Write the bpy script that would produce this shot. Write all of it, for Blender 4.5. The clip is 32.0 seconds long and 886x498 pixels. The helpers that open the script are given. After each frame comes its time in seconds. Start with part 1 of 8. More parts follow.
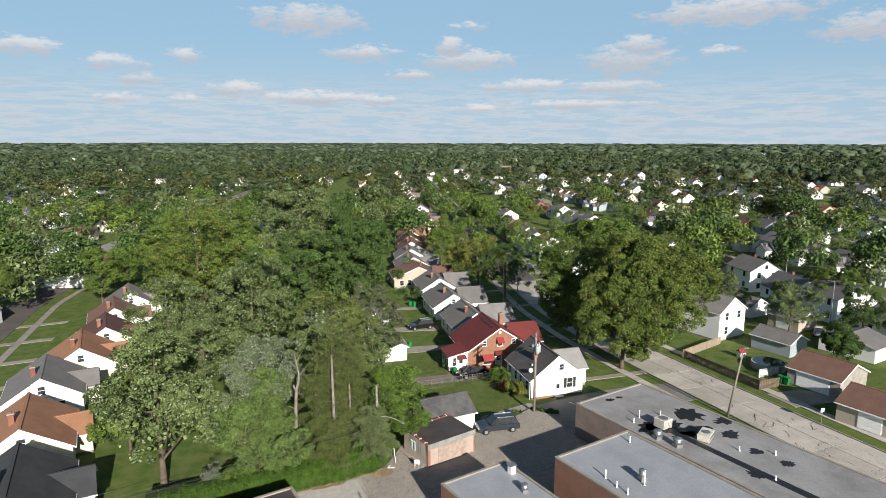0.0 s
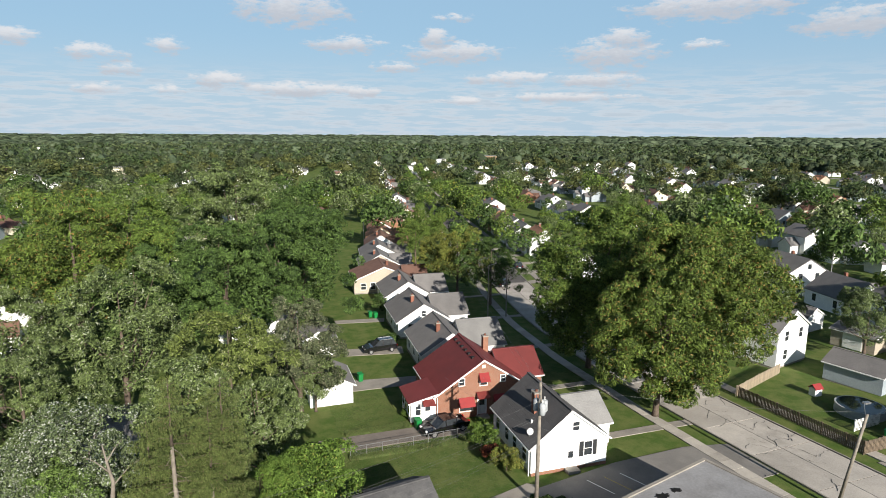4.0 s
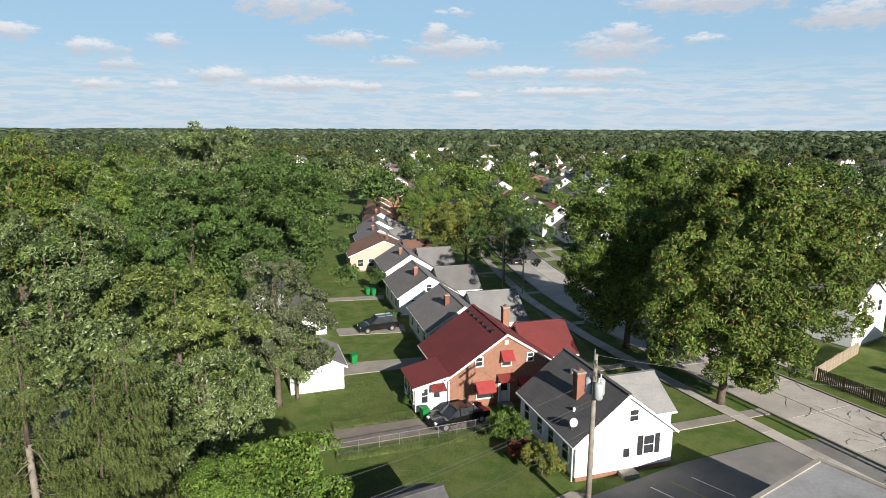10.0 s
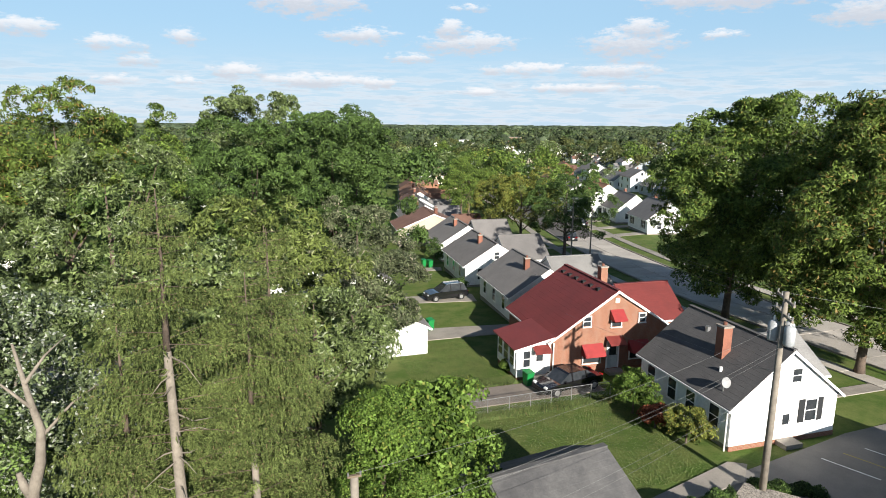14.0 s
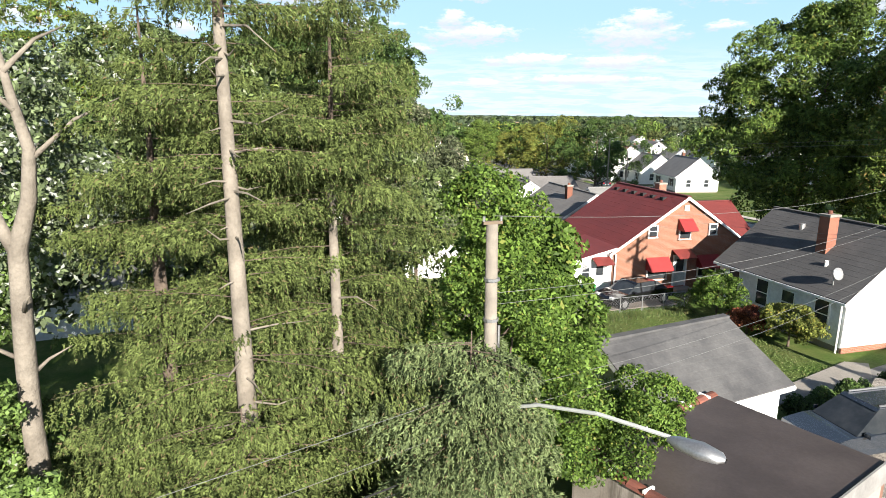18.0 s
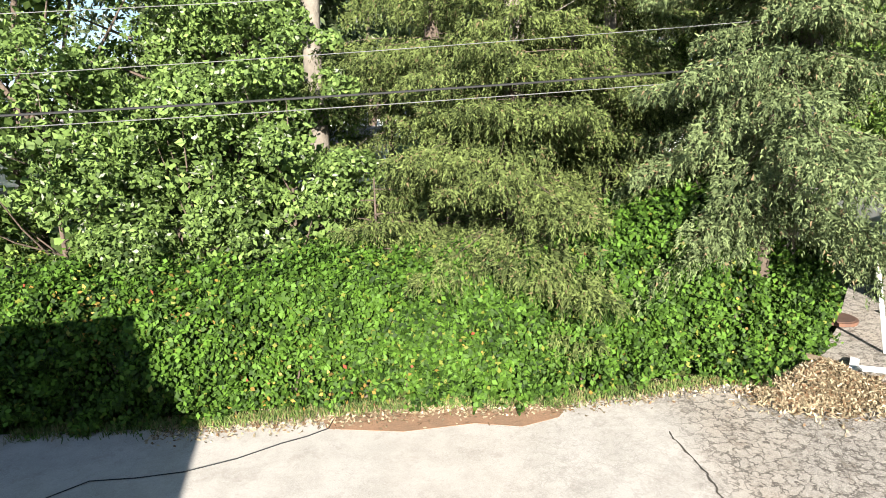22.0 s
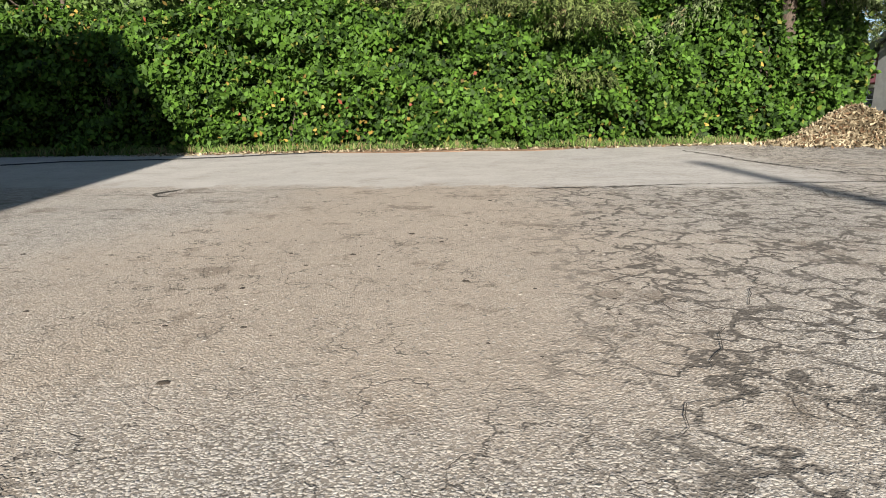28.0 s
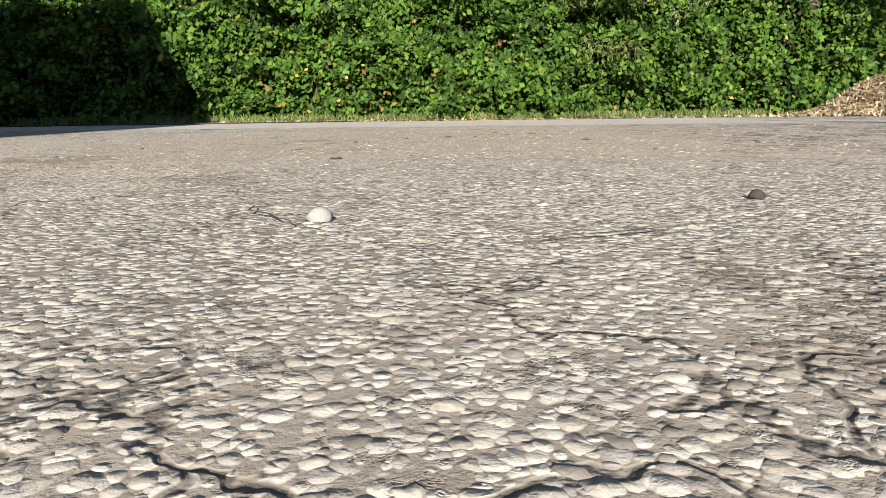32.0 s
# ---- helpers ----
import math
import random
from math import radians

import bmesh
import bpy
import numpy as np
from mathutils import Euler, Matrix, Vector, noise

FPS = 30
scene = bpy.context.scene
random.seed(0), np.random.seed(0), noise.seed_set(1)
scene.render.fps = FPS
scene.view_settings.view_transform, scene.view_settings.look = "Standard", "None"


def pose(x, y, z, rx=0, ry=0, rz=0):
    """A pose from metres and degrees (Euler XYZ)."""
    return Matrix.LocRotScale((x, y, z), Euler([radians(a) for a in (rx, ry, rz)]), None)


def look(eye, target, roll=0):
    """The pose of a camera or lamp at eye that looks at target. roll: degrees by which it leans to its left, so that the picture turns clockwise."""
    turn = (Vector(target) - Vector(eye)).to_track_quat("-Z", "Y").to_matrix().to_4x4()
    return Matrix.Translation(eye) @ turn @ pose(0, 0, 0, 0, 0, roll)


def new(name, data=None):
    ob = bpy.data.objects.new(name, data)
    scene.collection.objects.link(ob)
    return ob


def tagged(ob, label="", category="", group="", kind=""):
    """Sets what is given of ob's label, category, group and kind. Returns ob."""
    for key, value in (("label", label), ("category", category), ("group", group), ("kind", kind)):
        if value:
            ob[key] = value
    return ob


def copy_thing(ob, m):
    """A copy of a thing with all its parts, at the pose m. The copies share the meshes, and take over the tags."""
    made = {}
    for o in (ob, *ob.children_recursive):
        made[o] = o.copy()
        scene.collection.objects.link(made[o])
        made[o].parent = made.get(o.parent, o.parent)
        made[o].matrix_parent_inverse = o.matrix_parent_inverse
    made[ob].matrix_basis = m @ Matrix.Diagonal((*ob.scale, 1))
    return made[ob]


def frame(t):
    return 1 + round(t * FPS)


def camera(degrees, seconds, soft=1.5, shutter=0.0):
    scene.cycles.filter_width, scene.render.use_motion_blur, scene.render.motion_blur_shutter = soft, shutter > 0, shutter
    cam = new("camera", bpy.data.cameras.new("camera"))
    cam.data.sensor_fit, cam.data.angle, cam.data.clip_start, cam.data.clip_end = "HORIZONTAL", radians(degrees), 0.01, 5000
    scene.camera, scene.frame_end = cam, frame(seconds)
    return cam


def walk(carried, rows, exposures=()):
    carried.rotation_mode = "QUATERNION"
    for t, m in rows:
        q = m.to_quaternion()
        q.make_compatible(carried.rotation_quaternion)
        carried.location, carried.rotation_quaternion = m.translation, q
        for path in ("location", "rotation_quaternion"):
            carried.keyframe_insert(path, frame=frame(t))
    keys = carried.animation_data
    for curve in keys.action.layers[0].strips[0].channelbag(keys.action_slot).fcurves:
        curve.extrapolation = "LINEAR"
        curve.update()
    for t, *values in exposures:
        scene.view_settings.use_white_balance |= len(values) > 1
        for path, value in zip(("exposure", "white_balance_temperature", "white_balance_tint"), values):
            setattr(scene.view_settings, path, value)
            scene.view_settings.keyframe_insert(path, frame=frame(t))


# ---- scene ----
# ---- camera and its flight ----
cam = camera(71.9, 32.0, 0.8)
PATH = [
    (0, (-5.711, -46.131, 32.048), (-5.133, -44.249, 31.697), 0.1),
    (0.5, (-3.816, -40.78, 31.422), (-3.236, -38.899, 31.067), 0.2),
    (1, (-1.955, -35.516, 30.703), (-1.369, -33.637, 30.345), 0.2),
    (1.5, (-0.238, -30.911, 30.109), (0.35, -29.035, 29.747), 0.1),
    (2, (1.24, -26.824, 29.502), (1.84, -24.951, 29.138), 0.2),
    (2.5, (2.546, -24.139, 29.293), (3.151, -22.269, 28.925), 0.3),
    (3, (3.544, -22.489, 28.741), (4.159, -20.622, 28.372), 0.2),
    (3.5, (4.208, -21.869, 28.241), (4.833, -20.006, 27.87), 0.3),
    (5.5, (5.396, -18.835, 26.534), (6.007, -16.968, 26.155), 0.3),
    (6, (6.121, -16.589, 25.885), (6.727, -14.721, 25.508), 0.3),
    (6.5, (6.675, -14.838, 25.541), (7.282, -12.971, 25.159), 0.3),
    (7, (7.001, -13.818, 24.948), (7.634, -11.96, 24.565), 0.3),
    (7.5, (6.847, -13.287, 24.49), (7.485, -11.431, 24.104), 0.3),
    (8, (6.729, -13.237, 23.819), (7.367, -11.38, 23.434), 0.3),
    (8.5, (6.547, -13.338, 23.272), (7.182, -11.482, 22.884), 0.2),
    (9, (6.701, -12.746, 22.665), (7.325, -10.886, 22.278), 0.2),
    (9.5, (7.022, -11.705, 22.169), (7.643, -9.844, 21.781), 0.2),
    (10, (7.386, -10.358, 21.642), (8.005, -8.497, 21.252), 0.2),
    (10.5, (7.121, -8.968, 21.102), (7.744, -7.108, 20.713), 0.4),
    (11, (6.628, -7.657, 20.694), (7.242, -5.795, 20.3), 0.3),
    (11.5, (5.626, -6.429, 20.121), (6.231, -4.563, 19.73), 0.1),
    (12, (4.106, -5.116, 19.693), (4.709, -3.251, 19.295), 0.2),
    (12.5, (3.0, -4.525, 19.237), (3.587, -2.654, 18.842), 0.2),
    (13, (2.685, -4.312, 18.727), (3.266, -2.441, 18.329), 0.3),
    (13.5, (2.67, -4.252, 17.858), (3.248, -2.379, 17.459), 0.3),
    (15.5, (2.581, -2.077, 14.355), (3.166, -0.21, 13.939), 0.7),
    (16, (2.101, -1.057, 13.454), (2.686, 0.809, 13.034), 0.8),
    (16.5, (1.44, -0.172, 12.583), (2.016, 1.696, 12.159), 0.8),
    (17, (1.185, 0.121, 11.872), (1.756, 1.989, 11.443), 0.8),
    (17.5, (1.063, 0.199, 11.147), (1.634, 2.068, 10.721), 0.6),
    (18, (0.94, 0.195, 10.285), (1.512, 2.063, 9.857), 0.5),
    (18.5, (0.851, 0.157, 9.389), (1.423, 2.024, 8.956), 0.6),
    (19, (0.732, 0.143, 8.585), (1.305, 2.01, 8.152), 0.4),
    (19.5, (0.331, 0.274, 7.858), (0.816, 2.165, 7.425), 0.1),
    (20, (0.045, 0.287, 7.268), (0.234, 2.229, 6.831), -0.5),
    (20.5, (-0.09, 0.237, 6.621), (-0.033, 2.189, 6.186), -0.7),
    (21, (-0.139, 0.15, 5.898), (-0.156, 2.1, 5.455), -1.1),
    (21.5, (-0.112, 0.108, 4.996), (-0.185, 2.053, 4.534), -1.1),
    (22, (-0.081, 0.091, 4.097), (-0.187, 2.03, 3.618), -1.1),
    (22.5, (-0.181, 0.104, 3.134), (-0.283, 2.044, 2.66), -1.1),
    (23, (-0.308, 0.105, 2.119), (-0.419, 2.048, 1.66), -1.2),
    (23.5, (-0.398, 0.087, 1.319), (-0.523, 2.033, 0.876), -1.3),
    (24, (-0.431, 0.038, 0.815), (-0.576, 1.984, 0.379), -1.1),
    (24.5, (-0.448, 0.002, 0.599), (-0.609, 1.948, 0.164), -1.0),
    (26.5, (-0.516, -0.26, 0.536), (-0.697, 1.683, 0.097), -0.8),
    (27, (-0.251, -0.267, 0.529), (-0.441, 1.674, 0.085), -1.4),
    (27.5, (0.103, -0.297, 0.523), (-0.088, 1.644, 0.079), -0.8),
    (28, (0.251, -0.316, 0.509), (0.057, 1.624, 0.065), -0.8),
    (28.5, (0.212, -0.379, 0.473), (0.024, 1.562, 0.029), -0.8),
    (29, (0.125, -0.432, 0.398), (-0.065, 1.509, -0.045), -0.7),
    (29.5, (0.027, -0.447, 0.324), (-0.162, 1.495, -0.118), -0.7),
    (30, (-0.01, -0.436, 0.253), (-0.198, 1.506, -0.188), -0.6),
    (30.5, (0.01, -0.4, 0.198), (-0.181, 1.541, -0.244), -0.7),
    (31, (0.008, -0.378, 0.161), (-0.19, 1.563, -0.277), -0.8),
    (31.5, (-0.043, -0.368, 0.125), (-0.239, 1.574, -0.311), -0.9),
    (32, (-0.096, -0.368, 0.086), (-0.282, 1.577, -0.343), -0.7),
]
EXPOSURES = [(0, 0.78), (6, 0.88), (13, 1.05), (16, 1.32), (18, 1.52), (19.5, 1.75), (21, 2.0), (22, 1.88), (23, 1.54), (24.5, 1.34), (28, 1.16), (31, 1.14), (32, 1.22)]
walk(cam, [(t, look(eye, target, roll)) for t, eye, target, roll in PATH], EXPOSURES)

# ---- daylight: a low sun behind the camera and a sky with fair-weather clouds ----
SUN_EL, SUN_AZ = 23.0, -4.1
sun = new("sun", bpy.data.lights.new("sun", "SUN"))
sun.data.energy, sun.data.angle, sun.data.color = 5.0, radians(0.55), (1.0, 0.94, 0.85)
_el, _az = radians(SUN_EL), radians(SUN_AZ)
SUN_FROM = Vector((-math.sin(_az) * math.cos(_el), -math.cos(_az) * math.cos(_el), math.sin(_el)))
sun.matrix_world = look(SUN_FROM * 100, (0, 0, 0))

# clouds: azimuth, height, half width, half height (degrees), weight
CLOUDS = [
    (-16.3, 6.9, 2.2, 0.75, 0.9), (-10.4, 6.1, 2.2, 0.65, 0.8), (-5.1, 6.9, 1.4, 0.7, 0.85), (-8.6, 5.0, 1.7, 0.55, 0.75),
    (5.1, 10.2, 4.6, 1.3, 1.0), (9.8, 7.6, 3.2, 0.75, 0.9), (14.3, 5.8, 2.2, 0.55, 0.8), (19.2, 7.0, 4.2, 0.95, 1.0),
    (17.9, 8.2, 1.4, 0.9, 0.9), (41.1, 10.2, 6.6, 1.1, 1.0), (33.3, 6.8, 4.0, 1.25, 0.95), (34.4, 8.0, 2.0, 0.9, 0.9),
    (-1.1, 4.3, 2.2, 0.75, 0.95), (5.4, 3.7, 4.8, 0.65, 0.95), (11.3, 3.6, 1.6, 0.6, 0.9), (24.9, 4.8, 4.4, 0.6, 0.8),
    (32.4, 4.6, 3.6, 0.75, 0.85), (50.9, 8.4, 3.6, 1.2, 0.9), (-10.3, 3.4, 1.6, 0.5, 0.8), (20.0, 2.9, 2.0, 0.4, 0.75),
    (-5.1, 3.4, 1.4, 0.45, 0.7), (40.4, 7.3, 1.6, 0.45, 0.7), (19.3, 10.0, 1.5, 0.4, 0.7), (29.9, 3.2, 5.5, 0.5, 0.7),
    (-24.1, 5.6, 3.5, 0.9, 0.9), (63.9, 6.6, 5.0, 1.2, 0.9),
]


def op(tree, kind, a, b=None, c=None, clamp=False):
    n = tree.nodes.new("ShaderNodeMath")
    n.operation, n.use_clamp = kind, clamp
    for i, v in enumerate((a, b, c)):
        if v is None:
            continue
        if isinstance(v, (int, float)):
            n.inputs[i].default_value = v
        else:
            tree.links.new(v, n.inputs[i])
    return n.outputs[0]


def blend(tree, fac, a, b, mode="MIX"):
    n = tree.nodes.new("ShaderNodeMix")
    n.data_type, n.blend_type = "RGBA", mode
    for sock, v in ((n.inputs[0], fac), (n.inputs[6], a), (n.inputs[7], b)):
        if isinstance(v, (int, float)):
            sock.default_value = v
        elif isinstance(v, tuple):
            sock.default_value = (*v[:3], 1)
        else:
            tree.links.new(v, sock)
    return n.outputs[2]


def ramp(tree, v, lo, hi):
    n = tree.nodes.new("ShaderNodeMapRange")
    n.interpolation_type = "SMOOTHSTEP"
    tree.links.new(v, n.inputs[0])
    n.inputs[1].default_value, n.inputs[2].default_value = lo, hi
    return n.outputs[0]


def noise_of(tree, vec, scale, detail=4, rough=0.55, kind="NOISE"):
    n = tree.nodes.new("ShaderNodeTexNoise")
    n.inputs["Scale"].default_value, n.inputs["Detail"].default_value, n.inputs["Roughness"].default_value = scale, detail, rough
    if vec is not None:
        tree.links.new(vec, n.inputs["Vector"])
    return n.outputs["Fac"]


def make_world():
    world = bpy.data.worlds.new("sky")
    scene.world = world
    world.use_nodes = True
    t = world.node_tree
    t.nodes.clear()
    out = t.nodes.new("ShaderNodeOutputWorld")
    bg = t.nodes.new("ShaderNodeBackground")
    t.links.new(bg.outputs[0], out.inputs[0])
    bg.inputs[1].default_value = 0.05
    sky = t.nodes.new("ShaderNodeTexSky")
    sky.sky_type, sky.sun_disc = "NISHITA", False
    sky.sun_elevation, sky.sun_rotation = radians(SUN_EL), radians(180 + SUN_AZ)
    sky.air_density, sky.dust_density, sky.ozone_density = 1.0, 0.4, 1.6
    tc = t.nodes.new("ShaderNodeTexCoord")
    sep = t.nodes.new("ShaderNodeSeparateXYZ")
    t.links.new(tc.outputs["Generated"], sep.inputs[0])
    x, y, z = sep.outputs
    az = op(t, "MULTIPLY", op(t, "ARCTAN2", x, y), 57.2958)
    el = op(t, "MULTIPLY", op(t, "ARCSINE", z), 57.2958)
    flat = t.nodes.new("ShaderNodeCombineXYZ")
    t.links.new(az, flat.inputs[0])
    t.links.new(op(t, "MULTIPLY", el, 2.6), flat.inputs[1])
    wob = noise_of(t, flat.outputs[0], 0.55, 5, 0.62)
    wob2 = noise_of(t, flat.outputs[0], 1.7, 4, 0.6)

    def heap(lift):
        total = None
        for a, e, w, h, k in CLOUDS:
            u = op(t, "MULTIPLY", op(t, "SUBTRACT", az, a), 1 / w)
            v = op(t, "MULTIPLY", op(t, "SUBTRACT", el, e - lift), 1 / h)
            d = op(t, "ADD", op(t, "MULTIPLY", u, u), op(t, "MULTIPLY", v, v))
            blob = op(t, "MULTIPLY", op(t, "SUBTRACT", 1.3, d), k)
            total = blob if total is None else op(t, "MAXIMUM", total, blob)
        return op(t, "MAXIMUM", total, -1.2)

    total, above = heap(0.0), heap(0.42)
    lumps = op(t, "ADD", op(t, "MULTIPLY", op(t, "SUBTRACT", wob, 0.5), 4.6), op(t, "MULTIPLY", op(t, "SUBTRACT", wob2, 0.5), 1.6))
    mask = ramp(t, op(t, "ADD", total, lumps), -0.1, 1.25)
    # thin layers low over the horizon, and loose cover over the rest of the sky
    low = t.nodes.new("ShaderNodeCombineXYZ")
    t.links.new(op(t, "MULTIPLY", az, 0.26), low.inputs[0])
    t.links.new(op(t, "MULTIPLY", el, 2.1), low.inputs[1])
    streak = noise_of(t, low.outputs[0], 0.95, 5, 0.6)
    bands = op(t, "MULTIPLY", ramp(t, streak, 0.42, 0.6), op(t, "SUBTRACT", 1.0, ramp(t, el, 2.8, 6.4)))
    under = ramp(t, streak, 0.5, 0.68)
    high = t.nodes.new("ShaderNodeCombineXYZ")
    up = op(t, "MAXIMUM", z, 0.08)
    t.links.new(op(t, "DIVIDE", x, up), high.inputs[0])
    t.links.new(op(t, "DIVIDE", y, up), high.inputs[1])
    loose = op(t, "MULTIPLY", ramp(t, noise_of(t, high.outputs[0], 0.9, 5, 0.55), 0.56, 0.7), ramp(t, el, 13.5, 18.0))
    # undersides greyer than tops
    shade = ramp(t, op(t, "ADD", op(t, "SUBTRACT", above, total), op(t, "MULTIPLY", op(t, "SUBTRACT", wob2, 0.5), 0.9)), -0.95, 0.25)
    tint = blend(t, shade, (9.0, 9.0, 9.2), (6.1, 6.3, 6.9))
    haze = ramp(t, op(t, "ABSOLUTE", el), 9.0, 0.0)
    clear = blend(t, op(t, "MULTIPLY", op(t, "SUBTRACT", 1.0, ramp(t, el, 14.0, 30.0)), 0.8), sky.outputs[0], (3.9, 6.3, 8.6))
    base = blend(t, op(t, "MULTIPLY", haze, 0.75), clear, (5.6, 7.0, 8.3))
    col = blend(t, op(t, "MULTIPLY", bands, 0.55), base, blend(t, under, (8.3, 8.5, 8.9), (6.2, 6.7, 7.4)))
    col = blend(t, op(t, "MULTIPLY", loose, 0.3), col, (6.0, 6.2, 6.6))
    col = blend(t, op(t, "MULTIPLY", mask, 0.86), col, tint)
    t.links.new(col, bg.inputs[0])


make_world()
# ---- materials ----
MATS = {}


def mat(name, col, col2=None, rough=0.8, scale=2.0, fine=30.0, bump=0.15, metal=0.0, island=0.0, piece=0.0, stain=0.0, bump_dist=0.02, trans=0.0, spec=0.4, gen=False):
    """A surface: coarse patches between two colours, fine grain, relief, and a tone of its own for each island or piece."""
    if name in MATS:
        return MATS[name]
    m = bpy.data.materials.new(name)
    m.use_nodes = True
    t = m.node_tree
    b = t.nodes["Principled BSDF"]
    tc = t.nodes.new("ShaderNodeTexCoord")
    vec = tc.outputs["Object"]
    col2 = col2 or tuple(c * 0.72 for c in col)
    if max(col) < 0.6:
        col, col2 = tuple(0.8 * v for v in col), tuple(0.8 * v for v in col2)
    c = blend(t, ramp(t, noise_of(t, vec, scale, 5, 0.6), 0.32, 0.68), col, col2)
    grain = noise_of(t, vec, fine, 3, 0.6)
    c = blend(t, 1.0, c, blend(t, grain, (0.72, 0.72, 0.72), (1.28, 1.28, 1.28)), "MULTIPLY")
    if stain:
        s = op(t, "MULTIPLY", ramp(t, noise_of(t, vec, scale * 0.37, 6, 0.7), 0.52, 0.72), stain)
        c = blend(t, s, c, tuple(x * 0.35 for x in col2))
    rnd = None
    if island:
        rnd, k = t.nodes.new("ShaderNodeNewGeometry").outputs["Random Per Island"], island
    elif piece:
        rnd, k = t.nodes.new("ShaderNodeObjectInfo").outputs["Random"], piece
    if rnd is not None:
        c = blend(t, 1.0, c, blend(t, rnd, (1 - k,) * 3, (1 + k,) * 3), "MULTIPLY")
    t.links.new(c, b.inputs["Base Color"])
    b.inputs["Roughness"].default_value, b.inputs["Metallic"].default_value = rough, metal
    b.inputs["Specular IOR Level"].default_value = spec
    if bump:
        n = t.nodes.new("ShaderNodeBump")
        n.inputs["Strength"].default_value, n.inputs["Distance"].default_value = bump, bump_dist
        t.links.new(grain, n.inputs["Height"])
        t.links.new(n.outputs[0], b.inputs["Normal"])
    MATS[name] = m
    return m


def leaf_mat(name, dark, light, back=None, odd=None, odd_share=0.0, translucence=0.09, rough=0.5, patch=0.45, lively=1.0):
    """Leaves: each one its own green; light passes through a little. odd: a share of turned leaves."""
    if name in MATS:
        return MATS[name]
    # dark end lowered, light end raised: painted contrast for shade among the leaves
    dark, light = tuple(0.3 * v for v in dark), tuple(1.16 * v for v in light)
    odd = odd and tuple(0.8 * v for v in odd)
    m = bpy.data.materials.new(name)
    m.use_nodes = True
    t = m.node_tree
    b = t.nodes["Principled BSDF"]
    out = t.nodes["Material Output"]
    r = t.nodes.new("ShaderNodeNewGeometry").outputs["Random Per Island"]
    tc = t.nodes.new("ShaderNodeTexCoord")
    big = noise_of(t, tc.outputs["Object"], patch, 5, 0.75)
    c = blend(t, op(t, "ADD", op(t, "MULTIPLY", op(t, "POWER", r, 1.0 + lively), 0.75), op(t, "MULTIPLY", ramp(t, big, 0.36, 0.64), 0.42), clamp=True), dark, light)
    if odd:
        pick = op(t, "FRACT", op(t, "MULTIPLY", r, 37.0))
        c = blend(t, op(t, "LESS_THAN", pick, odd_share), c, odd)
    t.links.new(c, b.inputs["Base Color"])
    b.inputs["Roughness"].default_value, b.inputs["Specular IOR Level"].default_value = rough + 0.1, 0.18
    tr = t.nodes.new("ShaderNodeBsdfTranslucent")
    t.links.new(c, tr.inputs[0])
    mix = t.nodes.new("ShaderNodeMixShader")
    mix.inputs[0].default_value = translucence
    t.links.new(b.outputs[0], mix.inputs[1])
    t.links.new(tr.outputs[0], mix.inputs[2])
    t.links.new(mix.outputs[0], out.inputs[0])
    MATS[name] = m
    return m


def glass_mat():
    m = mat("window_glass", (0.03, 0.035, 0.04), (0.05, 0.055, 0.06), rough=0.06, fine=3, bump=0, spec=0.6)
    return m


GRASS = mat("grass", (0.08, 0.135, 0.028), (0.15, 0.178, 0.056), rough=0.95, scale=0.6, fine=9, bump=0.6, bump_dist=0.05, spec=0.1)
CONCRETE = mat("concrete", (0.36, 0.325, 0.28), (0.28, 0.255, 0.22), rough=0.9, scale=0.6, fine=14, bump=0.2, stain=0.4)
ROAD = mat("road_concrete", (0.36, 0.33, 0.3), (0.28, 0.26, 0.24), rough=0.9, scale=0.25, fine=8, bump=0.2, stain=0.45, piece=0.08)
ASPHALT = mat("asphalt", (0.2, 0.188, 0.175), (0.26, 0.243, 0.222), rough=0.9, scale=0.5, fine=20, bump=0.3, stain=0.3)
WHITE = mat("white_siding", (0.78, 0.78, 0.76), (0.72, 0.72, 0.71), rough=0.6, scale=0.5, fine=6, bump=0.05)
TRIM = mat("white_trim", (0.8, 0.8, 0.78), (0.74, 0.74, 0.72), rough=0.5, scale=2, fine=20, bump=0.03)
CREAM = mat("cream_siding", (0.68, 0.62, 0.48), (0.6, 0.55, 0.42), rough=0.65, scale=0.5, fine=6, bump=0.05)
TAN = mat("tan_siding", (0.5, 0.435, 0.345), (0.44, 0.385, 0.305), rough=0.65, scale=0.5, fine=6, bump=0.05)
BLUEGREY = mat("blue_grey_siding", (0.38, 0.43, 0.46), (0.33, 0.38, 0.42), rough=0.65, scale=0.5, fine=6, bump=0.05)
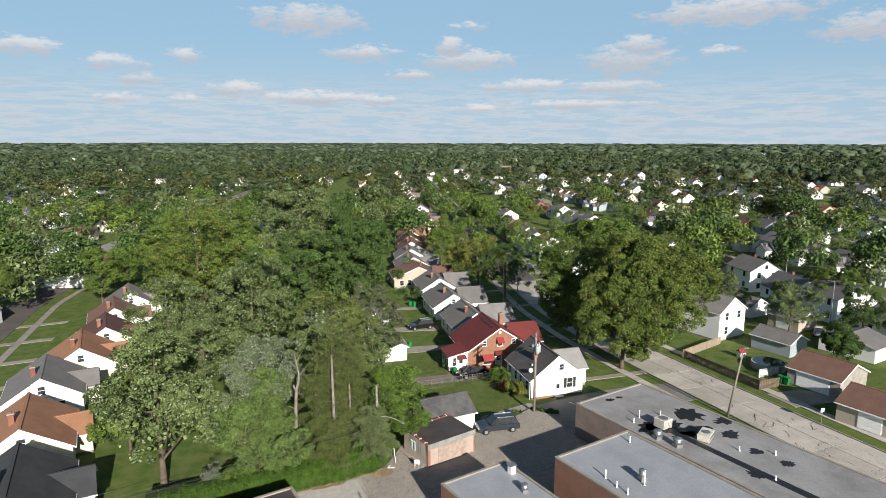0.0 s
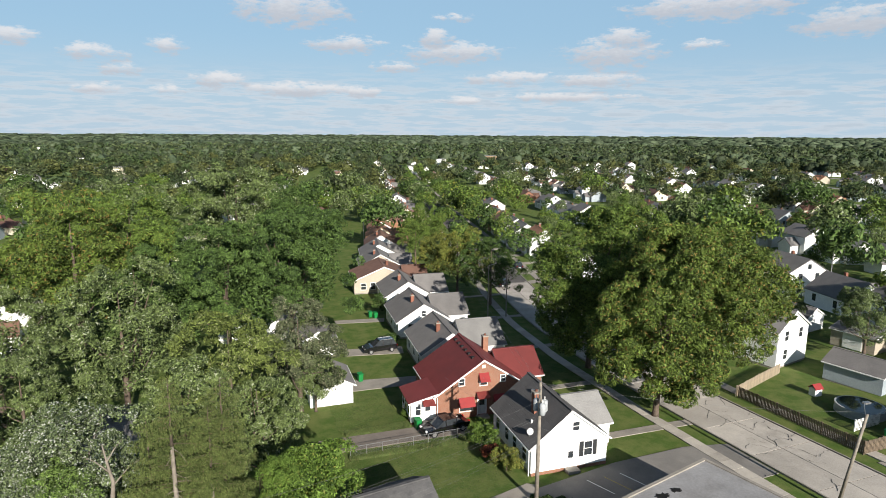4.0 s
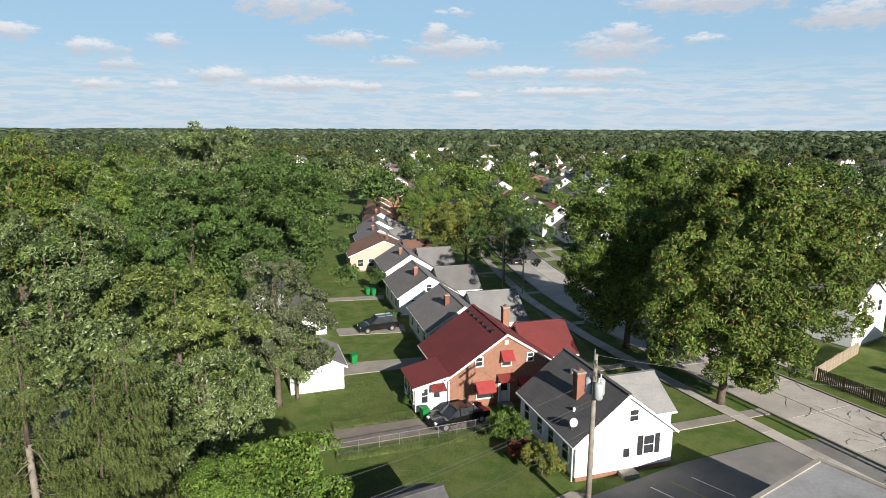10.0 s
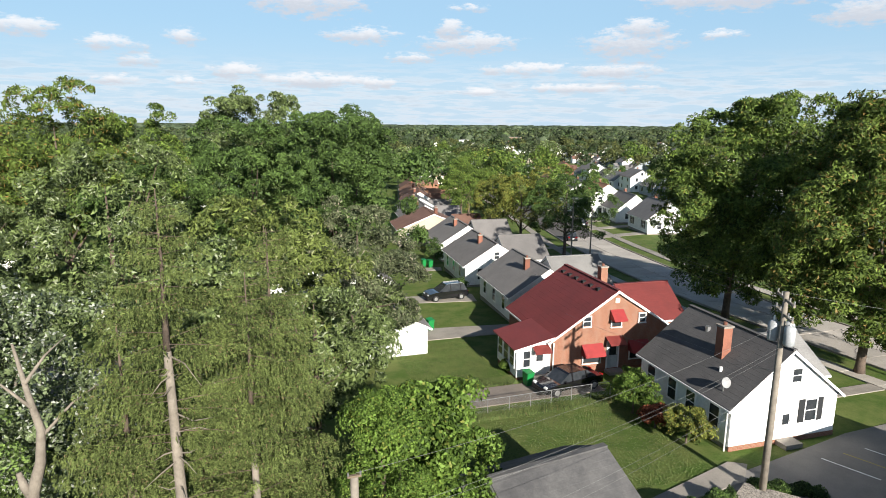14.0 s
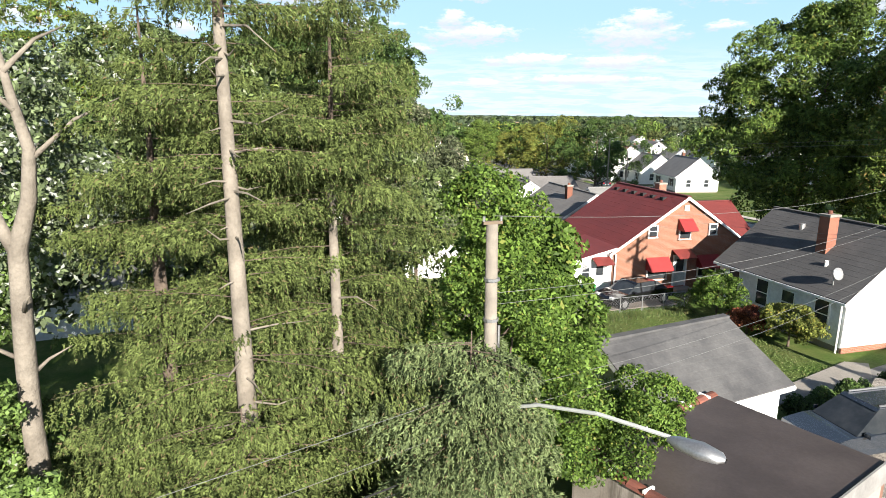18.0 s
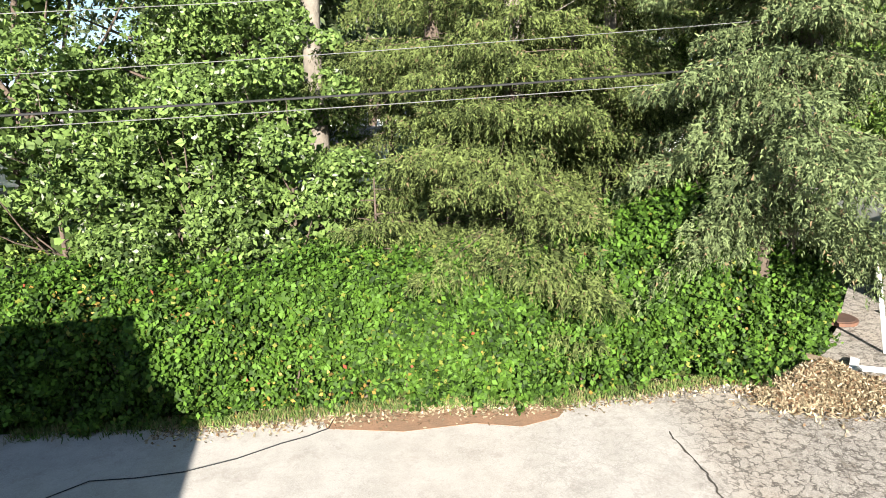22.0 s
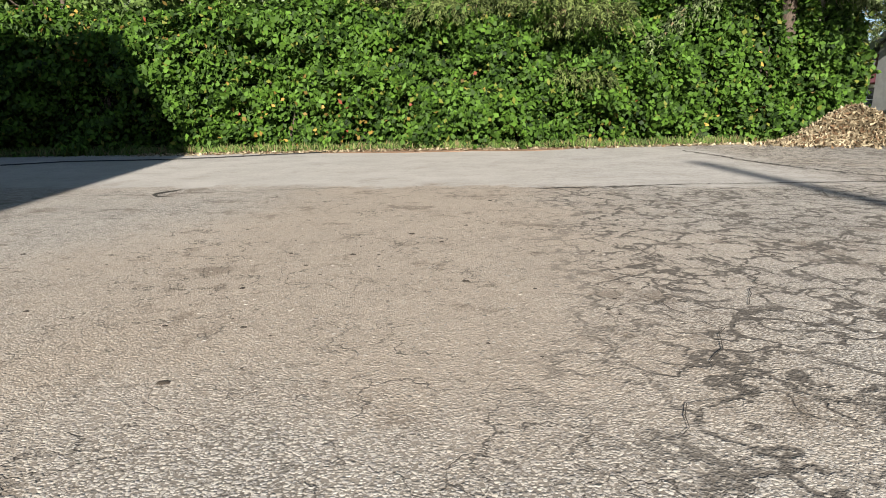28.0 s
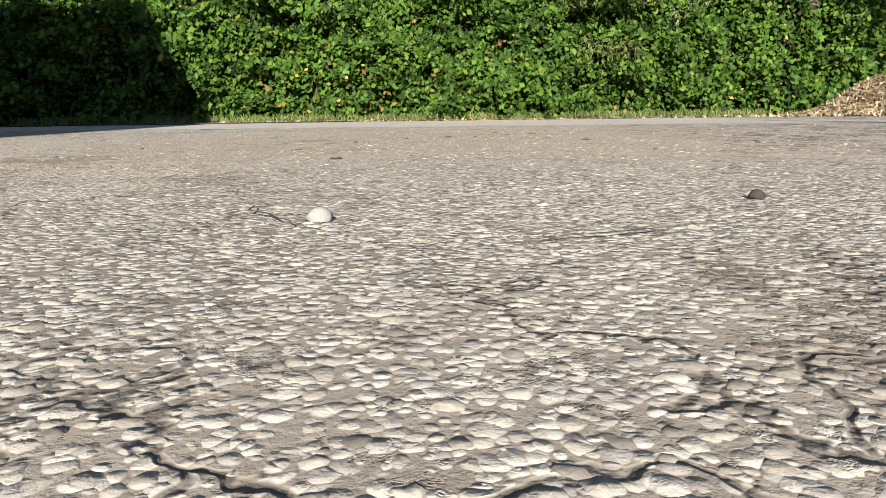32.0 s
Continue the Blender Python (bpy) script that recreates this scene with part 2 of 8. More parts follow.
def brick_mat(name, a, b, mortar):
    """Coursed brickwork for walls seen from afar."""
    m = mat(name, a, b, rough=0.9, scale=1.2, fine=18, bump=0.3)
    t = m.node_tree
    p = t.nodes["Principled BSDF"]
    sep = t.nodes.new("ShaderNodeSeparateXYZ")
    t.links.new(t.nodes.new("ShaderNodeTexCoord").outputs["Object"], sep.inputs[0])
    co = t.nodes.new("ShaderNodeCombineXYZ")
    t.links.new(op(t, "ADD", sep.outputs[0], sep.outputs[1]), co.inputs[0])
    t.links.new(sep.outputs[2], co.inputs[1])
    n = t.nodes.new("ShaderNodeTexBrick")
    t.links.new(co.outputs[0], n.inputs["Vector"])
    for key, v in (("Color1", a), ("Color2", b), ("Mortar", mortar)):
        n.inputs[key].default_value = (*v, 1)
    for key, v in (("Scale", 1.0), ("Mortar Size", 0.007), ("Brick Width", 0.215), ("Row Height", 0.075), ("Bias", 0.0)):
        n.inputs[key].default_value = v
    old = p.inputs["Base Color"].links[0].from_socket
    t.links.new(blend(t, 0.35, n.outputs["Color"], old), p.inputs["Base Color"])
    return m


BRICK = brick_mat("brick", (0.27, 0.115, 0.068), (0.2, 0.086, 0.052), (0.32, 0.255, 0.2))
BRICK_DARK = mat("old_brick", (0.27, 0.11, 0.07), (0.2, 0.085, 0.06), rough=0.9, scale=1.2, fine=18, bump=0.3, piece=0.25)
ROOF_DARK = mat("roof_dark_shingle", (0.08, 0.077, 0.077), (0.11, 0.105, 0.103), rough=0.9, scale=0.5, fine=10, bump=0.4, piece=0.15)
ROOF_GREY = mat("roof_grey_shingle", (0.175, 0.166, 0.16), (0.215, 0.203, 0.195), rough=0.9, scale=0.5, fine=10, bump=0.4, piece=0.15)
ROOF_LIGHT = mat("roof_light_shingle", (0.27, 0.265, 0.255), (0.22, 0.215, 0.21), rough=0.9, scale=0.5, fine=10, bump=0.4, piece=0.12)
ROOF_RED = mat("roof_red_metal", (0.185, 0.035, 0.032), (0.15, 0.03, 0.028), rough=0.65, scale=0.6, fine=10, bump=0.2, piece=0.1)
ROOF_BROWN = mat("roof_brown_shingle", (0.21, 0.115, 0.085), (0.165, 0.09, 0.068), rough=0.9, scale=0.5, fine=10, bump=0.4, piece=0.15)
ROOF_ORANGE = mat("roof_rust_shingle", (0.37, 0.185, 0.105), (0.3, 0.15, 0.088), rough=0.9, scale=0.5, fine=10, bump=0.4, piece=0.15)
TAR = mat("tar_roof", (0.06, 0.047, 0.043), (0.09, 0.072, 0.066), rough=0.5, scale=0.5, fine=12, bump=0.15)
MEMBRANE = mat("grey_roof_membrane", (0.37, 0.385, 0.41), (0.31, 0.325, 0.35), rough=0.55, scale=0.35, fine=9, bump=0.1)
COATED = mat("weathered_roof_coating", (0.35, 0.345, 0.345), (0.27, 0.262, 0.258), rough=0.65, scale=0.3, fine=6, bump=0.15, stain=0.35)
METAL = mat("galvanised_metal", (0.5, 0.5, 0.5), (0.4, 0.4, 0.4), rough=0.45, metal=0.8, scale=3, fine=30, bump=0.05)
BARK = mat("bark", (0.16, 0.12, 0.09), (0.1, 0.075, 0.058), rough=0.95, scale=3, fine=22, bump=0.8, bump_dist=0.04)
BARK_PALE = mat("bare_pale_trunk", (0.27, 0.235, 0.19), (0.175, 0.15, 0.12), rough=0.9, scale=2.2, fine=16, bump=0.7, bump_dist=0.03, stain=0.5)
POLE = mat("weathered_pole", (0.3, 0.265, 0.215), (0.2, 0.175, 0.145), rough=0.9, scale=2.5, fine=20, bump=0.4, stain=0.4)
FENCE = mat("old_fence_wood", (0.2, 0.15, 0.1), (0.13, 0.1, 0.075), rough=0.9, scale=2, fine=16, bump=0.4, piece=0.2)
BLACK = mat("black_rubber", (0.02, 0.02, 0.02), rough=0.7, bump=0.05)
GLASS = glass_mat()
WIRE = mat("cable_sheath", (0.03, 0.03, 0.03), rough=0.6, bump=0)
ALUMINIUM = mat("bare_aluminium_wire", (0.2, 0.2, 0.19), (0.15, 0.15, 0.145), rough=0.6, bump=0)
BIN = mat("green_bin_plastic", (0.01, 0.22, 0.05), (0.012, 0.18, 0.045), rough=0.45, bump=0.03)

MAPLE = leaf_mat("maple_leaves", (0.038, 0.082, 0.017), (0.146, 0.216, 0.042), odd=(0.2, 0.2, 0.04), odd_share=0.05)
SILVER = leaf_mat("silver_maple_leaves", (0.05, 0.085, 0.028), (0.155, 0.205, 0.07), odd=(0.32, 0.36, 0.23), odd_share=0.07)
DEEP = leaf_mat("deep_green_leaves", (0.03, 0.07, 0.018), (0.094, 0.152, 0.038))
OLIVE = leaf_mat("olive_maple_leaves", (0.046, 0.08, 0.02), (0.15, 0.188, 0.048), odd=(0.3, 0.32, 0.16), odd_share=0.04)
GREYGREEN = leaf_mat("grey_green_leaves", (0.05, 0.07, 0.032), (0.135, 0.158, 0.08), odd=(0.26, 0.24, 0.17), odd_share=0.08)
BRIGHT = leaf_mat("bright_green_leaves", (0.055, 0.12, 0.02), (0.165, 0.26, 0.048), odd=(0.24, 0.27, 0.06), odd_share=0.05, translucence=0.3)
SILVERY = leaf_mat("silvery_leaves", (0.07, 0.105, 0.05), (0.2, 0.255, 0.12), odd=(0.48, 0.51, 0.44), odd_share=0.16, translucence=0.25)
TURNING = leaf_mat("turning_leaves", (0.04, 0.08, 0.017), (0.136, 0.19, 0.036), odd=(0.24, 0.17, 0.05), odd_share=0.07)
VINE = leaf_mat("vine_leaves", (0.019, 0.056, 0.008), (0.084, 0.168, 0.02), odd=(0.2, 0.22, 0.04), odd_share=0.03, translucence=0.2, patch=2.2)
SPRUCE = leaf_mat("spruce_needles", (0.039, 0.064, 0.018), (0.134, 0.17, 0.05), odd=(0.19, 0.15, 0.075), odd_share=0.04, translucence=0.12, rough=0.75, patch=1.1, lively=0.2)
GARDEN = leaf_mat("garden_leaves", (0.055, 0.11, 0.028), (0.176, 0.262, 0.068), odd=(0.36, 0.4, 0.28), odd_share=0.04, translucence=0.25, patch=1.2, lively=0.4)
YELLOWGREEN = leaf_mat("yellow_green_leaves", (0.075, 0.115, 0.02), (0.19, 0.21, 0.045), odd=(0.3, 0.24, 0.05), odd_share=0.08)
WOODS = leaf_mat("far_woods_leaves", (0.03, 0.05, 0.024), (0.095, 0.12, 0.05), translucence=0.05, patch=0.06)
WOODS_DARK = leaf_mat("far_dark_leaves", (0.026, 0.048, 0.02), (0.066, 0.1, 0.036), translucence=0.05, patch=0.08)
WOODS_OLIVE = leaf_mat("far_olive_leaves", (0.04, 0.058, 0.018), (0.118, 0.132, 0.042), translucence=0.05, patch=0.07)
SPRUCE_BLUE = leaf_mat("blue_green_needles", (0.052, 0.088, 0.035), (0.17, 0.215, 0.09), odd=(0.24, 0.18, 0.1), odd_share=0.04, translucence=0.15, rough=0.75, patch=1.1, lively=0.2)
# ---- geometry helpers ----
class Shape:
    """Collects boxes, prisms, tubes and sheets into one mesh."""

    def __init__(self):
        self.v, self.f = [], []

    def add(self, verts, faces):
        n = len(self.v)
        self.v += [tuple(p) for p in verts]
        self.f += [tuple(i + n for i in q) for q in faces]
        return self

    def box(self, x0, y0, z0, x1, y1, z1, m=None):
        vs = [Vector(p) for p in ((x0, y0, z0), (x1, y0, z0), (x1, y1, z0), (x0, y1, z0), (x0, y0, z1), (x1, y0, z1), (x1, y1, z1), (x0, y1, z1))]
        if m is not None:
            vs = [m @ p for p in vs]
        return self.add(vs, [(3, 2, 1, 0), (4, 5, 6, 7), (0, 1, 5, 4), (1, 2, 6, 5), (2, 3, 7, 6), (3, 0, 4, 7)])

    def prism(self, outline, z0, z1):
        """An upright prism over an outline (x, y), counter-clockwise."""
        n = len(outline)
        vs = [(x, y, z0) for x, y in outline] + [(x, y, z1) for x, y in outline]
        fs = [tuple(range(n - 1, -1, -1)), tuple(range(n, 2 * n))] + [(i, (i + 1) % n, n + (i + 1) % n, n + i) for i in range(n)]
        return self.add(vs, fs)

    def slab(self, a, b, c, d, thick):
        """A slab below the four corners, thick along its normal."""
        a, b, c, d = (Vector(p) for p in (a, b, c, d))
        n = (b - a).cross(d - a).normalized() * thick
        return self.add([a - n, b - n, c - n, d - n, a, b, c, d], [(3, 2, 1, 0), (4, 5, 6, 7), (0, 1, 5, 4), (1, 2, 6, 5), (2, 3, 7, 6), (3, 0, 4, 7)])

    def tube(self, points, radii, sides=8, cap=True):
        rings, last = [], None
        pts = [Vector(p) for p in points]
        for i, p in enumerate(pts):
            d = (pts[min(i + 1, len(pts) - 1)] - pts[max(i - 1, 0)]).normalized()
            u = d.orthogonal().normalized() if last is None else (last - d * last.dot(d)).normalized()
            last = u
            w = d.cross(u)
            r = radii[i] if isinstance(radii, (list, tuple)) else radii
            rings.append([p + (u * math.cos(2 * math.pi * k / sides) + w * math.sin(2 * math.pi * k / sides)) * r for k in range(sides)])
        vs = [q for ring in rings for q in ring]
        fs = []
        for i in range(len(rings) - 1):
            fs += [(i * sides + k, i * sides + (k + 1) % sides, (i + 1) * sides + (k + 1) % sides, (i + 1) * sides + k) for k in range(sides)]
        if cap:
            fs += [tuple(range(sides - 1, -1, -1)), tuple(range(len(vs) - sides, len(vs)))]
        return self.add(vs, fs)

    def mesh(self, name, material, smooth=False):
        me = bpy.data.meshes.new(name)
        me.from_pydata(self.v, [], self.f)
        me.materials.append(material)
        if smooth:
            me.polygons.foreach_set("use_smooth", [True] * len(me.polygons))
        me.update()
        return me


def part(name, shape, material, parent=None, label="", smooth=False):
    """Links a shape (or a ready mesh) as one object, under its thing or part."""
    me = shape.mesh(name, material, smooth) if isinstance(shape, Shape) else shape
    ob = new(name, me)
    if parent is not None:
        ob.parent = parent
    if label:
        ob["label"] = label
    return ob


def thing(name, m, label, category, group="", kind=""):
    ob = new(name)
    ob.empty_display_size = 0.2
    ob.matrix_world = m
    return tagged(ob, label, category, group, kind)


def quads_mesh(name, corners, material):
    """One mesh from an array (n, k, 3) of faces with k corners."""
    n, k = corners.shape[:2]
    me = bpy.data.meshes.new(name)
    me.vertices.add(k * n)
    me.vertices.foreach_set("co", np.ascontiguousarray(corners, np.float32).ravel())
    me.loops.add(k * n)
    me.loops.foreach_set("vertex_index", np.arange(k * n, dtype=np.int32))
    me.polygons.add(n)
    me.polygons.foreach_set("loop_start", np.arange(0, k * n, k, dtype=np.int32))
    me.materials.append(material)
    me.update(calc_edges=True)
    return me


def unit(v):
    return v / (np.linalg.norm(v, axis=-1, keepdims=True) + 1e-9)


def leaf_quads(rng, centres, out, length, width, droop=0.25, spread=0.9):
    """A pointed, slightly folded leaf at each centre, turned loosely outwards."""
    n = len(centres)
    normal = unit(out + spread * rng.normal(size=(n, 3)))
    along = rng.normal(size=(n, 3))
    along[:, 2] -= droop
    along = unit(along - normal * (along * normal).sum(1, keepdims=True))
    side = np.cross(normal, along)
    ln = length * rng.uniform(0.65, 1.35, (n, 1))
    wd = width * rng.uniform(0.65, 1.35, (n, 1))
    a = centres - along * ln * 0.5
    b = centres + side * wd * 0.5 - normal * wd * 0.15
    c = centres + along * ln * 0.5
    d = centres - side * wd * 0.5 - normal * wd * 0.15
    return np.stack([a, b, c, d], 1)


def crown_points(rng, blobs, clumps, per, clump_r):
    """Leaf centres on the outer faces of rounded tufts, which sit on boughs over the shells of ellipsoids (x, y, z, rx, ry, rz)."""
    blobs = np.array(blobs, float)
    area = (blobs[:, 3] * blobs[:, 4] * blobs[:, 5]) ** (2 / 3)
    boughs = max(8, clumps // 6)
    bp = rng.choice(len(blobs), boughs, p=area / area.sum())
    bd = unit(rng.normal(size=(boughs, 3)))
    bd[:, 2] = np.where(bd[:, 2] < -0.5, -bd[:, 2], bd[:, 2])
    size = (blobs[bp, 3:].prod(1) ** (1 / 3))[:, None] * rng.uniform(0.18, 0.34, (boughs, 1))
    bc = blobs[bp, :3] + bd * blobs[bp, 3:] * rng.uniform(0.42, 0.9, (boughs, 1))
    own = rng.integers(boughs, size=clumps)
    pick = bp[own]
    d = unit(rng.normal(size=(clumps, 3)) + 1.1 * bd[own] + np.array([0, 0, 0.4]))
    heads = bc[own] + d * size[own] * rng.uniform(0.7, 1.1, (clumps, 1)) * np.array([1.15, 1.15, 0.85])
    inside = np.zeros(clumps, bool)
    for i, b in enumerate(blobs):
        q = (((heads - b[:3]) / b[3:]) ** 2).sum(1)
        inside |= (q < 0.4) & (pick != i)
    heads, d = heads[~inside], d[~inside]
    n = len(heads)
    r = clump_r * rng.uniform(0.5, 1.3, (n, 1, 1))
    ray = unit(rng.normal(size=(n, per, 3)) + 0.75 * d[:, None] + np.array([0, 0, 0.25]))
    off = ray * rng.uniform(0.35, 1.0, (n, per, 1)) ** 0.35 * r * np.array([1, 1, 0.74])
    pts = heads[:, None] + off
    out = unit(ray + 0.25 * d[:, None] + np.array([0, 0, 0.2]))
    return heads, pts.reshape(-1, 3), out.reshape(-1, 3)


def tree(name, x, y, blobs, material, label, clumps=260, per=46, clump_r=0.95, leaf=0.34, trunk_r=0.3, fork=0.3, seed=1, bark=None, limbs=9, group="", kind="", z=0.0, lean=(0, 0), simple=False):
    """A broadleaf tree: tapered trunk, limbs that reach into the crown, and a crown of leaf clumps. blobs are relative to the foot."""
    rng = np.random.default_rng(seed)
    top = thing(name, pose(x, y, z), label, "tree", group, kind)
    heads, pts, out = crown_points(rng, blobs, clumps, per, clump_r)
    leaves = leaf_quads(rng, pts, out, leaf * 1.15, leaf * 0.66, spread=0.72)
    if simple:  # far crowns: three-cornered leaves
        leaves = (pts[:, None] + 1.3 * (leaves - pts[:, None]))[:, :3]
    # larger leaves deep inside close the crown
    bl = np.array(blobs, float)
    n_in = len(pts) // 18
    pick = rng.integers(len(bl), size=n_in)
    d_in = unit(rng.normal(size=(n_in, 3)))
    inner = bl[pick, :3] + d_in * bl[pick, 3:] * rng.uniform(0.15, 0.55, (n_in, 1))
    deep = leaf_quads(rng, inner, d_in, leaf * 1.9, leaf * 1.4, spread=0.6)
    leaves = np.concatenate([leaves, deep[:, :leaves.shape[1]]])
    part("crown", quads_mesh("crown", leaves, material), None, top)
    wood = Shape()
    b = np.array(blobs, float)
    apex = b[np.argmax(b[:, 2] + b[:, 5])]
    th = apex[2] + 0.5 * apex[5]
    line = [Vector((apex[0] * u * u * 0.8 + lean[0] * u, apex[1] * u * u * 0.8 + lean[1] * u, th * u)) for u in (0, 0.04, 0.2, 0.45, 0.7, 1)]
    wood.tube(line, [trunk_r * k for k in (1.35, 1.05, 0.9, 0.7, 0.42, 0.08)], 9)
    for i in range(limbs):
        target = Vector(heads[rng.integers(len(heads))]) if i >= len(b) else Vector(b[i, :3] + b[i, 3:] * rng.normal(size=3) * 0.25)
        u = fork + (0.85 - fork) * rng.random() * min(1.0, max(0.05, target.z / th))
        start = Vector((apex[0] * u * u * 0.8, apex[1] * u * u * 0.8, th * u))
        if target.z < start.z + 0.5:
            target.z = start.z + 0.8
        mid = start.lerp(target, 0.5) + Vector((0, 0, -0.06 * (target - start).length))
        r = trunk_r * (0.5 - 0.3 * u)
        part("limb", Shape().tube([start, mid, target], [r, r * 0.65, r * 0.15], 6, cap=False), bark or BARK, top, smooth=True)
    part("trunk", wood, bark or BARK, top, smooth=True)
    return top


def strip(shape, left, right, z0, z1, z_of=None):
    """A raised sheet between two lines of points of the same count."""
    n = len(left)
    vs = [(x, y, z1) for x, y in left] + [(x, y, z1) for x, y in right] + [(x, y, z0) for x, y in left] + [(x, y, z0) for x, y in right]
    fs = []
    for i in range(n - 1):
        fs += [(i, n + i, n + i + 1, i + 1), (2 * n + i, i, i + 1, 2 * n + i + 1), (n + i, 3 * n + i, 3 * n + i + 1, n + i + 1)]
    fs += [(0, 2 * n, 3 * n, n), (n - 1, 2 * n - 1, 4 * n - 1, 3 * n - 1)]
    return shape.add(vs, fs)
# ---- the lie of the land: level at the lot, falling gently away beyond it, low hills on the horizon ----
def gz(x, y):
    d = min(max(y - 8, 0), 230)
    far = min(max(0, (math.hypot(x - 40, y - 60) - 1200) / 3500), 1)
    return -0.03 * d * (1 if d < 120 else 1 - (d - 120) / 520) + 7 * far**1.5


def at(x, y, rz=0, dz=0.0):
    return pose(x, y, gz(x, y) + dz, 0, 0, rz)


def ribbon(shape, left, right, z0, z1, step=6.0):
    """A sheet between two lines that follows the land."""
    def dense(line, n):
        pts = np.array(line, float)
        d = np.r_[0, np.cumsum(np.hypot(*np.diff(pts, axis=0).T))]
        s = np.linspace(0, d[-1], n)
        return list(zip(np.interp(s, d, pts[:, 0]), np.interp(s, d, pts[:, 1])))
    length = sum(math.dist(a, b) for a, b in zip(left[:-1], left[1:]))
    n = max(2, int(length / step) + 1)
    l, r = dense(left, n), dense(right, n)
    vs = []
    for z in (z1, z0):
        vs += [(x, y, gz(x, y) + z) for x, y in l] + [(x, y, gz(x, y) + z) for x, y in r]
    fs = []
    for i in range(n - 1):
        fs += [(i, n + i, n + i + 1, i + 1), (2 * n + i, i, i + 1, 2 * n + i + 1), (n + i, 3 * n + i, 3 * n + i + 1, n + i + 1)]
    fs += [(0, 2 * n, 3 * n, n), (n - 1, 2 * n - 1, 4 * n - 1, 3 * n - 1)]
    return shape.add(vs, fs)


def along(line, offset):
    """The line moved sideways to its right."""
    out = []
    for i, p in enumerate(line):
        a, b = Vector(line[max(i - 1, 0)]), Vector(line[min(i + 1, len(line) - 1)])
        d = (b - a).normalized()
        out.append((p[0] + d.y * offset, p[1] - d.x * offset))
    return out


# middle line of the main street
STREET = [(55.8, -60), (53.4, -15), (50.8, 6), (49.8, 28), (49.6, 45), (50.9, 62), (54.6, 82), (61, 108), (68, 138), (77, 180), (86, 226), (110, 340), (165, 600)]
STREET_W = 7.4
# ---- ground, streets, lot ----
ground = Shape()
_ys = [-4600, -1500, -400, -120, -40, 0, 8] + [8 + 10 * k for k in range(1, 24)] + [260, 320, 450, 700, 1100, 1300, 1600, 2000, 2500, 3000, 3600, 4200, 4600]
_xs = [-4600, -3600, -2600, -1800, -1250, -700, -350, -180, -90, -40, 0, 40, 80, 130, 200, 350, 700, 1250, 1800, 2600, 3600, 4600]
_vs = [(x, y, gz(x, y) - 0.03) for y in _ys for x in _xs]
_n = len(_xs)
ground.add(_vs, [(j * _n + i, j * _n + i + 1, (j + 1) * _n + i + 1, (j + 1) * _n + i) for j in range(len(_ys) - 1) for i in range(_n - 1)])
tagged(part("ground", ground, GRASS, smooth=True), "grassy ground falling gently away to the horizon", "ground", kind="structure")

road = Shape()
ribbon(road, along(STREET, -STREET_W / 2), along(STREET, STREET_W / 2), -0.2, 0.02)
road_ob = tagged(part("road", road, mat("street_joint", (0.12, 0.11, 0.1), rough=0.95)), "pale worn concrete residential street with cracked slabs", "street", kind="structure")
for sgn in (-1, 1):
    kerb, walkway = Shape(), Shape()
    a, b = along(STREET, sgn * STREET_W / 2), along(STREET, sgn * (STREET_W / 2 + 0.16))
    ribbon(kerb, *((a, b) if sgn > 0 else (b, a)), -0.2, 0.14)
    tagged(part("kerb", kerb, CONCRETE), "low concrete kerb along the street", "kerb", kind="structure")
    a, b = along(STREET, sgn * (STREET_W / 2 + 2.3)), along(STREET, sgn * (STREET_W / 2 + 3.6))
    ribbon(walkway, *((a, b) if sgn > 0 else (b, a)), -0.2, 0.05)
    tagged(part("pavement", walkway, CONCRETE), "pale concrete pavement between lawns", "pavement", kind="structure")

# brownish street on the far side of the gardens
STREET2 = [(-45, 5), (-50.5, 50), (-54, 100), (-49.5, 160), (-35, 240), (0, 360)]
road2 = Shape()
ribbon(road2, along(STREET2, -3.6), along(STREET2, 3.6), -0.2, 0.02)
tagged(part("road", road2, mat("brown_asphalt", (0.135, 0.11, 0.1), (0.1, 0.085, 0.08), rough=0.9, scale=0.3, fine=8, bump=0.2)), "brownish asphalt residential street", "street", kind="structure")
for sgn in (-1, 1):
    w = Shape()
    a, b = along(STREET2, sgn * 6.0), along(STREET2, sgn * 7.2)
    ribbon(w, *((a, b) if sgn > 0 else (b, a)), -0.2, 0.05)
    tagged(part("pavement", w, CONCRETE), "pale concrete pavement between lawns", "pavement", kind="structure")


def paving(name, outline, material, label, category, z=0.03):
    s = Shape()
    n = len(outline)
    s.add([(x, y, gz(x, y) + z) for x, y in outline] + [(x, y, gz(x, y) - 0.2) for x, y in outline], [tuple(range(n))] + [(i, n + i, n + (i + 1) % n, (i + 1) % n) for i in range(n)])
    return tagged(part(name, s, material), label, category, kind="structure")


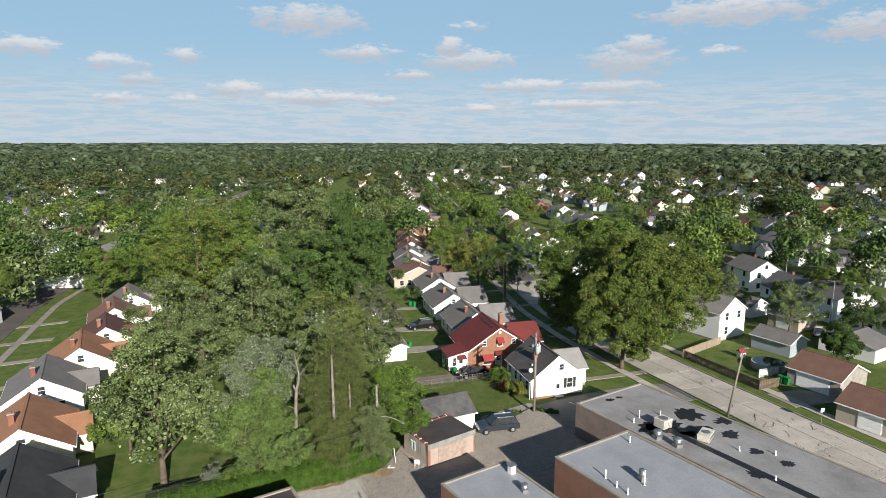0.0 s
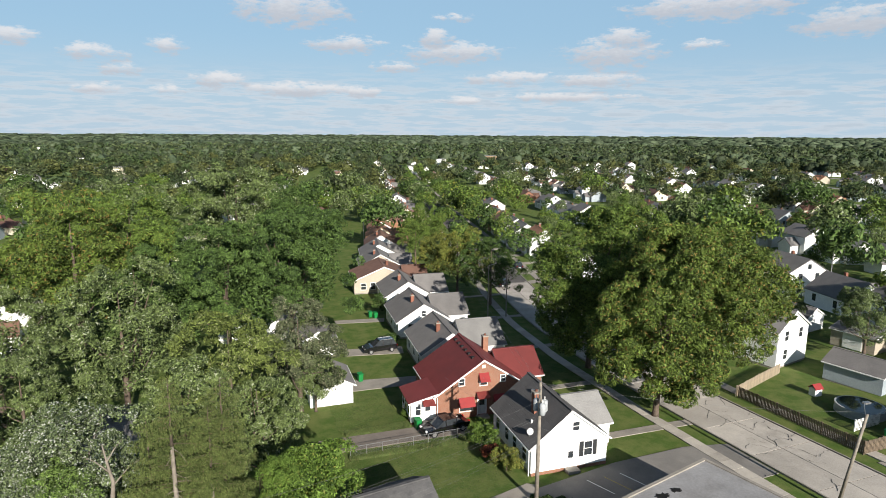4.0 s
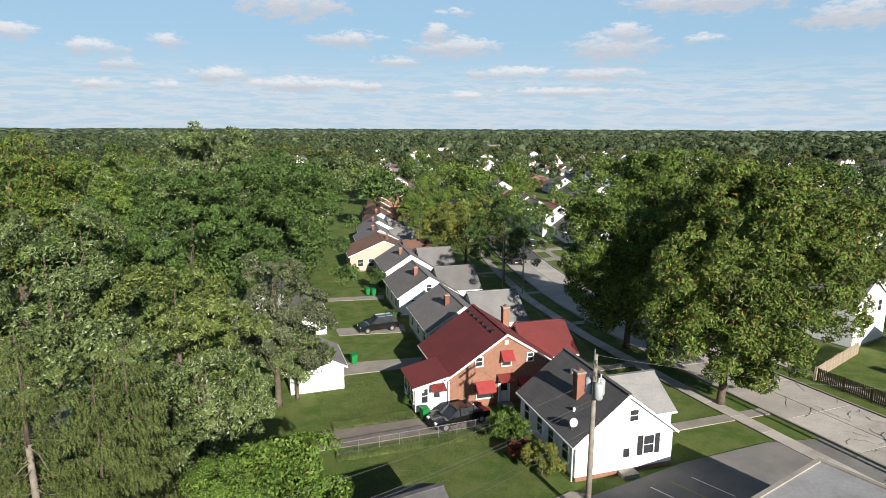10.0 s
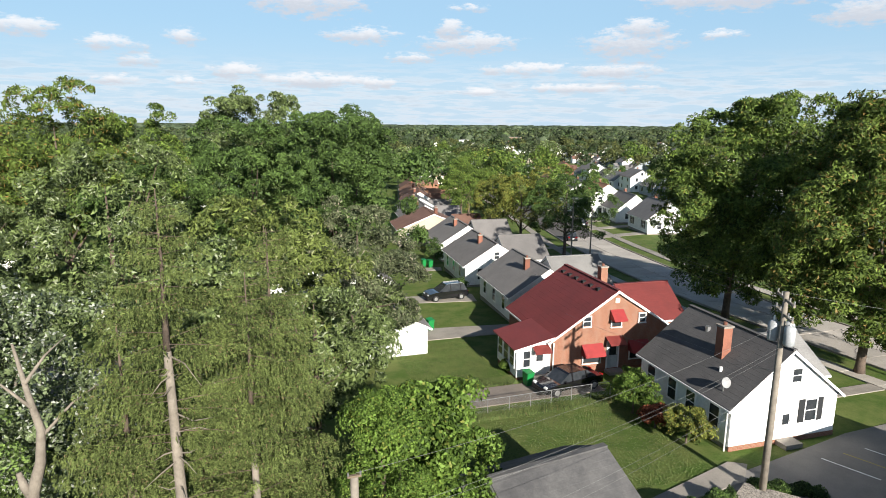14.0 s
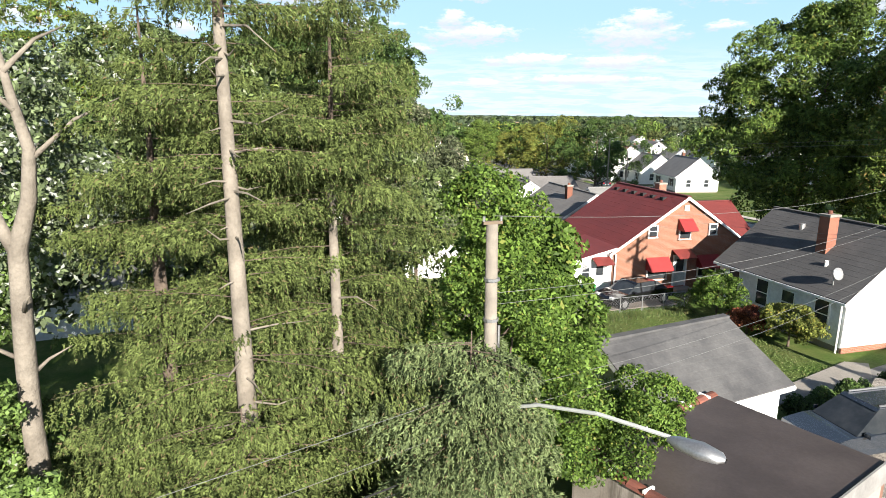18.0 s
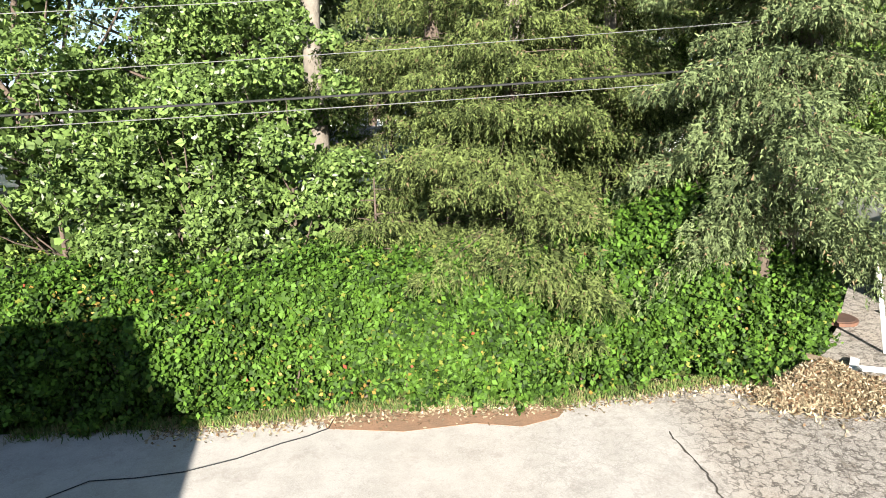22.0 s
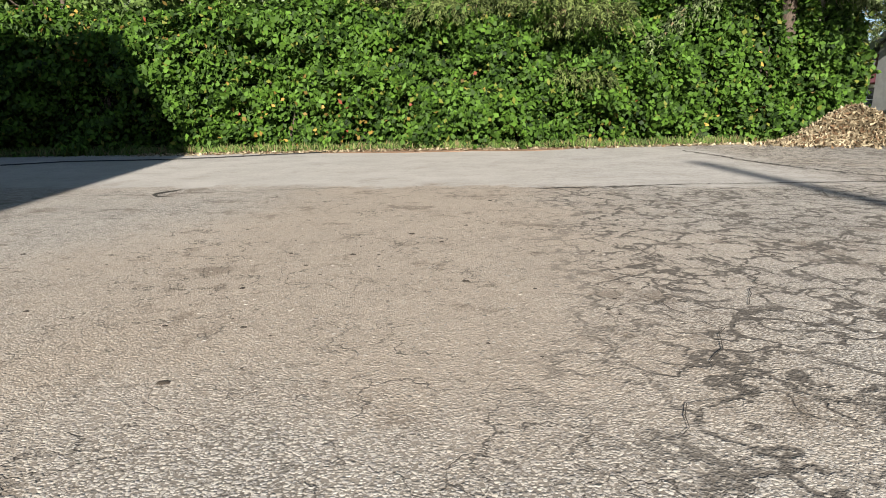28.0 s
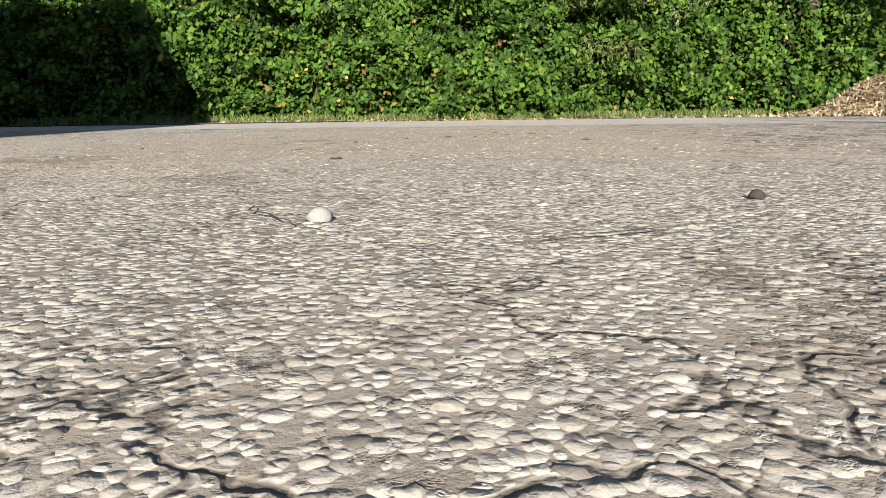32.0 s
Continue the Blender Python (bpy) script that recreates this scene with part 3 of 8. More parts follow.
paving("driveway", [(9.5, 29.6), (24.6, 29.6), (24.8, 32.3), (9.5, 32.4)], mat("worn_drive_concrete", (0.26, 0.22, 0.185), (0.2, 0.17, 0.145), rough=0.9, scale=0.7, fine=14, bump=0.2, stain=0.4), "worn pinkish concrete driveway of the brick house", "driveway")
paving("driveway", [(14.5, 43.4), (23.6, 43.2), (24.6, 45.6), (14.5, 46.8)], CONCRETE, "pale concrete drive before a white garage", "driveway")
paving("driveway", [(17, 55.6), (24.5, 54.4), (25, 57.4), (17, 58.4)], CONCRETE, "pale concrete driveway between cottages", "driveway")
paving("driveway", [(18, 71.6), (25.5, 70.4), (26, 72.4), (18, 73.4)], CONCRETE, "pale concrete driveway between cottages", "driveway")
paving("driveway", [(56.0, 8.2), (61.4, 8.0), (65.2, 8.6), (61.2, 12.6), (56.0, 12.6)], CONCRETE, "concrete driveway before a garage", "driveway")
paving("alley", [(25.8, 18.4), (24.0, 17.3), (26.8, 10.4), (37.0, 13.2), (46.4, 14.0), (46.2, 19.6), (42.0, 20.4), (34.4, 20.0)], ASPHALT, "dark patched asphalt parking strip beside the shop", "alley", 0.035)
paving("footpath", [(18.6, 17.4), (18.2, 16.6), (25.0, 17.6), (26.4, 18.9), (25.6, 19.4)], CONCRETE, "pale concrete footpath beside the lawn", "footpath", 0.045)
for i in range(3):
    x = 30.5 + 1.6 * i
    bar = Shape()
    bar.add([(x, 18.2 + 0.05 * i, gz(x, 18) + 0.045), (x + 0.09, 18.2 + 0.05 * i, gz(x, 18) + 0.045), (x + 1.1, 15.7, gz(x, 16) + 0.045), (x + 1.0, 15.7, gz(x, 16) + 0.045)], [(0, 1, 2, 3)])
    tagged(part("parking_line", bar, mat("faded_yellow_paint", (0.5, 0.4, 0.12), rough=0.8) if i % 2 else TRIM), "faded painted parking line on asphalt", "line", group="parking lines", kind="structure")
# garden walks from the pavement to the doors
for y in (24.0, 36.5, 50.5, 66.0, 81.0):
    x = np.interp(y, [p[1] for p in STREET], [p[0] for p in STREET])
    paving("garden_walk", [(34.5, y), (x - 3.8, y), (x - 3.8, y + 1.1), (34.5, y + 1.1)], CONCRETE, "narrow concrete walk across a front lawn", "path", 0.04)
for y in (88, 97, 107, 118, 130, 142):
    x = np.interp(y, [p[1] for p in STREET], [p[0] for p in STREET])
    paving("garden_walk", [(x + 3.8, y), (x + 16, y + 2), (x + 15.6, y + 4.4), (x + 3.8, y + 2.4)], CONCRETE, "pale concrete drive across a front lawn", "path", 0.04)


for y in (18, 31, 44, 56, 68, 80):
    x = float(np.interp(y, [p[1] for p in STREET2], [p[0] for p in STREET2]))
    paving("garden_walk", [(x + 3.6, y), (x + 11.5, y + 1.5), (x + 11.5, y + 3.1), (x + 3.6, y + 1.6)], CONCRETE, "pale concrete drive across a front lawn", "path", 0.04)


def lot_material():
    """Worn asphalt: stones of many greys and tans in dark binder, dusty bands, stains and fine cracks."""
    m = bpy.data.materials.new("worn_lot")
    m.use_nodes = True
    t = m.node_tree
    b = t.nodes["Principled BSDF"]
    vec = t.nodes.new("ShaderNodeTexCoord").outputs["Object"]
    sep = t.nodes.new("ShaderNodeSeparateXYZ")
    t.links.new(vec, sep.inputs[0])

    jig = t.nodes.new("ShaderNodeTexNoise")
    jig.inputs["Scale"].default_value, jig.inputs["Detail"].default_value = 70.0, 4
    t.links.new(vec, jig.inputs["Vector"])
    mv = t.nodes.new("ShaderNodeVectorMath")
    mv.operation = "MULTIPLY_ADD"
    t.links.new(jig.outputs["Color"], mv.inputs[0])
    mv.inputs[1].default_value = (0.006, 0.006, 0.006)
    t.links.new(vec, mv.inputs[2])
    rough_vec = mv.outputs[0]
    def stones(scale, least, most):
        """Rounded stones of one size: where they lie, their dome, their tone and tint."""
        v = t.nodes.new("ShaderNodeTexVoronoi")
        v.inputs["Scale"].default_value = scale
        t.links.new(rough_vec, v.inputs["Vector"])
        sc = t.nodes.new("ShaderNodeSeparateColor")
        t.links.new(v.outputs["Color"], sc.inputs[0])
        reach = op(t, "MULTIPLY_ADD", sc.outputs[2], most - least, least)
        d = op(t, "DIVIDE", v.outputs["Distance"], reach)
        dome = op(t, "SUBTRACT", 1.0, op(t, "MULTIPLY", d, d), clamp=True)
        colour = blend(t, sc.outputs[0], (0.27, 0.24, 0.205), (0.68, 0.62, 0.53))
        colour = blend(t, op(t, "MULTIPLY", sc.outputs[1], 0.45), colour, (0.42, 0.41, 0.41))
        return ramp(t, d, 1.02, 0.86), dome, colour

    big_m, big_h, big_c = stones(88, 0.2, 0.64)
    small_m, small_h, small_c = stones(190, 0.4, 0.75)
    cover = ramp(t, noise_of(t, vec, 1.6, 5, 0.65), 0.36, 0.62)  # dust that fills the gaps
    binder = blend(t, cover, (0.15, 0.132, 0.112), (0.3, 0.265, 0.225))
    c = blend(t, big_m, blend(t, small_m, binder, small_c), big_c)
    dust = ramp(t, noise_of(t, vec, 0.55, 6, 0.6), 0.4, 0.66)
    away = ramp(t, sep.outputs[1], 0.4, 2.0)
    c = blend(t, op(t, "MULTIPLY", dust, op(t, "MULTIPLY_ADD", away, 0.4, 0.15)), c, (0.49, 0.42, 0.345))
    # trodden earth over the middle of the lot
    earth = op(t, "MULTIPLY", ramp(t, op(t, "ADD", sep.outputs[1], op(t, "MULTIPLY", noise_of(t, vec, 1.1, 5, 0.65), 1.4)), 0.95, 1.6), ramp(t, op(t, "ADD", op(t, "ABSOLUTE", op(t, "ADD", sep.outputs[0], 0.2)), op(t, "MULTIPLY", noise_of(t, vec, 0.9, 6, 0.7), 2.0)), 2.4, 1.4))
    c = blend(t, op(t, "MULTIPLY", earth, 0.72), c, blend(t, noise_of(t, vec, 26, 5, 0.7), (0.3, 0.24, 0.185), (0.52, 0.435, 0.345)))
    # a smoother, paler strip of newer surfacing along the far side
    wob = op(t, "MULTIPLY", op(t, "SUBTRACT", noise_of(t, vec, 1.4, 7, 0.75), 0.5), 1.3)
    strip_m = ramp(t, op(t, "ADD", sep.outputs[1], wob), 3.62, 3.82)
    pale = blend(t, ramp(t, noise_of(t, vec, 2.2, 6, 0.68), 0.36, 0.64), (0.45, 0.425, 0.39), (0.55, 0.52, 0.485))
    pale = blend(t, op(t, "MULTIPLY", small_m, 0.35), pale, small_c)
    pale = blend(t, 1.0, pale, blend(t, noise_of(t, vec, 60, 2, 0.5), (0.8, 0.8, 0.8), (1.15, 1.15, 1.15)), "MULTIPLY")
    edge = op(t, "MULTIPLY", op(t, "MULTIPLY", strip_m, ramp(t, sep.outputs[1], 9.5, 7.4)), op(t, "MULTIPLY", ramp(t, sep.outputs[0], 3.0, 2.2), 0.8))
    c = blend(t, edge, c, pale)
    # oil stains and damp patches
    st = op(t, "MULTIPLY", ramp(t, noise_of(t, vec, 2.4, 8, 0.8), 0.54, 0.61), op(t, "SUBTRACT", 0.55, op(t, "MULTIPLY", edge, 0.47)))
    c = blend(t, st, c, (0.15, 0.115, 0.085))
    shake = t.nodes.new("ShaderNodeTexNoise")
    shake.inputs["Scale"].default_value, shake.inputs["Detail"].default_value = 9.0, 5
    t.links.new(vec, shake.inputs["Vector"])
    mixv = t.nodes.new("ShaderNodeVectorMath")
    mixv.operation = "MULTIPLY_ADD"
    t.links.new(shake.outputs["Color"], mixv.inputs[0])
    mixv.inputs[1].default_value = (0.3, 0.3, 0.3)
    t.links.new(vec, mixv.inputs[2])
    ragged = mixv.outputs[0]

    def voro_at(scale, where):
        v = t.nodes.new("ShaderNodeTexVoronoi")
        v.feature = "DISTANCE_TO_EDGE"
        v.inputs["Scale"].default_value = scale
        t.links.new(where, v.inputs["Vector"])
        return v.outputs["Distance"]

    # broken plates towards the sound edge of the lot
    plates = op(t, "MULTIPLY", op(t, "MULTIPLY", ramp(t, voro_at(5.2, ragged), 0.085, 0.02), ramp(t, noise_of(t, vec, 5.0, 6, 0.75), 0.36, 0.5)), ramp(t, op(t, "ADD", sep.outputs[0], wob), 0.15, 0.7))
    # cracks between broken plates, mostly towards the sound edge of the lot
    cr = op(t, "MULTIPLY", op(t, "MULTIPLY", ramp(t, voro_at(3.4, ragged), 0.03, 0.006), ramp(t, noise_of(t, vec, 2.3, 4, 0.6), 0.5, 0.62)), ramp(t, op(t, "ADD", sep.outputs[0], op(t, "MULTIPLY", wob, 2.0)), 0.1, 0.7))
    cr = op(t, "MULTIPLY", op(t, "MAXIMUM", cr, op(t, "MULTIPLY", plates, 0.9)), op(t, "SUBTRACT", 1.0, op(t, "MULTIPLY", edge, 1.0)))
    # small dark specks, sunk in the relief, and hair cracks
    pits = ramp(t, noise_of(t, vec, 42, 6, 0.78), 0.56, 0.65)
    hair = op(t, "MULTIPLY", ramp(t, voro_at(4.6, ragged), 0.022, 0.004), ramp(t, noise_of(t, vec, 1.9, 5, 0.65), 0.44, 0.56))
    cr = op(t, "MAXIMUM", cr, op(t, "MULTIPLY", op(t, "MAXIMUM", op(t, "MULTIPLY", pits, 0.7), op(t, "MULTIPLY", hair, 0.8)), op(t, "SUBTRACT", 1.0, op(t, "MULTIPLY", edge, 0.95))))
    c = blend(t, cr, c, (0.095, 0.082, 0.07))
    c = blend(t, 1.0, c, (0.87, 0.87, 0.87), "MULTIPLY")
    t.links.new(c, b.inputs["Base Color"])
    b.inputs["Roughness"].default_value, b.inputs["Specular IOR Level"].default_value = 0.9, 0.25
    h = op(t, "SUBTRACT", op(t, "MULTIPLY", op(t, "ADD", op(t, "MAXIMUM", op(t, "MULTIPLY", big_h, 1.3), op(t, "MULTIPLY", small_h, 0.75)), op(t, "ADD", op(t, "MULTIPLY", noise_of(t, vec, 320, 4, 0.7), 0.6), op(t, "MULTIPLY", noise_of(t, vec, 28, 4, 0.7), 0.7))), op(t, "SUBTRACT", 1.0, op(t, "MULTIPLY", edge, 0.7))), op(t, "MULTIPLY", cr, 1.6))
    n = t.nodes.new("ShaderNodeBump")
    n.inputs["Strength"].default_value, n.inputs["Distance"].default_value = 0.55, 0.003
    t.links.new(h, n.inputs["Height"])
    t.links.new(n.outputs[0], b.inputs["Normal"])
    return m


LOT = lot_material()
lot = Shape()
lot.prism([(-30, -40), (44, -40), (44, 11.0), (36, 11.0), (27, 14.6), (24.6, 17.2), (21.5, 15.4), (18.6, 15.6), (17.4, 14.0), (8.0, 13.2), (6.3, 10.6), (5.0, 8.9), (3.2, 8.5), (1.2, 7.95), (-1.2, 7.7), (-3.8, 7.15), (-8, 6.6), (-30, 3.5)], -0.1, 0.012)
lot_ob = tagged(part("parking_lot", lot, LOT), "worn cracked pebbly asphalt lot behind the shops", "parking lot", kind="structure")
# ---- small things on the lot ----
def pebbles(seed, n, x, sx, y, sy, r0, r1):
    """Half-sunk stones as flattened octahedra."""
    rng = np.random.default_rng(seed)
    u = rng.normal(size=(n, 2))
    c = np.stack([x + sx * u[:, 0], y + sy * u[:, 1], np.full(n, 0.0122)], 1)
    r = rng.uniform(r0, r1, (n, 1)) * rng.uniform(0.6, 1.3, (n, 1))
    a = rng.uniform(0, 2 * math.pi, n)
    ring = []
    for k in range(6):
        ang = a + k * math.pi / 3
        s = r[:, 0] * rng.uniform(0.75, 1.2, n)
        ring.append(c + np.stack([np.cos(ang) * s, np.sin(ang) * s * 0.75, -0.001 * np.ones(n)], 1))
    shoulder = [c + (q - c) * 0.62 + np.array([0, 0, 1]) * r * rng.uniform(0.06, 0.3, (n, 1)) for q in ring]
    v = np.stack(ring + shoulder, 1).reshape(-1, 3)
    base = (np.arange(n) * 12)[:, None]
    quads = [np.concatenate([base + np.array([[k, (k + 1) % 6, 6 + (k + 1) % 6, 6 + k]])], 0) for k in range(6)]
    quads += [base + np.array([[6, 7, 8, 9]]), base + np.array([[6, 9, 10, 11]])]
    f = np.concatenate(quads)
    me = bpy.data.meshes.new("gravel")
    me.vertices.add(len(v))
    me.vertices.foreach_set("co", np.ascontiguousarray(v, np.float32).ravel())
    me.loops.add(4 * len(f))
    me.loops.foreach_set("vertex_index", f.astype(np.int32).ravel())
    me.polygons.add(len(f))
    me.polygons.foreach_set("loop_start", np.arange(0, 4 * len(f), 4, dtype=np.int32))
    me.update(calc_edges=True)
    return me


GRAVEL = mat("lot_gravel", (0.4, 0.36, 0.305), (0.29, 0.262, 0.228), rough=0.9, scale=60, fine=400, bump=0.3, bump_dist=0.002, island=0.45)
for args in [(11, 6500, -0.02, 0.3, 0.05, 0.17, 0.0018, 0.0056), (12, 5200, 0.05, 0.75, 0.75, 0.45, 0.002, 0.0062), (13, 2200, -0.1, 1.6, 2.2, 0.8, 0.003, 0.0075)]:
    me = pebbles(*args)
    me.materials.append(GRAVEL)
    tagged(part("gravel", me, None), "loose pale stones bedded in worn asphalt", "gravel", kind="stuff")
me = pebbles(14, 70, -0.1, 0.75, 1.7, 0.5, 0.004, 0.013)
me.materials.append(mat("dark_debris", (0.07, 0.055, 0.04), (0.045, 0.035, 0.027), rough=0.95, scale=60, fine=300))
tagged(part("debris", me, None), "scattered dark clods and scraps on the asphalt", "debris", kind="stuff")
for px, py, pr, mm, lab in [(-0.225, 0.055, 0.0095, mat("white_stone", (0.36, 0.35, 0.33), (0.3, 0.29, 0.27), rough=0.8, scale=80, fine=300), "single white pebble lying on the asphalt"), (0.124, 0.179, 0.007, mat("dark_stone", (0.06, 0.05, 0.045), rough=0.9, scale=80, fine=300), "small dark clod on the asphalt")]:
    rs, ring = random.Random(4), []
    for k in range(5):
        e = -0.3 + 1.75 * k / 4
        ring += [(pr * math.cos(e) * math.cos(a * math.pi / 5) * rs.uniform(0.85, 1.2), pr * math.cos(e) * math.sin(a * math.pi / 5) * rs.uniform(0.75, 1.05), pr * 0.8 * (0.3 + math.sin(e))) for a in range(10)]
    stone = Shape().add(ring, [(k * 10 + a, k * 10 + (a + 1) % 10, k * 10 + 10 + (a + 1) % 10, k * 10 + 10 + a) for k in range(4) for a in range(10)] + [tuple(range(40, 50))])
    ob = part("pebble", stone, mm, smooth=True)
    ob.location = (px, py, 0.013)
    tagged(ob, lab, "stone")

# strips lie flat on the lot; their dark colour stands for shadow inside cracks
CRACK = mat("crack_shadow", (0.085, 0.073, 0.06), (0.05, 0.044, 0.037), rough=0.95, bump=0)


def crack(name, points, w, label, seed, step=0.07):
    rng = np.random.default_rng(seed)
    pts = []
    for (x0, y0), (x1, y1) in zip(points[:-1], points[1:]):
        n = max(2, int(math.hypot(x1 - x0, y1 - y0) / step))
        for k in range(n):
            u = k / n
            pts.append((x0 + (x1 - x0) * u + rng.normal() * 0.16 * step, y0 + (y1 - y0) * u + rng.normal() * 0.16 * step))
    pts.append(points[-1])
    s = Shape()
    vs, fs = [], []
    for i, (x, y) in enumerate(pts):
        a, b = pts[max(i - 1, 0)], pts[min(i + 1, len(pts) - 1)]
        d = Vector((b[0] - a[0], b[1] - a[1])).normalized()
        h = w * rng.uniform(0.25, 1.0) * (0.3 if i in (0, len(pts) - 1) else 1)
        vs += [(x - d.y * h, y + d.x * h, 0.0165), (x + d.y * h, y - d.x * h, 0.0165)]
        if i:
            fs.append((2 * i - 2, 2 * i - 1, 2 * i + 1, 2 * i))
    s.add(vs, fs)
    return tagged(part(name, s, CRACK), label, "crack", group="cracks in the lot", kind="structure")


crack("crack", [(0.45, 3.6), (0.9, 3.66), (1.4, 3.8), (2.0, 3.86), (3.2, 4.0)], 0.016, "long dark crack across the lot", 1)
crack("crack", [(-1.75, 3.21), (-1.94, 3.27), (-1.93, 3.42), (-1.88, 3.56)], 0.02, "hooked dark crack in the asphalt", 2)
crack("crack", [(2.3, 7.1), (2.45, 6.2), (2.5, 5.5), (2.77, 4.5), (3.1, 3.9)], 0.02, "dark crack along the edge of a patch", 3)
for k, (pts, w) in enumerate([
    ([(-0.111, -0.036), (-0.05, -0.011), (0.016, 0.021)], 0.0016), ([(0.106, -0.074), (0.139, -0.035), (0.217, 0.023), (0.254, 0.085)], 0.002),
    ([(-0.311, 0.122), (-0.253, 0.048), (-0.234, 0.017), (-0.313, -0.008)], 0.0014), ([(0.546, 0.861), (0.662, 0.815), (0.689, 0.722), (0.569, 0.671), (0.52, 0.558)], 0.0017),
    ([(0.62, 1.3), (0.75, 1.05), (0.66, 0.82)], 0.0017), ([(0.9, 1.9), (1.0, 1.5), (0.88, 1.25), (1.05, 0.95)], 0.002)]):
    crack("crack", pts, w, "short dark crack between broken asphalt plates", 40 + k, 0.02 if k < 3 else 0.04)
crack("crack", [(-2.6, 3.2), (-1.836, 3.33), (-0.835, 3.62), (-0.2, 3.6), (0.45, 3.6)], 0.004, "ragged dark joint along the paler surfacing", 48)
# cable lying across the lot
cab = Shape()
_pts = [(-1.96, 7.25), (-1.97, 7.05), (-2.2, 6.85), (-2.48, 6.68), (-2.9, 6.35), (-3.4, 6.08), (-3.9, 5.95), (-4.4, 5.88), (-4.9, 5.35), (-5.6, 5.2), (-7.5, 5.0)]
cab.tube([(x, y, 0.024) for x, y in _pts], 0.0065, 6)
tagged(part("cable", cab, WIRE, smooth=True), "loose black cable lying across the asphalt", "cable")

# swept heap of dry leaves at the end of the hedge
DRY = leaf_mat("dry_leaves", (0.34, 0.26, 0.15), (0.58, 0.48, 0.32), odd=(0.22, 0.14, 0.08), odd_share=0.25, translucence=0.2, rough=0.8)
_rng = np.random.default_rng(31)
n = 15000
u = _rng.normal(size=(n, 2)) * np.array([0.42, 0.26])
hgt = 0.44 * np.exp(-(u[:, 0] / 0.62) ** 2 - (u[:, 1] / 0.36) ** 2) * _rng.uniform(0.55, 1.1, n)
c = np.stack([4.72 + u[:, 0] * 0.96 - u[:, 1] * 0.28, 8.15 + u[:, 0] * 0.2 + u[:, 1], 0.02 + hgt], 1)
tagged(part("leaf_heap", quads_mesh("leaf_heap", leaf_quads(_rng, c, np.tile([0, -0.3, 1.0], (n, 1)), 0.085, 0.03, spread=1.3), DRY), None), "swept heap of dry brown leaves beside the hedge", "leaf heap", kind="stuff")
n = 5000
c = np.stack([_rng.uniform(-4.2, 3.4, n), np.zeros(n), np.full(n, 0.022)], 1)
c[:, 1] = np.interp(c[:, 0], [-4.2, -1.2, 1.2, 3.4], [7.05, 7.6, 7.9, 8.5]) + np.minimum(_rng.normal(size=n) * 0.16, 0.3) - 0.05
tagged(part("leaf_litter", quads_mesh("leaf_litter", leaf_quads(_rng, c, np.tile([0, 0, 1.0], (n, 1)), 0.06, 0.035, spread=0.4), DRY), None), "thin drift of dry leaves and needles along the hedge", "leaf litter", kind="stuff")
dirt = Shape()
dirt.prism([(-2.0, 7.05), (-1.0, 7.0), (-0.1, 7.22), (0.5, 7.15), (1.0, 7.4), (1.3, 8.0), (-1.2, 7.8), (-2.2, 7.5)], 0.0, 0.016)
tagged(part("bare_soil", dirt, mat("reddish_soil", (0.34, 0.2, 0.12), (0.25, 0.16, 0.1), rough=0.95, scale=2, fine=40, bump=0.5)), "bare reddish soil at the foot of the hedge", "soil", kind="structure")

# drum lid, rubbish bag, white post, boards by the garage
drum_top = thing("drain_cover", pose(6.5, 11.0, 0.012), "rusty round drum lid on the asphalt", "drain cover")
part("ring", Shape().tube([(0, 0, 0), (0, 0, 0.06)], 0.36, 20), mat("rust", (0.2, 0.1, 0.06), (0.13, 0.07, 0.05), rough=0.8, scale=5, fine=40), drum_top)
part("lid", Shape().tube([(0, 0, 0.06), (0, 0, 0.075)], 0.31, 20), mat("dark_rust", (0.12, 0.07, 0.05), rough=0.8, scale=5, fine=40), drum_top)
bag = Shape()
_rng2 = np.random.default_rng(5)
for i in range(1):
    rings = []
    for k in range(7):
        z = 0.42 * k / 6
        rr = 0.3 * math.sin(math.pi * (0.15 + 0.8 * k / 6)) + 0.02
        rings.append([(6.2 + rr * math.cos(a) * _rng2.uniform(0.85, 1.15), 11.9 + rr * math.sin(a) * _rng2.uniform(0.85, 1.15), 0.012 + z) for a in np.linspace(0, 2 * math.pi, 12, endpoint=False)])
    bag.add([p for r in rings for p in r], [(k * 12 + i, k * 12 + (i + 1) % 12, (k + 1) * 12 + (i + 1) % 12, (k + 1) * 12 + i) for k in range(6) for i in range(12)] + [tuple(range(11, -1, -1)), tuple(range(72, 84))])
tagged(part("rubbish_bag", bag, mat("grey_plastic_bag", (0.12, 0.15, 0.17), rough=0.3, bump=0.3)), "tied grey plastic rubbish bag beside the garage", "bag")
for x0, y0, x1, y1, z1 in ((6.45, 9.5, 6.35, 9.9, 1.5),):
    tagged(part("white_post", Shape().tube([(x0, y0, 0.01), (x1, y1, z1)], 0.035, 8), TRIM), "leaning white painted post by the leaf heap", "post")
for k, (x, y, a) in enumerate([(5.3, 8.7, 0.4), (5.6, 8.9, 1.0), (5.0, 9.1, -0.3), (5.75, 8.5, 0.1)]):
    tagged(part("broken_board", Shape().box(-0.35, -0.06, 0, 0.35, 0.06, 0.03, pose(x, y, 0.05 + 0.04 * k, 6, 8, math.degrees(a))), TRIM if k % 2 else FENCE), "broken painted board thrown on the leaf heap", "board", group="broken boards")
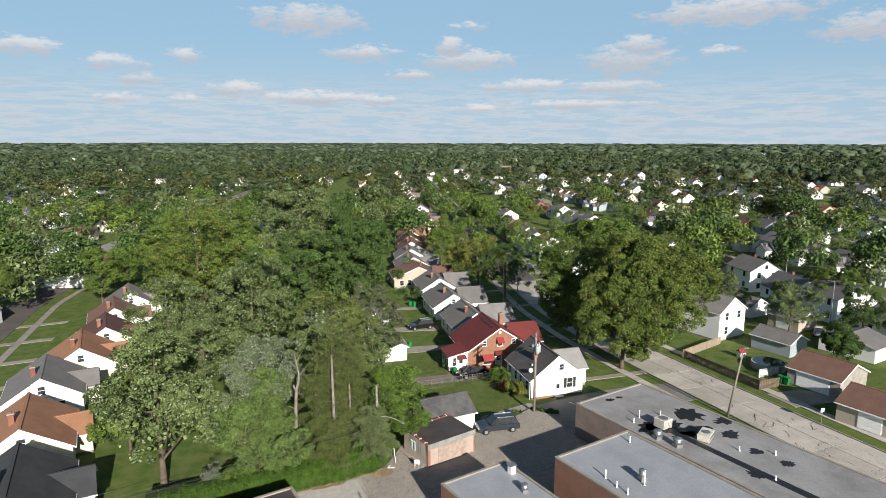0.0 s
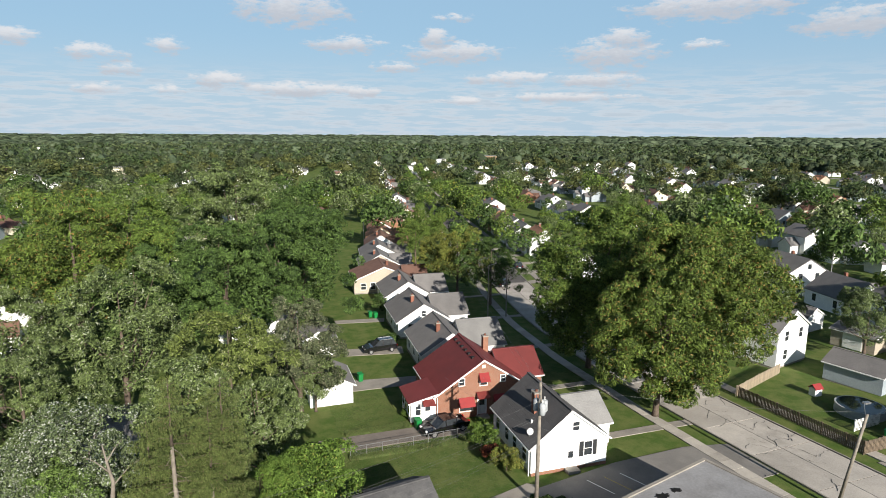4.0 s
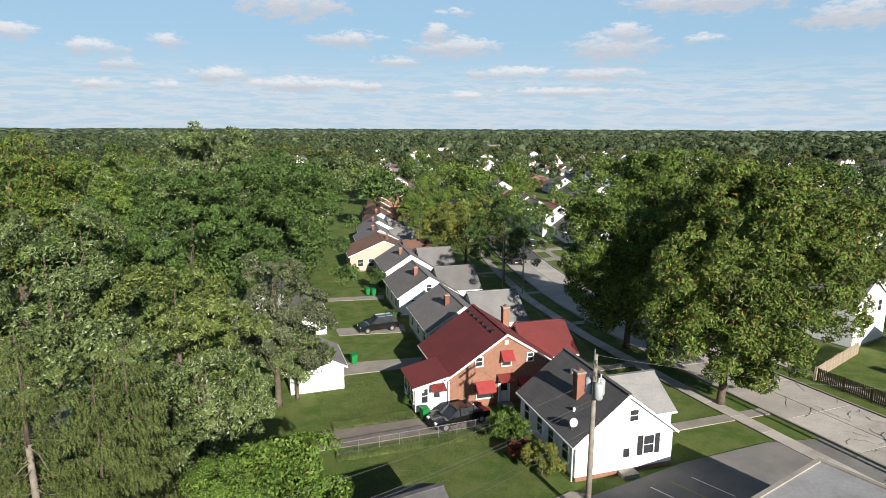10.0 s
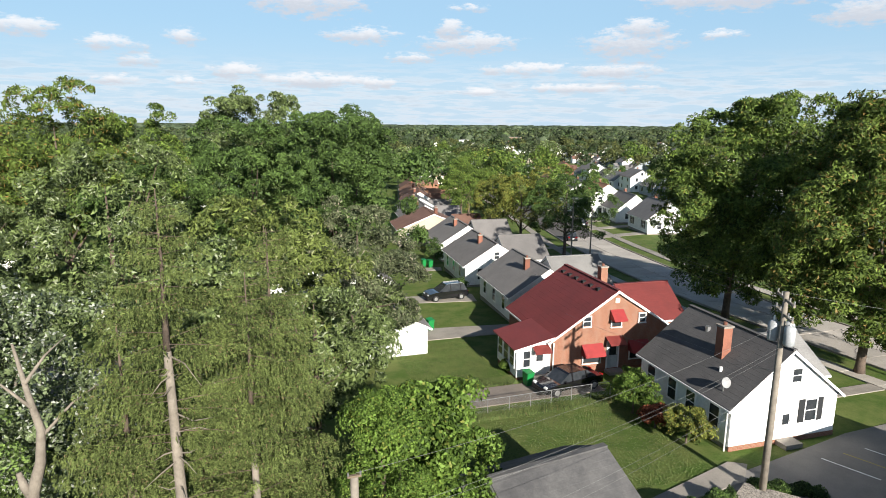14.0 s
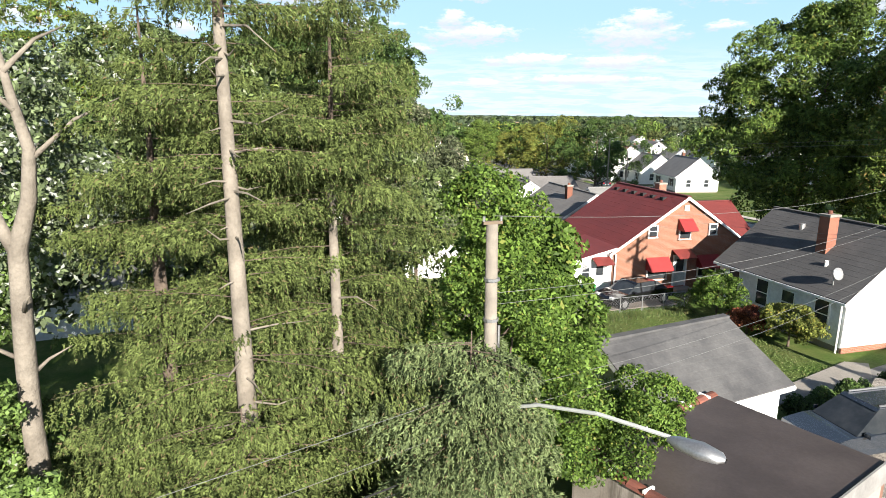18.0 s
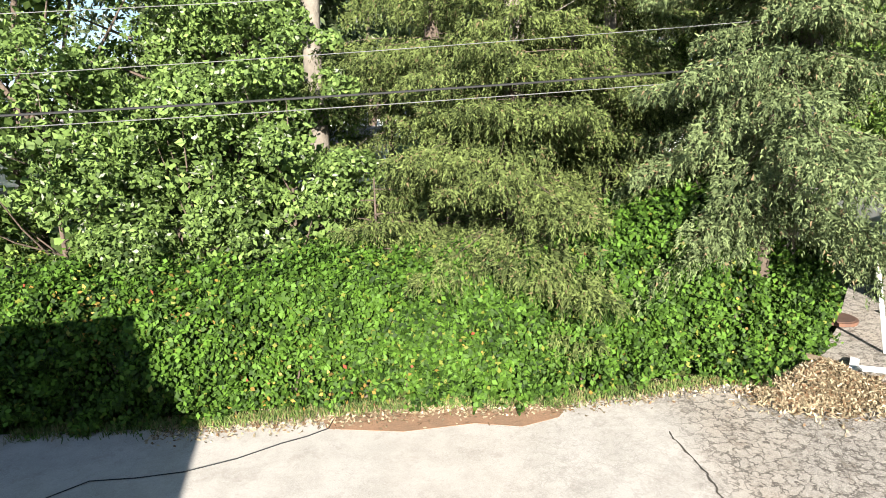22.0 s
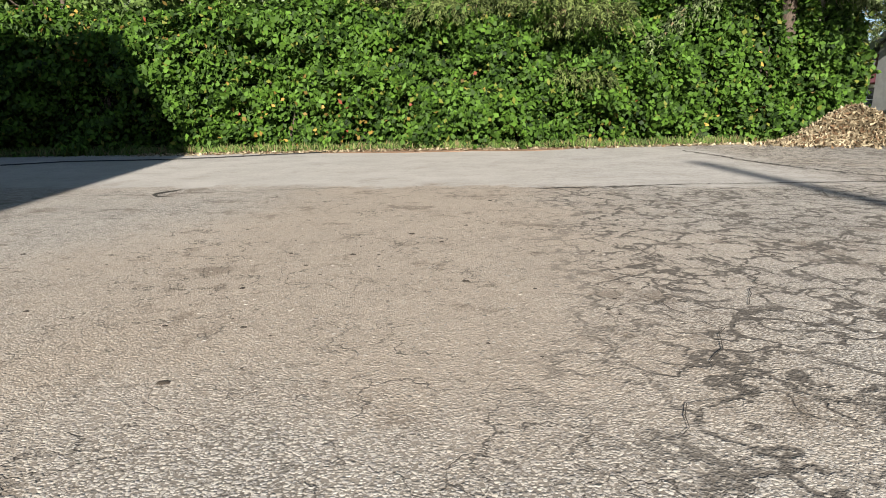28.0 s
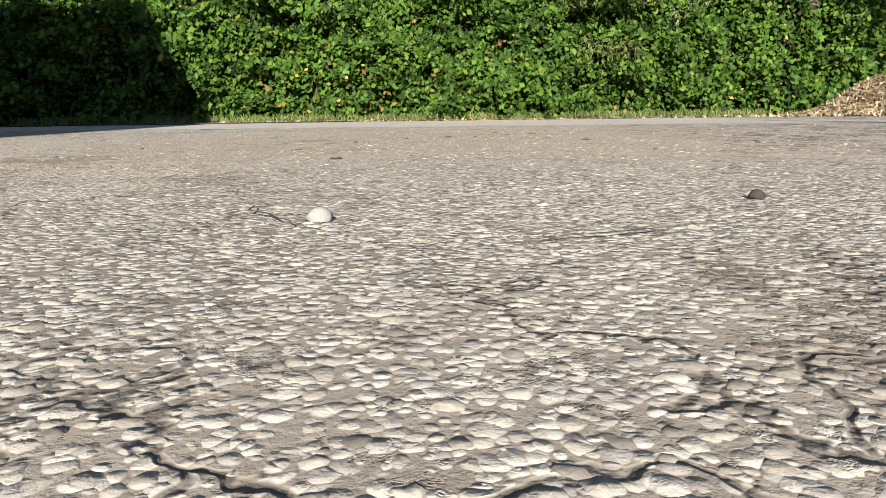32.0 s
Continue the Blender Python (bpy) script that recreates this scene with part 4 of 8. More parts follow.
# ---- houses ----
def window(parent, m, w, h, shutters=None, glass=GLASS, awning=None):
    """A double-hung window on a wall whose outside is local -y: frame, two panes, sill."""
    fr = Shape()
    t = 0.07
    fr.box(-w / 2 - t, -0.075, -t, -w / 2, 0.02, h + t, m).box(w / 2, -0.075, -t, w / 2 + t, 0.02, h + t, m)
    fr.box(-w / 2, -0.075, h, w / 2, 0.02, h + t, m).box(-w / 2, -0.065, h / 2 - 0.025, w / 2, 0.02, h / 2 + 0.025, m)
    win = part("window", fr, TRIM, parent)
    part("pane", Shape().box(-w / 2, -0.046, 0, w / 2, 0.01, h / 2 - 0.025, m), glass, win)
    part("pane", Shape().box(-w / 2, -0.05, h / 2 + 0.025, w / 2, 0.006, h, m), glass, win)
    part("sill", Shape().box(-w / 2 - 0.1, -0.1, -t - 0.05, w / 2 + 0.1, 0.02, -t, m), TRIM, win)
    if shutters:
        for s in (-1, 1):
            sh = Shape()
            x = s * (w / 2 + t + 0.2)
            sh.box(x - 0.19, -0.07, -0.05, x + 0.19, 0.01, h + 0.05, m)
            so = part("shutter", sh, shutters, win)
    if awning:
        aw = Shape()
        aw.slab(m @ Vector((-w / 2 - 0.15, -0.75, h * 0.55)), m @ Vector((w / 2 + 0.15, -0.75, h * 0.55)), m @ Vector((w / 2 + 0.15, 0, h + 0.25)), m @ Vector((-w / 2 - 0.15, 0, h + 0.25)), 0.03)
        for s in (-1, 1):
            x = s * (w / 2 + 0.15)
            aw.add([m @ Vector(p) for p in ((x, -0.74, h * 0.55 - 0.02), (x, 0, h * 0.55 - 0.02), (x, 0, h + 0.23))], [(0, 1, 2)])
        part("awning", aw, awning, win)
    return win


def house_door(parent, m, w=0.9, h=2.05, colour=None):
    fr = Shape()
    fr.box(-w / 2 - 0.09, -0.05, 0, -w / 2, 0.02, h + 0.09, m).box(w / 2, -0.05, 0, w / 2 + 0.09, 0.02, h + 0.09, m).box(-w / 2, -0.05, h, w / 2, 0.02, h + 0.09, m)
    d = part("door", fr, TRIM, parent)
    part("door_leaf", Shape().box(-w / 2, -0.02, 0.02, w / 2, 0.01, h, m), colour or TRIM, d)
    part("pane", Shape().box(-w / 2 + 0.15, -0.03, h * 0.5, w / 2 - 0.15, -0.018, h - 0.2, m), GLASS, d)
    part("door_handle", Shape().box(w / 2 - 0.13, -0.07, 0.98, w / 2 - 0.08, -0.02, 1.06, m), METAL, d)
    part("step", Shape().box(-w / 2 - 0.2, -0.8, -0.3, w / 2 + 0.2, -0.05, -0.02, m), CONCRETE, d)
    return d


SOUTH, NORTH, WEST, EAST = 0, 180, -90, 90


def on_wall(side, w, l, u, z, inset=0.0):
    """The pose on a wall of a block of w by l: u along the wall from its middle, z up, outside is -y."""
    if side == SOUTH:
        return pose(u, -l / 2 + inset, z)
    if side == NORTH:
        return pose(-u, l / 2 - inset, z, 0, 0, 180)
    if side == WEST:
        return pose(-w / 2 + inset, -u, z, 0, 0, -90)
    return pose(w / 2 - inset, u, z, 0, 0, 90)


def gable_block(parent, w, l, eave, ridge, wall, roof, ox=0.0, oy=0.0, turn=0, over=0.3, base=0.35, base_mat=None, name_wall="wall", siding=False, courses=0, trim=True):
    """Walls under a gable roof with its ridge along local y; turn=90 lays it along x. Returns the pose of the block."""
    m = pose(ox, oy, 0, 0, 0, turn)
    body = Shape()
    prof = [(-w / 2, base), (w / 2, base), (w / 2, eave), (0, ridge - 0.06), (-w / 2, eave)]
    vs = [m @ Vector((x, -l / 2, z)) for x, z in prof] + [m @ Vector((x, l / 2, z)) for x, z in prof]
    body.add(vs, [(0, 1, 2, 3, 4), (9, 8, 7, 6, 5), (1, 0, 5, 6), (2, 1, 6, 7), (0, 4, 9, 5), (3, 2, 7, 8), (4, 3, 8, 9)])
    wob = part(name_wall, body, wall, parent)
    if siding:
        lap = Shape()
        z = base + 0.02
        while z < ridge - 0.25:
            half = w / 2 if z < eave else w / 2 * (ridge - z - 0.1) / (ridge - eave)
            for s in (-1, 1):
                y0, y1 = (-l / 2 - 0.022, -l / 2) if s < 0 else (l / 2, l / 2 + 0.022)
                lap.add([m @ Vector(p) for p in ((-half, s * l / 2, z), (half, s * l / 2, z), (half, s * (l / 2 + 0.022), z), (-half, s * (l / 2 + 0.022), z), (-half, s * l / 2, z + 0.2), (half, s * l / 2, z + 0.2))], [(0, 1, 2, 3), (3, 2, 5, 4)])
            if z < eave - 0.2:
                for s in (-1, 1):
                    lap.add([m @ Vector(p) for p in ((s * w / 2, -l / 2, z), (s * w / 2, l / 2, z), (s * (w / 2 + 0.022), l / 2, z), (s * (w / 2 + 0.022), -l / 2, z), (s * w / 2, -l / 2, z + 0.2), (s * w / 2, l / 2, z + 0.2))], [(0, 1, 2, 3), (3, 2, 5, 4)])
            z += 0.2
        part("siding", lap, wall, wob)
    if base > 0:
        part("foundation", Shape().box(-w / 2 + 0.04, -l / 2 + 0.04, -0.2, w / 2 - 0.04, l / 2 - 0.04, base + 0.02, m), base_mat or CONCRETE, parent)
    k = (ridge - eave) / (w / 2)
    ro = Shape()
    e, lo = w / 2 + over, l / 2 + over * 0.7
    for s in (-1, 1):
        low, high = eave - k * over + 0.1, ridge + 0.1
        a, b = m @ Vector((s * e, -s * -lo, low)), m @ Vector((s * e, s * -lo, low))
        c, d = m @ Vector((0, s * -lo, high)), m @ Vector((0, s * lo, high))
        if s > 0:
            ro.slab(b, a, d, c, 0.12)
        else:
            ro.slab(b, a, d, c, 0.12)
    rob = part("roof", ro, roof, parent)
    if courses:
        for s in (-1, 1):
            rows = Shape()
            slope = math.hypot(w / 2 + over, ridge - eave + k * over)
            nrow = int(slope / courses)
            for i in range(nrow):
                u0, u1 = i / nrow, (i + 1) / nrow
                x0, x1 = s * e * (1 - u0), s * e * (1 - u1)
                z0, z1 = (eave - k * over + 0.1) * (1 - u0) + (ridge + 0.1) * u0, (eave - k * over + 0.1) * (1 - u1) + (ridge + 0.1) * u1
                rows.add([m @ Vector(p) for p in ((x0, -lo, z0 + 0.012), (x0, lo, z0 + 0.012), (x1, lo, z1 + 0.006), (x1, -lo, z1 + 0.006), (x0, -lo, z0), (x0, lo, z0))], [(0, 1, 2, 3), (4, 5, 1, 0)])
            part("shingle_course_field", rows, roof, rob)
        part("ridge_cap", Shape().box(-0.14, -lo, ridge + 0.06, 0.14, lo, ridge + 0.135, m), roof, rob)
    if trim:
        for s in (-1, 1):
            tr = Shape()
            for t in (-1, 1):
                y = s * (lo + 0.012)
                zl, zh = eave - k * over, ridge
                vs = [m @ Vector(p) for p in ((t * (e + 0.01), y, zl - 0.1), (t * (e + 0.01), y, zl + 0.08), (0, y, zh + 0.08), (0, y, zh - 0.12), (t * (e + 0.01), y - s * 0.03, zl - 0.1), (t * (e + 0.01), y - s * 0.03, zl + 0.08), (0, y - s * 0.03, zh + 0.08), (0, y - s * 0.03, zh - 0.12))]
                tr.add(vs, [(0, 1, 2, 3), (7, 6, 5, 4), (0, 4, 5, 1), (3, 2, 6, 7)])
            part("barge_board", tr, TRIM, rob)
        for s in (-1, 1):
            zl = eave - k * over
            part("gutter", Shape().box(s * e - 0.06, -lo, zl - 0.06, s * e + 0.06, lo, zl + 0.06, m), TRIM, rob)
    return m


def chimney(parent, x, y, z0, z1, w=0.6, material=None, d=None):
    d = d or w
    c = part("chimney", Shape().box(x - w / 2, y - d / 2, z0, x + w / 2, y + d / 2, z1 - 0.12), material or BRICK, parent)
    part("chimney_cap", Shape().box(x - w / 2 - 0.05, y - d / 2 - 0.05, z1 - 0.12, x + w / 2 + 0.05, y + d / 2 + 0.05, z1), CONCRETE, c)
    part("flue", Shape().tube([(x, y, z1), (x, y, z1 + 0.18)], 0.11, 10), BRICK_DARK, c)
    return c


def cape_house(x, y, rz, w, l, eave, ridge, wall, roof, label, wing=None, chim=None, detail=2, wing_roof=None, group="", shutters=None, base=0.35, windows=(), storeys=1):
    h = thing("house", at(x, y, rz), label, "house", group)
    gable_block(h, w, l, eave, ridge, wall, roof, siding=detail > 1, courses=0.3 if detail > 0 else 0, trim=detail > 0, base=base)
    if wing:
        ww, wl, we, wr, oy = wing
        gable_block(h, ww, wl, we, wr, wall, wing_roof or roof, ox=w / 2 + wl / 2 - 1.6, oy=oy, turn=90, trim=detail > 0, courses=0.3 if detail > 0 else 0, base=base)
    if chim:
        chimney(h, chim[0], chim[1], eave, chim[2], 0.6 if detail > 1 else 0.5, BRICK_DARK)
    for side, u, z, ww, hh, sh in windows:
        window(h, on_wall(side, w, l, u, z), ww, hh, sh)
    return h


DARK = mat("dark_shutter_paint", (0.03, 0.032, 0.035), rough=0.6, bump=0.05)
# white cottage beside the alley
wh = cape_house(30.1, 24.4, -1, 7.2, 8.2, 2.75, 5.55, WHITE, ROOF_DARK, "white sided cottage with dark grey shingle roof and brick chimney", wing=(5.2, 3.6, 2.6, 4.3, 1.2), wing_roof=ROOF_LIGHT, chim=(-1.7, -0.9, 6.1),
    windows=[(SOUTH, 1.75, 1.25, 0.75, 1.25, DARK), (SOUTH, 0.5, 3.7, 0.6, 0.75, None), (WEST, -2.9, 1.0, 0.75, 1.35, None), (WEST, -0.8, 1.0, 0.75, 1.35, None), (WEST, 0.9, 1.0, 0.75, 1.2, None), (WEST, 2.9, 1.0, 0.75, 1.35, None)])
house_door(wh, on_wall(SOUTH, 7.2, 8.2, 0.1, 0.4), 0.75, 1.6)
part("brick_footing", Shape().box(-3.58, -4.15, -0.3, 3.6, -4.05, 0.38), BRICK, wh)
part("roof_vent", Shape().tube([(-0.9, 1.4, 4.75), (-0.9, 1.4, 5.2)], 0.16, 10), METAL, wh)
part("roof_vent", Shape().tube([(-2.5, -1.8, 3.6), (-2.5, -1.8, 3.95)], 0.09, 8), WHITE, wh)
dish = Shape()
dish.tube([(-3.3, -3.0, 2.9), (-3.3, -3.0, 3.6)], 0.03, 6)
dish.tube([(-3.3, -3.05, 3.6), (-3.3, -3.1, 3.65), (-3.3, -3.2, 3.68)], [0.08, 0.22, 0.3], 12)
part("satellite_dish", dish, METAL, wh)
part("downpipe", Shape().tube([(-3.75, -4.0, 2.6), (-3.75, -4.0, 0.1)], 0.045, 8), TRIM, wh)

# brick house with the red roof
RW, RL = 10.0, 8.2
rh = thing("house", at(27.3, 36.8, -2), "red brick house with red metal roof and red awnings", "house")
gable_block(rh, RW, RL, 2.9, 6.15, BRICK, ROOF_RED, courses=0.4, name_wall="wall", base_mat=BRICK_DARK)
chimney(rh, 2.6, 2.6, 3.5, 6.35, 0.6, BRICK)
gable_block(rh, 5.6, 4.6, 2.8, 4.9, BRICK, ROOF_RED, ox=5.6, oy=1.6, turn=90, courses=0.4)
# sun room under a lean-to roof
an = Shape()
ax0, ax1, ay0, ay1 = -7.6, -5.0, -4.0, -0.2
an.add([(ax0, ay0, 0.3), (ax1, ay0, 0.3), (ax1, ay1, 0.3), (ax0, ay1, 0.3), (ax0, ay0, 2.45), (ax1, ay0, 3.05), (ax1, ay1, 3.05), (ax0, ay1, 2.45)], [(3, 2, 1, 0), (0, 1, 5, 4), (1, 2, 6, 5), (2, 3, 7, 6), (3, 0, 4, 7), (4, 5, 6, 7)])
sun_room = part("sun_room", an, WHITE, rh, "white lean-to sun room")
part("foundation", Shape().box(ax0 + 0.04, ay0 + 0.04, -0.3, ax1, ay1, 0.3), BRICK_DARK, rh)
part("roof", Shape().slab((ax0 - 0.3, ay0 - 0.3, 2.46), (ax1 + 0.2, ay0 - 0.3, 3.18), (ax1 + 0.2, ay1 + 0.3, 3.18), (ax0 - 0.3, ay1 + 0.3, 2.46), 0.1), ROOF_RED, rh)
part("barge_board", Shape().slab((ax0 - 0.3, ay0 - 0.32, 2.45), (ax1 + 0.1, ay0 - 0.32, 3.15), (ax1 + 0.1, ay0 - 0.31, 3.0), (ax0 - 0.3, ay0 - 0.31, 2.3), 0.03), TRIM, rh)
for k in range(3):
    window(rh, pose(ax0, ay0 + 0.75 + 1.15 * k, 1.0, 0, 0, -90), 0.85, 1.2)
window(rh, pose(ax0 + 0.75, ay0, 1.05), 0.5, 1.15)
house_door(rh, pose(ax0 + 1.75, ay0, 0.4), 0.8, 1.95)
RED_AWNING = mat("red_awning", (0.33, 0.034, 0.034), (0.27, 0.03, 0.03), rough=0.6, bump=0.05)
DARK_AWNING = mat("dark_red_awning", (0.22, 0.04, 0.035), rough=0.6, bump=0.05)
part("awning", Shape().slab((ax0 + 1.15, ay0 - 0.8, 2.2), (ax0 + 2.4, ay0 - 0.8, 2.2), (ax0 + 2.4, ay0, 2.55), (ax0 + 1.15, ay0, 2.55), 0.04), DARK_AWNING, rh)
yw = -RL / 2 - 0.055
for u, z, w_, h_, aw in ((-2.35, 3.75, 0.55, 0.65, None), (0.0, 3.55, 0.75, 1.0, RED_AWNING), (2.1, 3.75, 0.5, 0.6, None), (-1.85, 0.95, 1.35, 1.15, RED_AWNING), (1.9, 1.0, 1.3, 1.1, RED_AWNING)):
    window(rh, pose(u, yw, z), w_, h_, None, awning=aw)
house_door(rh, pose(-0.15, yw, 0.35), 0.85, 2.0, mat("pale_door_paint", (0.55, 0.6, 0.58), rough=0.5))
part("awning", Shape().slab((-0.8, yw - 0.9, 2.4), (0.5, yw - 0.9, 2.4), (0.5, yw, 2.8), (-0.8, yw, 2.8), 0.04), DARK_AWNING, rh)
part("gable_vent", Shape().box(-0.18, yw - 0.03, 5.3, 0.18, yw + 0.02, 5.65), CREAM, rh)
part("downpipe", Shape().tube([(-4.9, yw - 0.08, 2.7), (-4.9, yw - 0.08, 0.1)], 0.05, 8), TRIM, rh)
for k in range(6):
    part("roof_vent", Shape().box(-0.75, -2.6 + 1.15 * k, 5.72, -0.4, -2.25 + 1.15 * k, 5.98), BLACK, rh)

# cottages farther up the street
WEST3 = [(WEST, -2.9, 1.0, 0.75, 1.3, None), (WEST, 0.0, 1.0, 0.75, 1.3, None), (WEST, 2.8, 1.0, 0.75, 1.3, None), (SOUTH, 0.0, 3.3, 0.6, 0.8, None), (SOUTH, -1.9, 1.0, 0.8, 1.25, None)]
cape_house(28.6, 50.4, -3, 7.4, 9.4, 2.7, 5.05, WHITE, ROOF_GREY, "white sided cottage with grey shingle roof and light grey wing", wing=(7.4, 5.4, 2.7, 4.98, 0.5), wing_roof=ROOF_LIGHT, chim=(-1.0, -1.6, 5.6), detail=1, windows=WEST3)
cape_house(29.4, 65.4, -3, 7.6, 9.8, 2.7, 5.05, WHITE, ROOF_GREY, "white sided cottage with weathered dark grey roof", wing=(7.2, 5.2, 2.7, 4.95, 0.6), chim=(-0.9, -1.2, 5.6), detail=1, windows=WEST3)
cape_house(31.4, 81.0, -4, 7.6, 9.8, 2.7, 5.05, WHITE, ROOF_GREY, "white sided cottage with charcoal roof and brick chimney", wing=(7.2, 5.2, 2.7, 4.95, 0.6), chim=(-0.9, -1.2, 5.6), detail=1, windows=WEST3)
cape_house(30.5, 94.5, -5, 11.5, 9.0, 2.8, 5.2, TAN, ROOF_BROWN, "tan sided bungalow with low brown shingle roof", wing=(5.5, 4.6, 2.7, 4.4, 0.0), chim=(1.0, -1.2, 5.9), detail=1, windows=[(SOUTH, -4, 1.0, 0.9, 1.2, None), (SOUTH, -2.2, 1.0, 0.9, 1.2, None), (SOUTH, 2.5, 1.0, 0.9, 1.2, None)])
cape_house(33.0, 108.5, -6, 8.4, 9.0, 2.8, 5.2, TAN, ROOF_GREY, "tan cottage with grey shingle roof", wing=(5.5, 4.6, 2.7, 4.4, 0.0), chim=(-1.0, -1.2, 5.7), detail=1)
cape_house(36.0, 122.5, -8, 8.4, 9.0, 2.8, 5.2, WHITE, ROOF_GREY, "white cottage with dark shingle roof", wing=(5.5, 4.6, 2.7, 4.4, 0.0), chim=(-1.0, -1.2, 5.7), detail=1)
for i in range(4):
    cape_house(40 + 3.2 * i, 137 + 14 * i, -11, 8.4, 9.5, 2.8, 5.4, CREAM if i % 2 else WHITE, ROOF_ORANGE if i in (1, 2) else ROOF_BROWN, "cottage with rust brown shingle roof", wing=(5.5, 4.6, 2.7, 4.4, 0.0), chim=(-1.0, -1.2, 5.8), detail=0)


def garage(x, y, rz, w, l, eave, ridge, wall, roof, label, door=SOUTH, turn=0, door_w=2.5):
    g = thing("garage", at(x, y, rz), label, "garage")
    gable_block(g, w, l, eave, ridge, wall, roof, turn=turn, base=0.1, courses=0.3)
    if door is not None:
        m = on_wall(door, w if not turn else l, l if not turn else w, 0, 0.12)
        d = part("garage_door", Shape().box(-door_w / 2, -0.04, 0, door_w / 2, 0.0, 2.05, m), TRIM, g)
        for k in range(4):
            part("door_panel", Shape().box(-door_w / 2 + 0.08, -0.06, 0.06 + 0.5 * k, door_w / 2 - 0.08, -0.03, 0.48 + 0.5 * k, m), TRIM, d)
    return g


garage(13.6, 16.4, 9, 4.9, 5.4, 2.35, 3.65, WHITE, mat("weathered_grey_shingle", (0.125, 0.122, 0.12), (0.075, 0.074, 0.076), rough=0.9, scale=0.9, fine=12, bump=0.4, stain=0.4), "white shed with weathered grey shingle roof", door=None, turn=90)
garage(12.8, 43.0, 0, 4.6, 5.5, 2.3, 3.5, WHITE, ROOF_GREY, "white garage with dark roof among trees", door=EAST)
garage(-8.0, 37.0, 8, 7.0, 5.0, 2.3, 3.3, WHITE, ROOF_LIGHT, "white shed half hidden among garden trees", door=None, turn=90)
garage(13.5, 59.5, 0, 4.6, 5.5, 2.3, 3.5, WHITE, ROOF_GREY, "white garage with dark roof among trees", door=EAST)
garage(65.8, 12.6, 15, 7.0, 6.6, 2.4, 4.0, mat("grey_beige_siding", (0.42, 0.38, 0.34), rough=0.7), ROOF_BROWN, "grey beige garage with brown shingle roof", door=WEST, door_w=4.2)
garage(84.5, 47.0, 12, 5.0, 6.2, 2.3, 3.6, WHITE, ROOF_GREY, "white garage with dark roof on a back lawn", door=SOUTH)
garage(85.0, 36.3, 12, 5.5, 5.6, 2.4, 3.2, TAN, ROOF_LIGHT, "beige garage with pale roof on a back lawn", door=WEST)
garage(82.0, 21.6, 14, 8.0, 6.0, 2.4, 3.6, WHITE, ROOF_GREY, "wide white garage with dark roof", door=SOUTH, turn=90)
garage(72.0, 26.5, 14, 4.6, 6.2, 2.3, 3.4, BLUEGREY, ROOF_GREY, "grey garage with dark roof beside a lawn", door=None)
garage(61.5, 1.5, 15, 6.5, 7.0, 2.4, 3.9, TAN, ROOF_BROWN, "tan garage with brown roof beside the street", door=WEST)
cape_house(68.6, 38.4, 14, 6.9, 9.0, 5.0, 7.2, WHITE, ROOF_GREY, "white two-storey house with grey roof behind maples", chim=(-1.0, 1.0, 8.2), detail=1, windows=[(SOUTH, -1.6, 1.2, 0.8, 1.2, None), (SOUTH, 1.6, 3.6, 0.8, 1.2, None), (SOUTH, -1.6, 3.6, 0.8, 1.2, None), (WEST, 0, 3.6, 0.8, 1.2, None)])

# houses on the far side of the main street
for i, (x, y, wl, rf, two) in enumerate([(74.5, 92.5, WHITE, ROOF_GREY, 0), (77.8, 107.5, WHITE, ROOF_GREY, 0), (77.5, 117.5, WHITE, ROOF_ORANGE, 1), (78.5, 129.5, WHITE, ROOF_GREY, 1), (81.5, 142.0, WHITE, ROOF_GREY, 1), (84.5, 154.5, CREAM, ROOF_BROWN, 1), (87, 167, BRICK, ROOF_GREY, 1), (90, 180, WHITE, ROOF_BROWN, 0)]):
    ev, rd = (5.0, 7.4) if two else (2.9, 5.9)
    wins = [(WEST, u, z, 0.8, 1.25, DARK) for u in (-2.6, 2.6) for z in ((1.1, 3.6) if two else (1.1,))] + [(SOUTH, u, z, 0.8, 1.2, None) for u in (-1.6, 1.6) for z in ((1.1, 3.6) if two else (1.1,))]
    cape_house(x, y, -12, 7.6, 9.0, ev, rd, wl, rf, ("white two-storey house with %s roof" if two else "white cottage with %s roof") % {ROOF_GREY: "grey", ROOF_ORANGE: "rust", ROOF_BROWN: "brown"}[rf] if wl is not CREAM and wl is not BRICK else "two-storey house across the street", chim=(0.5, 2.5, rd + 0.7), detail=1 if i < 5 else 0, windows=wins)

